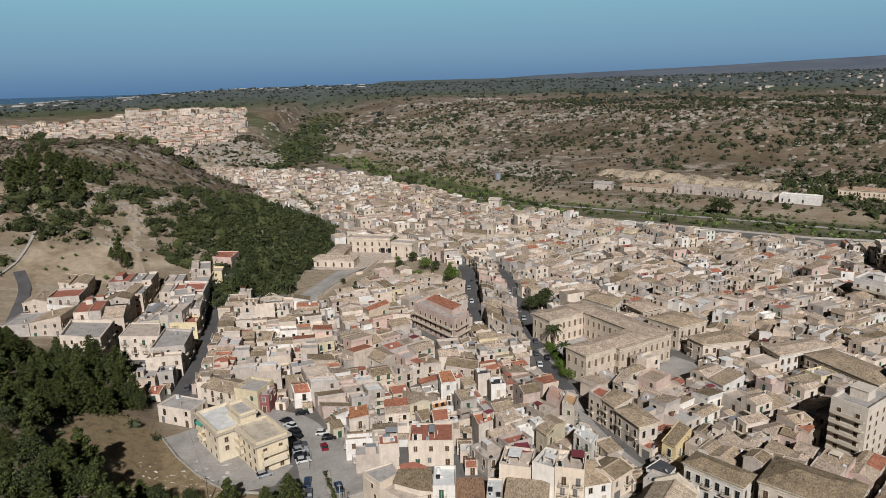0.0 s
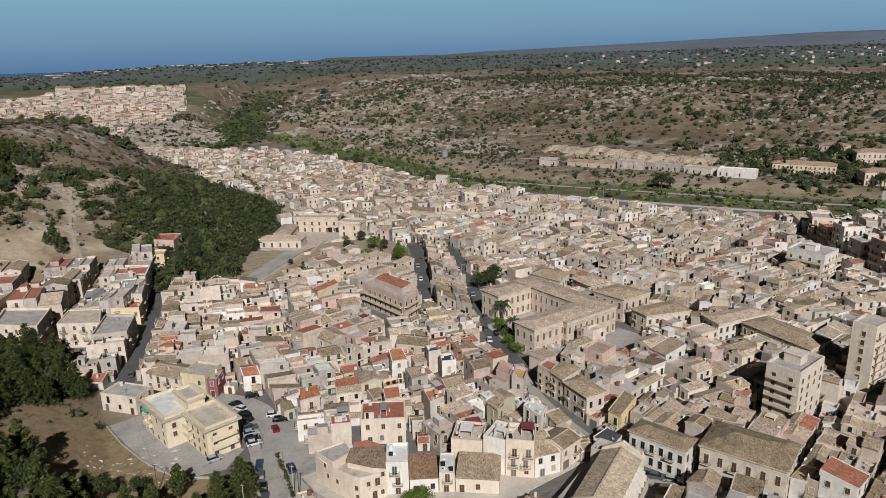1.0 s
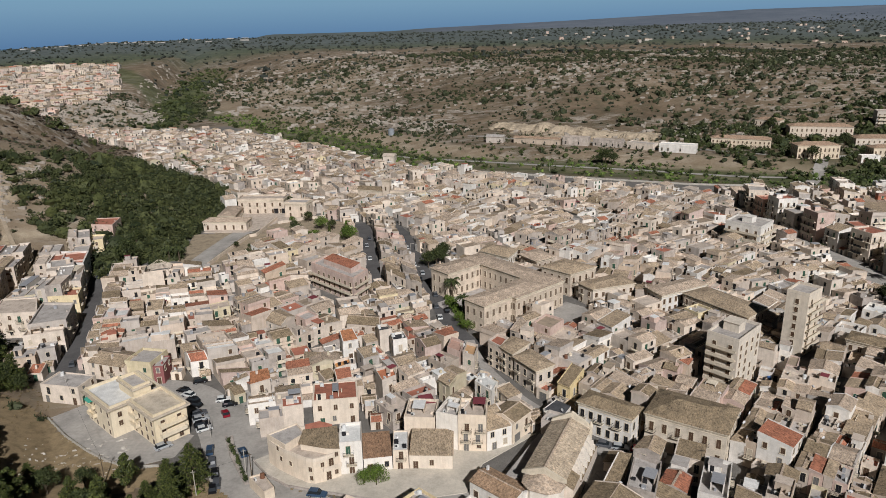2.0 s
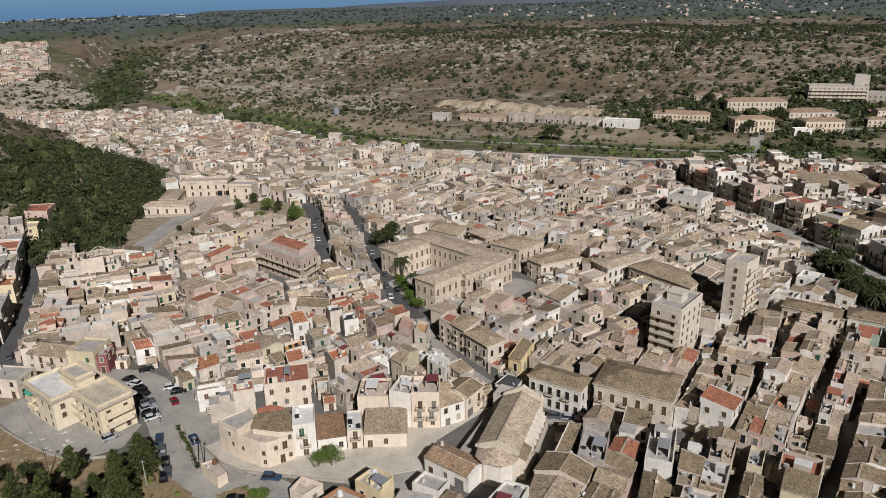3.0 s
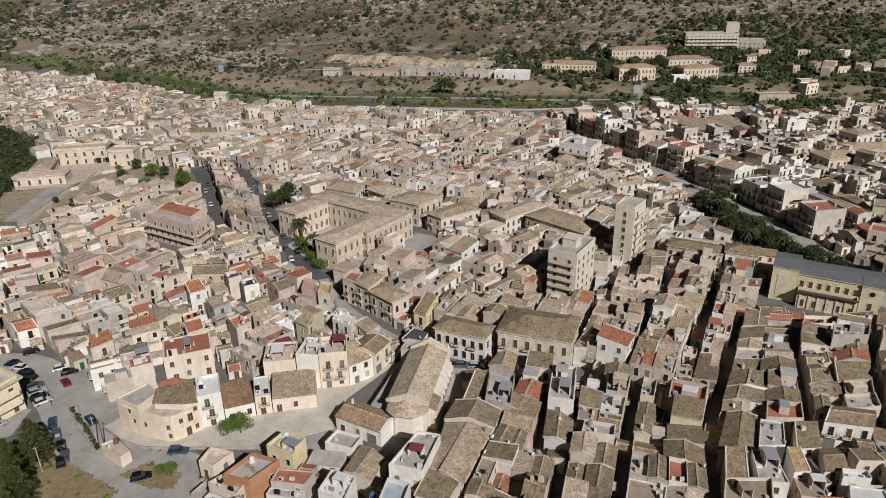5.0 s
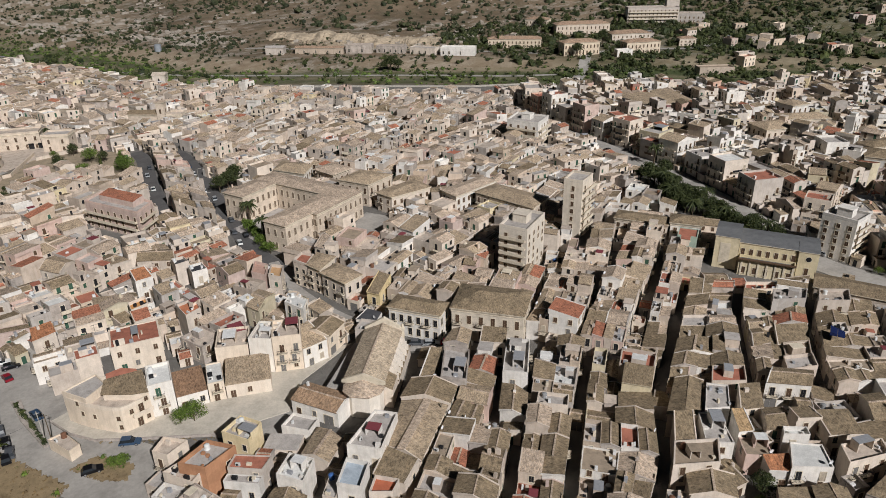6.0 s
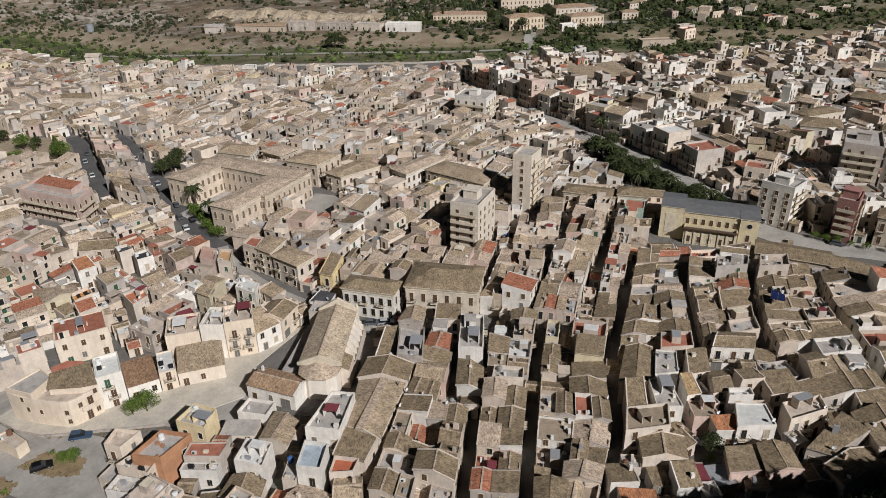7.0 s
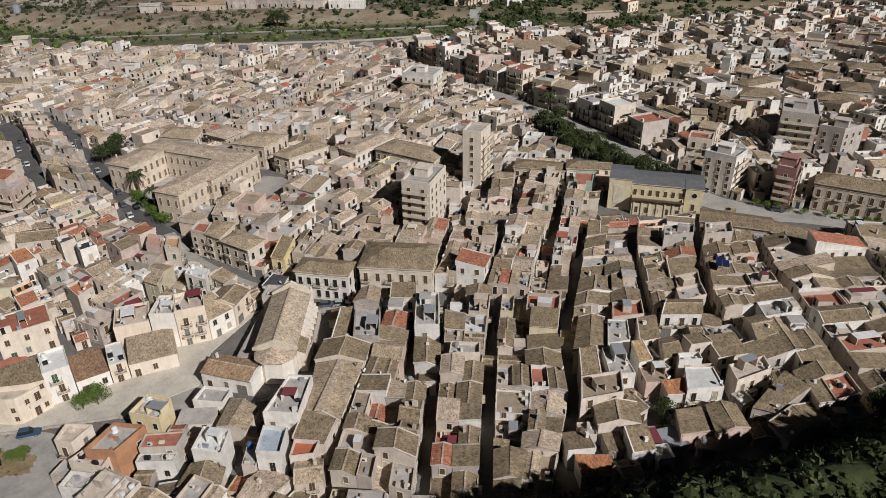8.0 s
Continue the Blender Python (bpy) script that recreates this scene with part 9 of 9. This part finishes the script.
# ================= cars, poles and small street things =================
def car_model(name, colour, label, long=4.2, tall=1.48):
    """A small car: pressed body, glasshouse and four wheels with rims."""
    root = tagged(new(name), label, "car", "parked cars")
    w = 0.86
    paintm = paint("car_" + name + label[:6].strip(), colour, 0.28, 0.2)
    sh = Shape()
    prof = ((-long / 2, 0.32), (-long / 2 + 0.05, 0.72), (-long / 2 + 0.35, 0.88), (long / 2 - 1.15, 0.94), (long / 2 - 0.2, 0.74), (long / 2, 0.55), (long / 2, 0.3))
    for a, b in zip(prof, prof[1:]):
        sh.poly([(a[0], -w, a[1]), (a[0], w, a[1]), (b[0], w, b[1]), (b[0], -w, b[1])])
    sh.poly([(p[0], -w, p[1]) for p in prof][::-1])
    sh.poly([(p[0], w, p[1]) for p in prof])
    sh.poly([(-long / 2, -w, 0.32), (long / 2, -w, 0.3), (long / 2, w, 0.3), (-long / 2, w, 0.32)])
    part("body", sh, [paintm], root)
    sh = Shape()
    lo = [(-long / 2 + 0.25, 0.86), (long / 2 - 1.2, 0.92)]
    hi = [(-long / 2 + 0.65, tall), (long / 2 - 1.95, tall)]
    k = w - 0.17
    quads = ([(lo[0][0], -w + 0.05, lo[0][1]), (lo[1][0], -w + 0.05, lo[1][1]), (hi[1][0], -k, hi[1][1]), (hi[0][0], -k, hi[0][1])], [(lo[1][0], w - 0.05, lo[1][1]), (lo[0][0], w - 0.05, lo[0][1]), (hi[0][0], k, hi[0][1]), (hi[1][0], k, hi[1][1])],
             [(lo[1][0], -w + 0.05, lo[1][1]), (lo[1][0], w - 0.05, lo[1][1]), (hi[1][0], k, hi[1][1]), (hi[1][0], -k, hi[1][1])], [(lo[0][0], w - 0.05, lo[0][1]), (lo[0][0], -w + 0.05, lo[0][1]), (hi[0][0], -k, hi[0][1]), (hi[0][0], k, hi[0][1])])
    for f in quads:
        sh.poly(f)
    part("glasshouse", sh, [M_GLASS], root)
    sh = Shape()
    sh.prism([(hi[0][0] - 0.04, -k - 0.03), (hi[1][0] + 0.04, -k - 0.03), (hi[1][0] + 0.04, k + 0.03), (hi[0][0] - 0.04, k + 0.03)], tall - 0.02, tall + 0.04, bottom=True)
    part("roof_panel", sh, [paintm], root)
    wheel = Shape()
    n = 12
    for s, m, r in ((0.0, 0, 0.32), (0.012, 1, 0.2)):
        c = [(math.cos(6.2832 * i / n) * r, math.sin(6.2832 * i / n) * r) for i in range(n)]
        for i in range(n):
            a, b = c[i], c[(i + 1) % n]
            wheel.poly([(a[0], -0.1 - s, a[1]), (b[0], -0.1 - s, b[1]), (b[0], 0.1 + s, b[1]), (a[0], 0.1 + s, a[1])], m)
        for y in (-0.1 - s, 0.1 + s):
            wheel.poly([(p[0], y, p[1]) for p in c], m)
    wm = wheel.mesh("wheel", [M_TYRE, M_RIM])
    for x in (-long / 2 + 0.8, long / 2 - 0.85):
        for y in (-w + 0.06, w - 0.06):
            part("wheel", wm, None, root, at=pose(x, y, 0.32))
    return root


M_GLASS = paint("car_glass", (0.02, 0.024, 0.028), 0.08)
M_TYRE, M_RIM = paint("tyre_rubber", (0.02, 0.02, 0.02), 0.8), paint("alloy_rim", (0.4, 0.4, 0.42), 0.35, 0.7)
CARS = {"black": car_model("hatchback", (0.012, 0.012, 0.014), "black hatchback parked at the kerb"), "white": car_model("hatchback", (0.7, 0.7, 0.68), "white hatchback parked at the kerb"),
        "red": car_model("hatchback", (0.28, 0.018, 0.03), "dark red hatchback parked at the kerb", 3.9), "silver": car_model("saloon_car", (0.4, 0.41, 0.42), "silver saloon car parked at the kerb", 4.4),
        "blue": car_model("estate_car", (0.04, 0.075, 0.13), "dark blue estate car on the road", 4.5, 1.6), "grey": car_model("saloon_car", (0.1, 0.105, 0.115), "dark grey saloon car parked at the kerb", 4.4)}
placed = set()


def park(colour, x, y, turn, z=0.0):
    m = pose(x, y, hz(x, y) + 0.24 if z == 0 else z, 0, 0, turn)
    if colour not in placed:
        placed.add(colour)
        CARS[colour].matrix_basis = m
    else:
        copy_thing(CARS[colour], m)


for c, x, y, a in (("black", -44.2, 195.0, 15), ("white", -35.8, 182.4, 5), ("black", -33.6, 179.4, 8), ("red", -34.2, 174.5, 110), ("black", -48.0, 190.0, 150), ("white", -46.2, 187.2, 150), ("black", -44.4, 183.8, 150), ("black", -43.2, 181, 150),
                   ("grey", -41.4, 176, 20), ("silver", -40.4, 173, 20), ("black", -39.6, 170.0, 20), ("white", -38.6, 167.6, 20), ("blue", -35.6, 157.3, 95), ("grey", -34.4, 152.2, 100), ("black", -33, 147.4, 100), ("grey", -32, 143.2, 95), ("blue", -27.4, 154.8, 110),
                   ("silver", -47.5, 161.2, 30), ("grey", -86.3, 214.9, 100), ("blue", -9.1, 135.0, -18), ("black", -16.7, 129.5, 0), ("black", -32.6, 141.6, 95),
                   ("white", 31.0, 287.2, 88), ("grey", 34.8, 250.2, 88), ("white", 33.2, 228, 88), ("black", 36.6, 233.6, 88), ("grey", 33.4, 238.3, 88), ("white", 34.4, 217.5, 80), ("black", 31.2, 268, 88), ("silver", 33.2, 276, 88), ("white", 35.2, 258, 88),
                   ("black", 31.4, 300, 90), ("white", 30.5, 312, 92), ("blue", 30.2, 324, 95), ("silver", 12.0, 320, 90), ("white", 12.4, 300, 90), ("grey", 14, 331, 90), ("red", 68.2, 137.6, -25), ("silver", 64.2, 139.4, -25), ("grey", 61, 141.2, -28), ("white", 72, 135.4, -35),
                   ("silver", 198, 128, 95), ("white", 205, 240, 88), ("black", 209.5, 250, 88), ("white", 216, 84, -58), ("grey", 203, 104, -60), ("white", 212, 215, 75), ("white", -110.5, 234, 10), ("grey", -103, 300, 95)):
    park(c, x, y, a)


def pole(x, y, tall, mat, label):
    sh = Shape()
    sh.tube(0, 0, -0.5, tall, 0.14, 0.08, 8)
    sh.box(-0.5, -0.05, tall - 0.6, 0.5, 0.05, tall - 0.5)
    ob = new("utility_pole", sh.mesh("utility_pole", [mat]))
    ob.location = (x, y, hz(x, y))
    tagged(ob, label, "pole")


pole(-25.5, 144.8, 8, M_CONC, "pale concrete utility pole by the road")
pole(-24, 143, 8, M_BARK, "dark wooden utility pole by the road")
pole(-58, 149, 8, M_BARK, "wooden utility pole in the dry grass")
pole(-80, 192.5, 7, M_CONC, "concrete utility pole beside a wall")
pole(-36, 140, 7, M_CONC, "leaning concrete pole among the pines")


def lamp(x, y, turn):
    sh = Shape()
    sh.tube(0, 0, -0.3, 6.5, 0.09, 0.05, 8)
    sh.box(0, -0.04, 6.4, 1.3, 0.04, 6.5)
    sh.box(1.0, -0.12, 6.34, 1.6, 0.12, 6.42)
    ob = new("street_lamp", sh.mesh("street_lamp", [M_CONC]))
    ob.matrix_basis = pose(x, y, hz(x, y), 0, 0, turn)
    tagged(ob, "grey steel street lamp by the kerb", "street lamp", "street lamps")


for x, y, a in ((29.6, 268, 0), (31, 300, 0), (203, 230, 0), (205, 262, 0), (188, 128, -40), (150, 472, -60), (205, 440, -60), (-36.5, 164, 180)):
    lamp(x, y, a)
# central strip of the car-park road: low wall with a dry hedge
sh = Shape()
for p, q in (((-31.2, 163), (-29, 152)), ((-29, 152), (-26.2, 145.5))):
    d = (Vector(q) - Vector(p)).normalized() * 0.4
    n = Vector((d.y, -d.x))
    sh.prism([tuple(Vector(p) - n), tuple(Vector(q) - n), tuple(Vector(q) + n), tuple(Vector(p) + n)], 0, 0.75)
tagged(new("dividing_wall", sh.mesh("dividing_wall", [WALLS[7]])), "low stone wall between two road levels", "wall")
# solar panels on a tiled roof
sh = Shape()
for i in range(3):
    for j in range(2):
        sh.prism([(i * 1.1, j * 1.7), (i * 1.1 + 1.02, j * 1.7), (i * 1.1 + 1.02, j * 1.7 + 1.6), (i * 1.1, j * 1.7 + 1.6)], 0.0, [0.06 + j * 0.5, 0.06 + j * 0.5, 0.56 + j * 0.5, 0.56 + j * 0.5], 0)
sp = new("solar_panels", sh.mesh("solar_panels", [paint("solar_blue", (0.012, 0.02, 0.07), 0.15)]))
sp.matrix_basis = pose(147, 84, 8.4, 0, 0, 35)
tagged(sp, "dark blue solar panels on a roof", "solar panel")


# slack overhead wires between the poles
def wire(p, q, sag):
    sh = Shape()
    pts = [Vector(p).lerp(Vector(q), i / 12) - Vector((0, 0, sag * (1 - (i / 6 - 1) ** 2))) for i in range(13)]
    for a, b in zip(pts, pts[1:]):
        limb(sh, a, b, 0.022, 0.022, 3)
    tagged(new("overhead_wire", sh.mesh("overhead_wire", [M_IRON])), "thin dark overhead wire between poles", "wire")


def top(x, y, tall):
    return (x, y, hz(x, y) + tall - 0.55)


wire(top(-58, 149, 8), top(-36, 140, 7), 0.9)
wire(top(-58, 149, 8), top(-80, 192.5, 7), 1.4)
wire(top(-36, 140, 7), top(-24, 143, 8), 0.4)
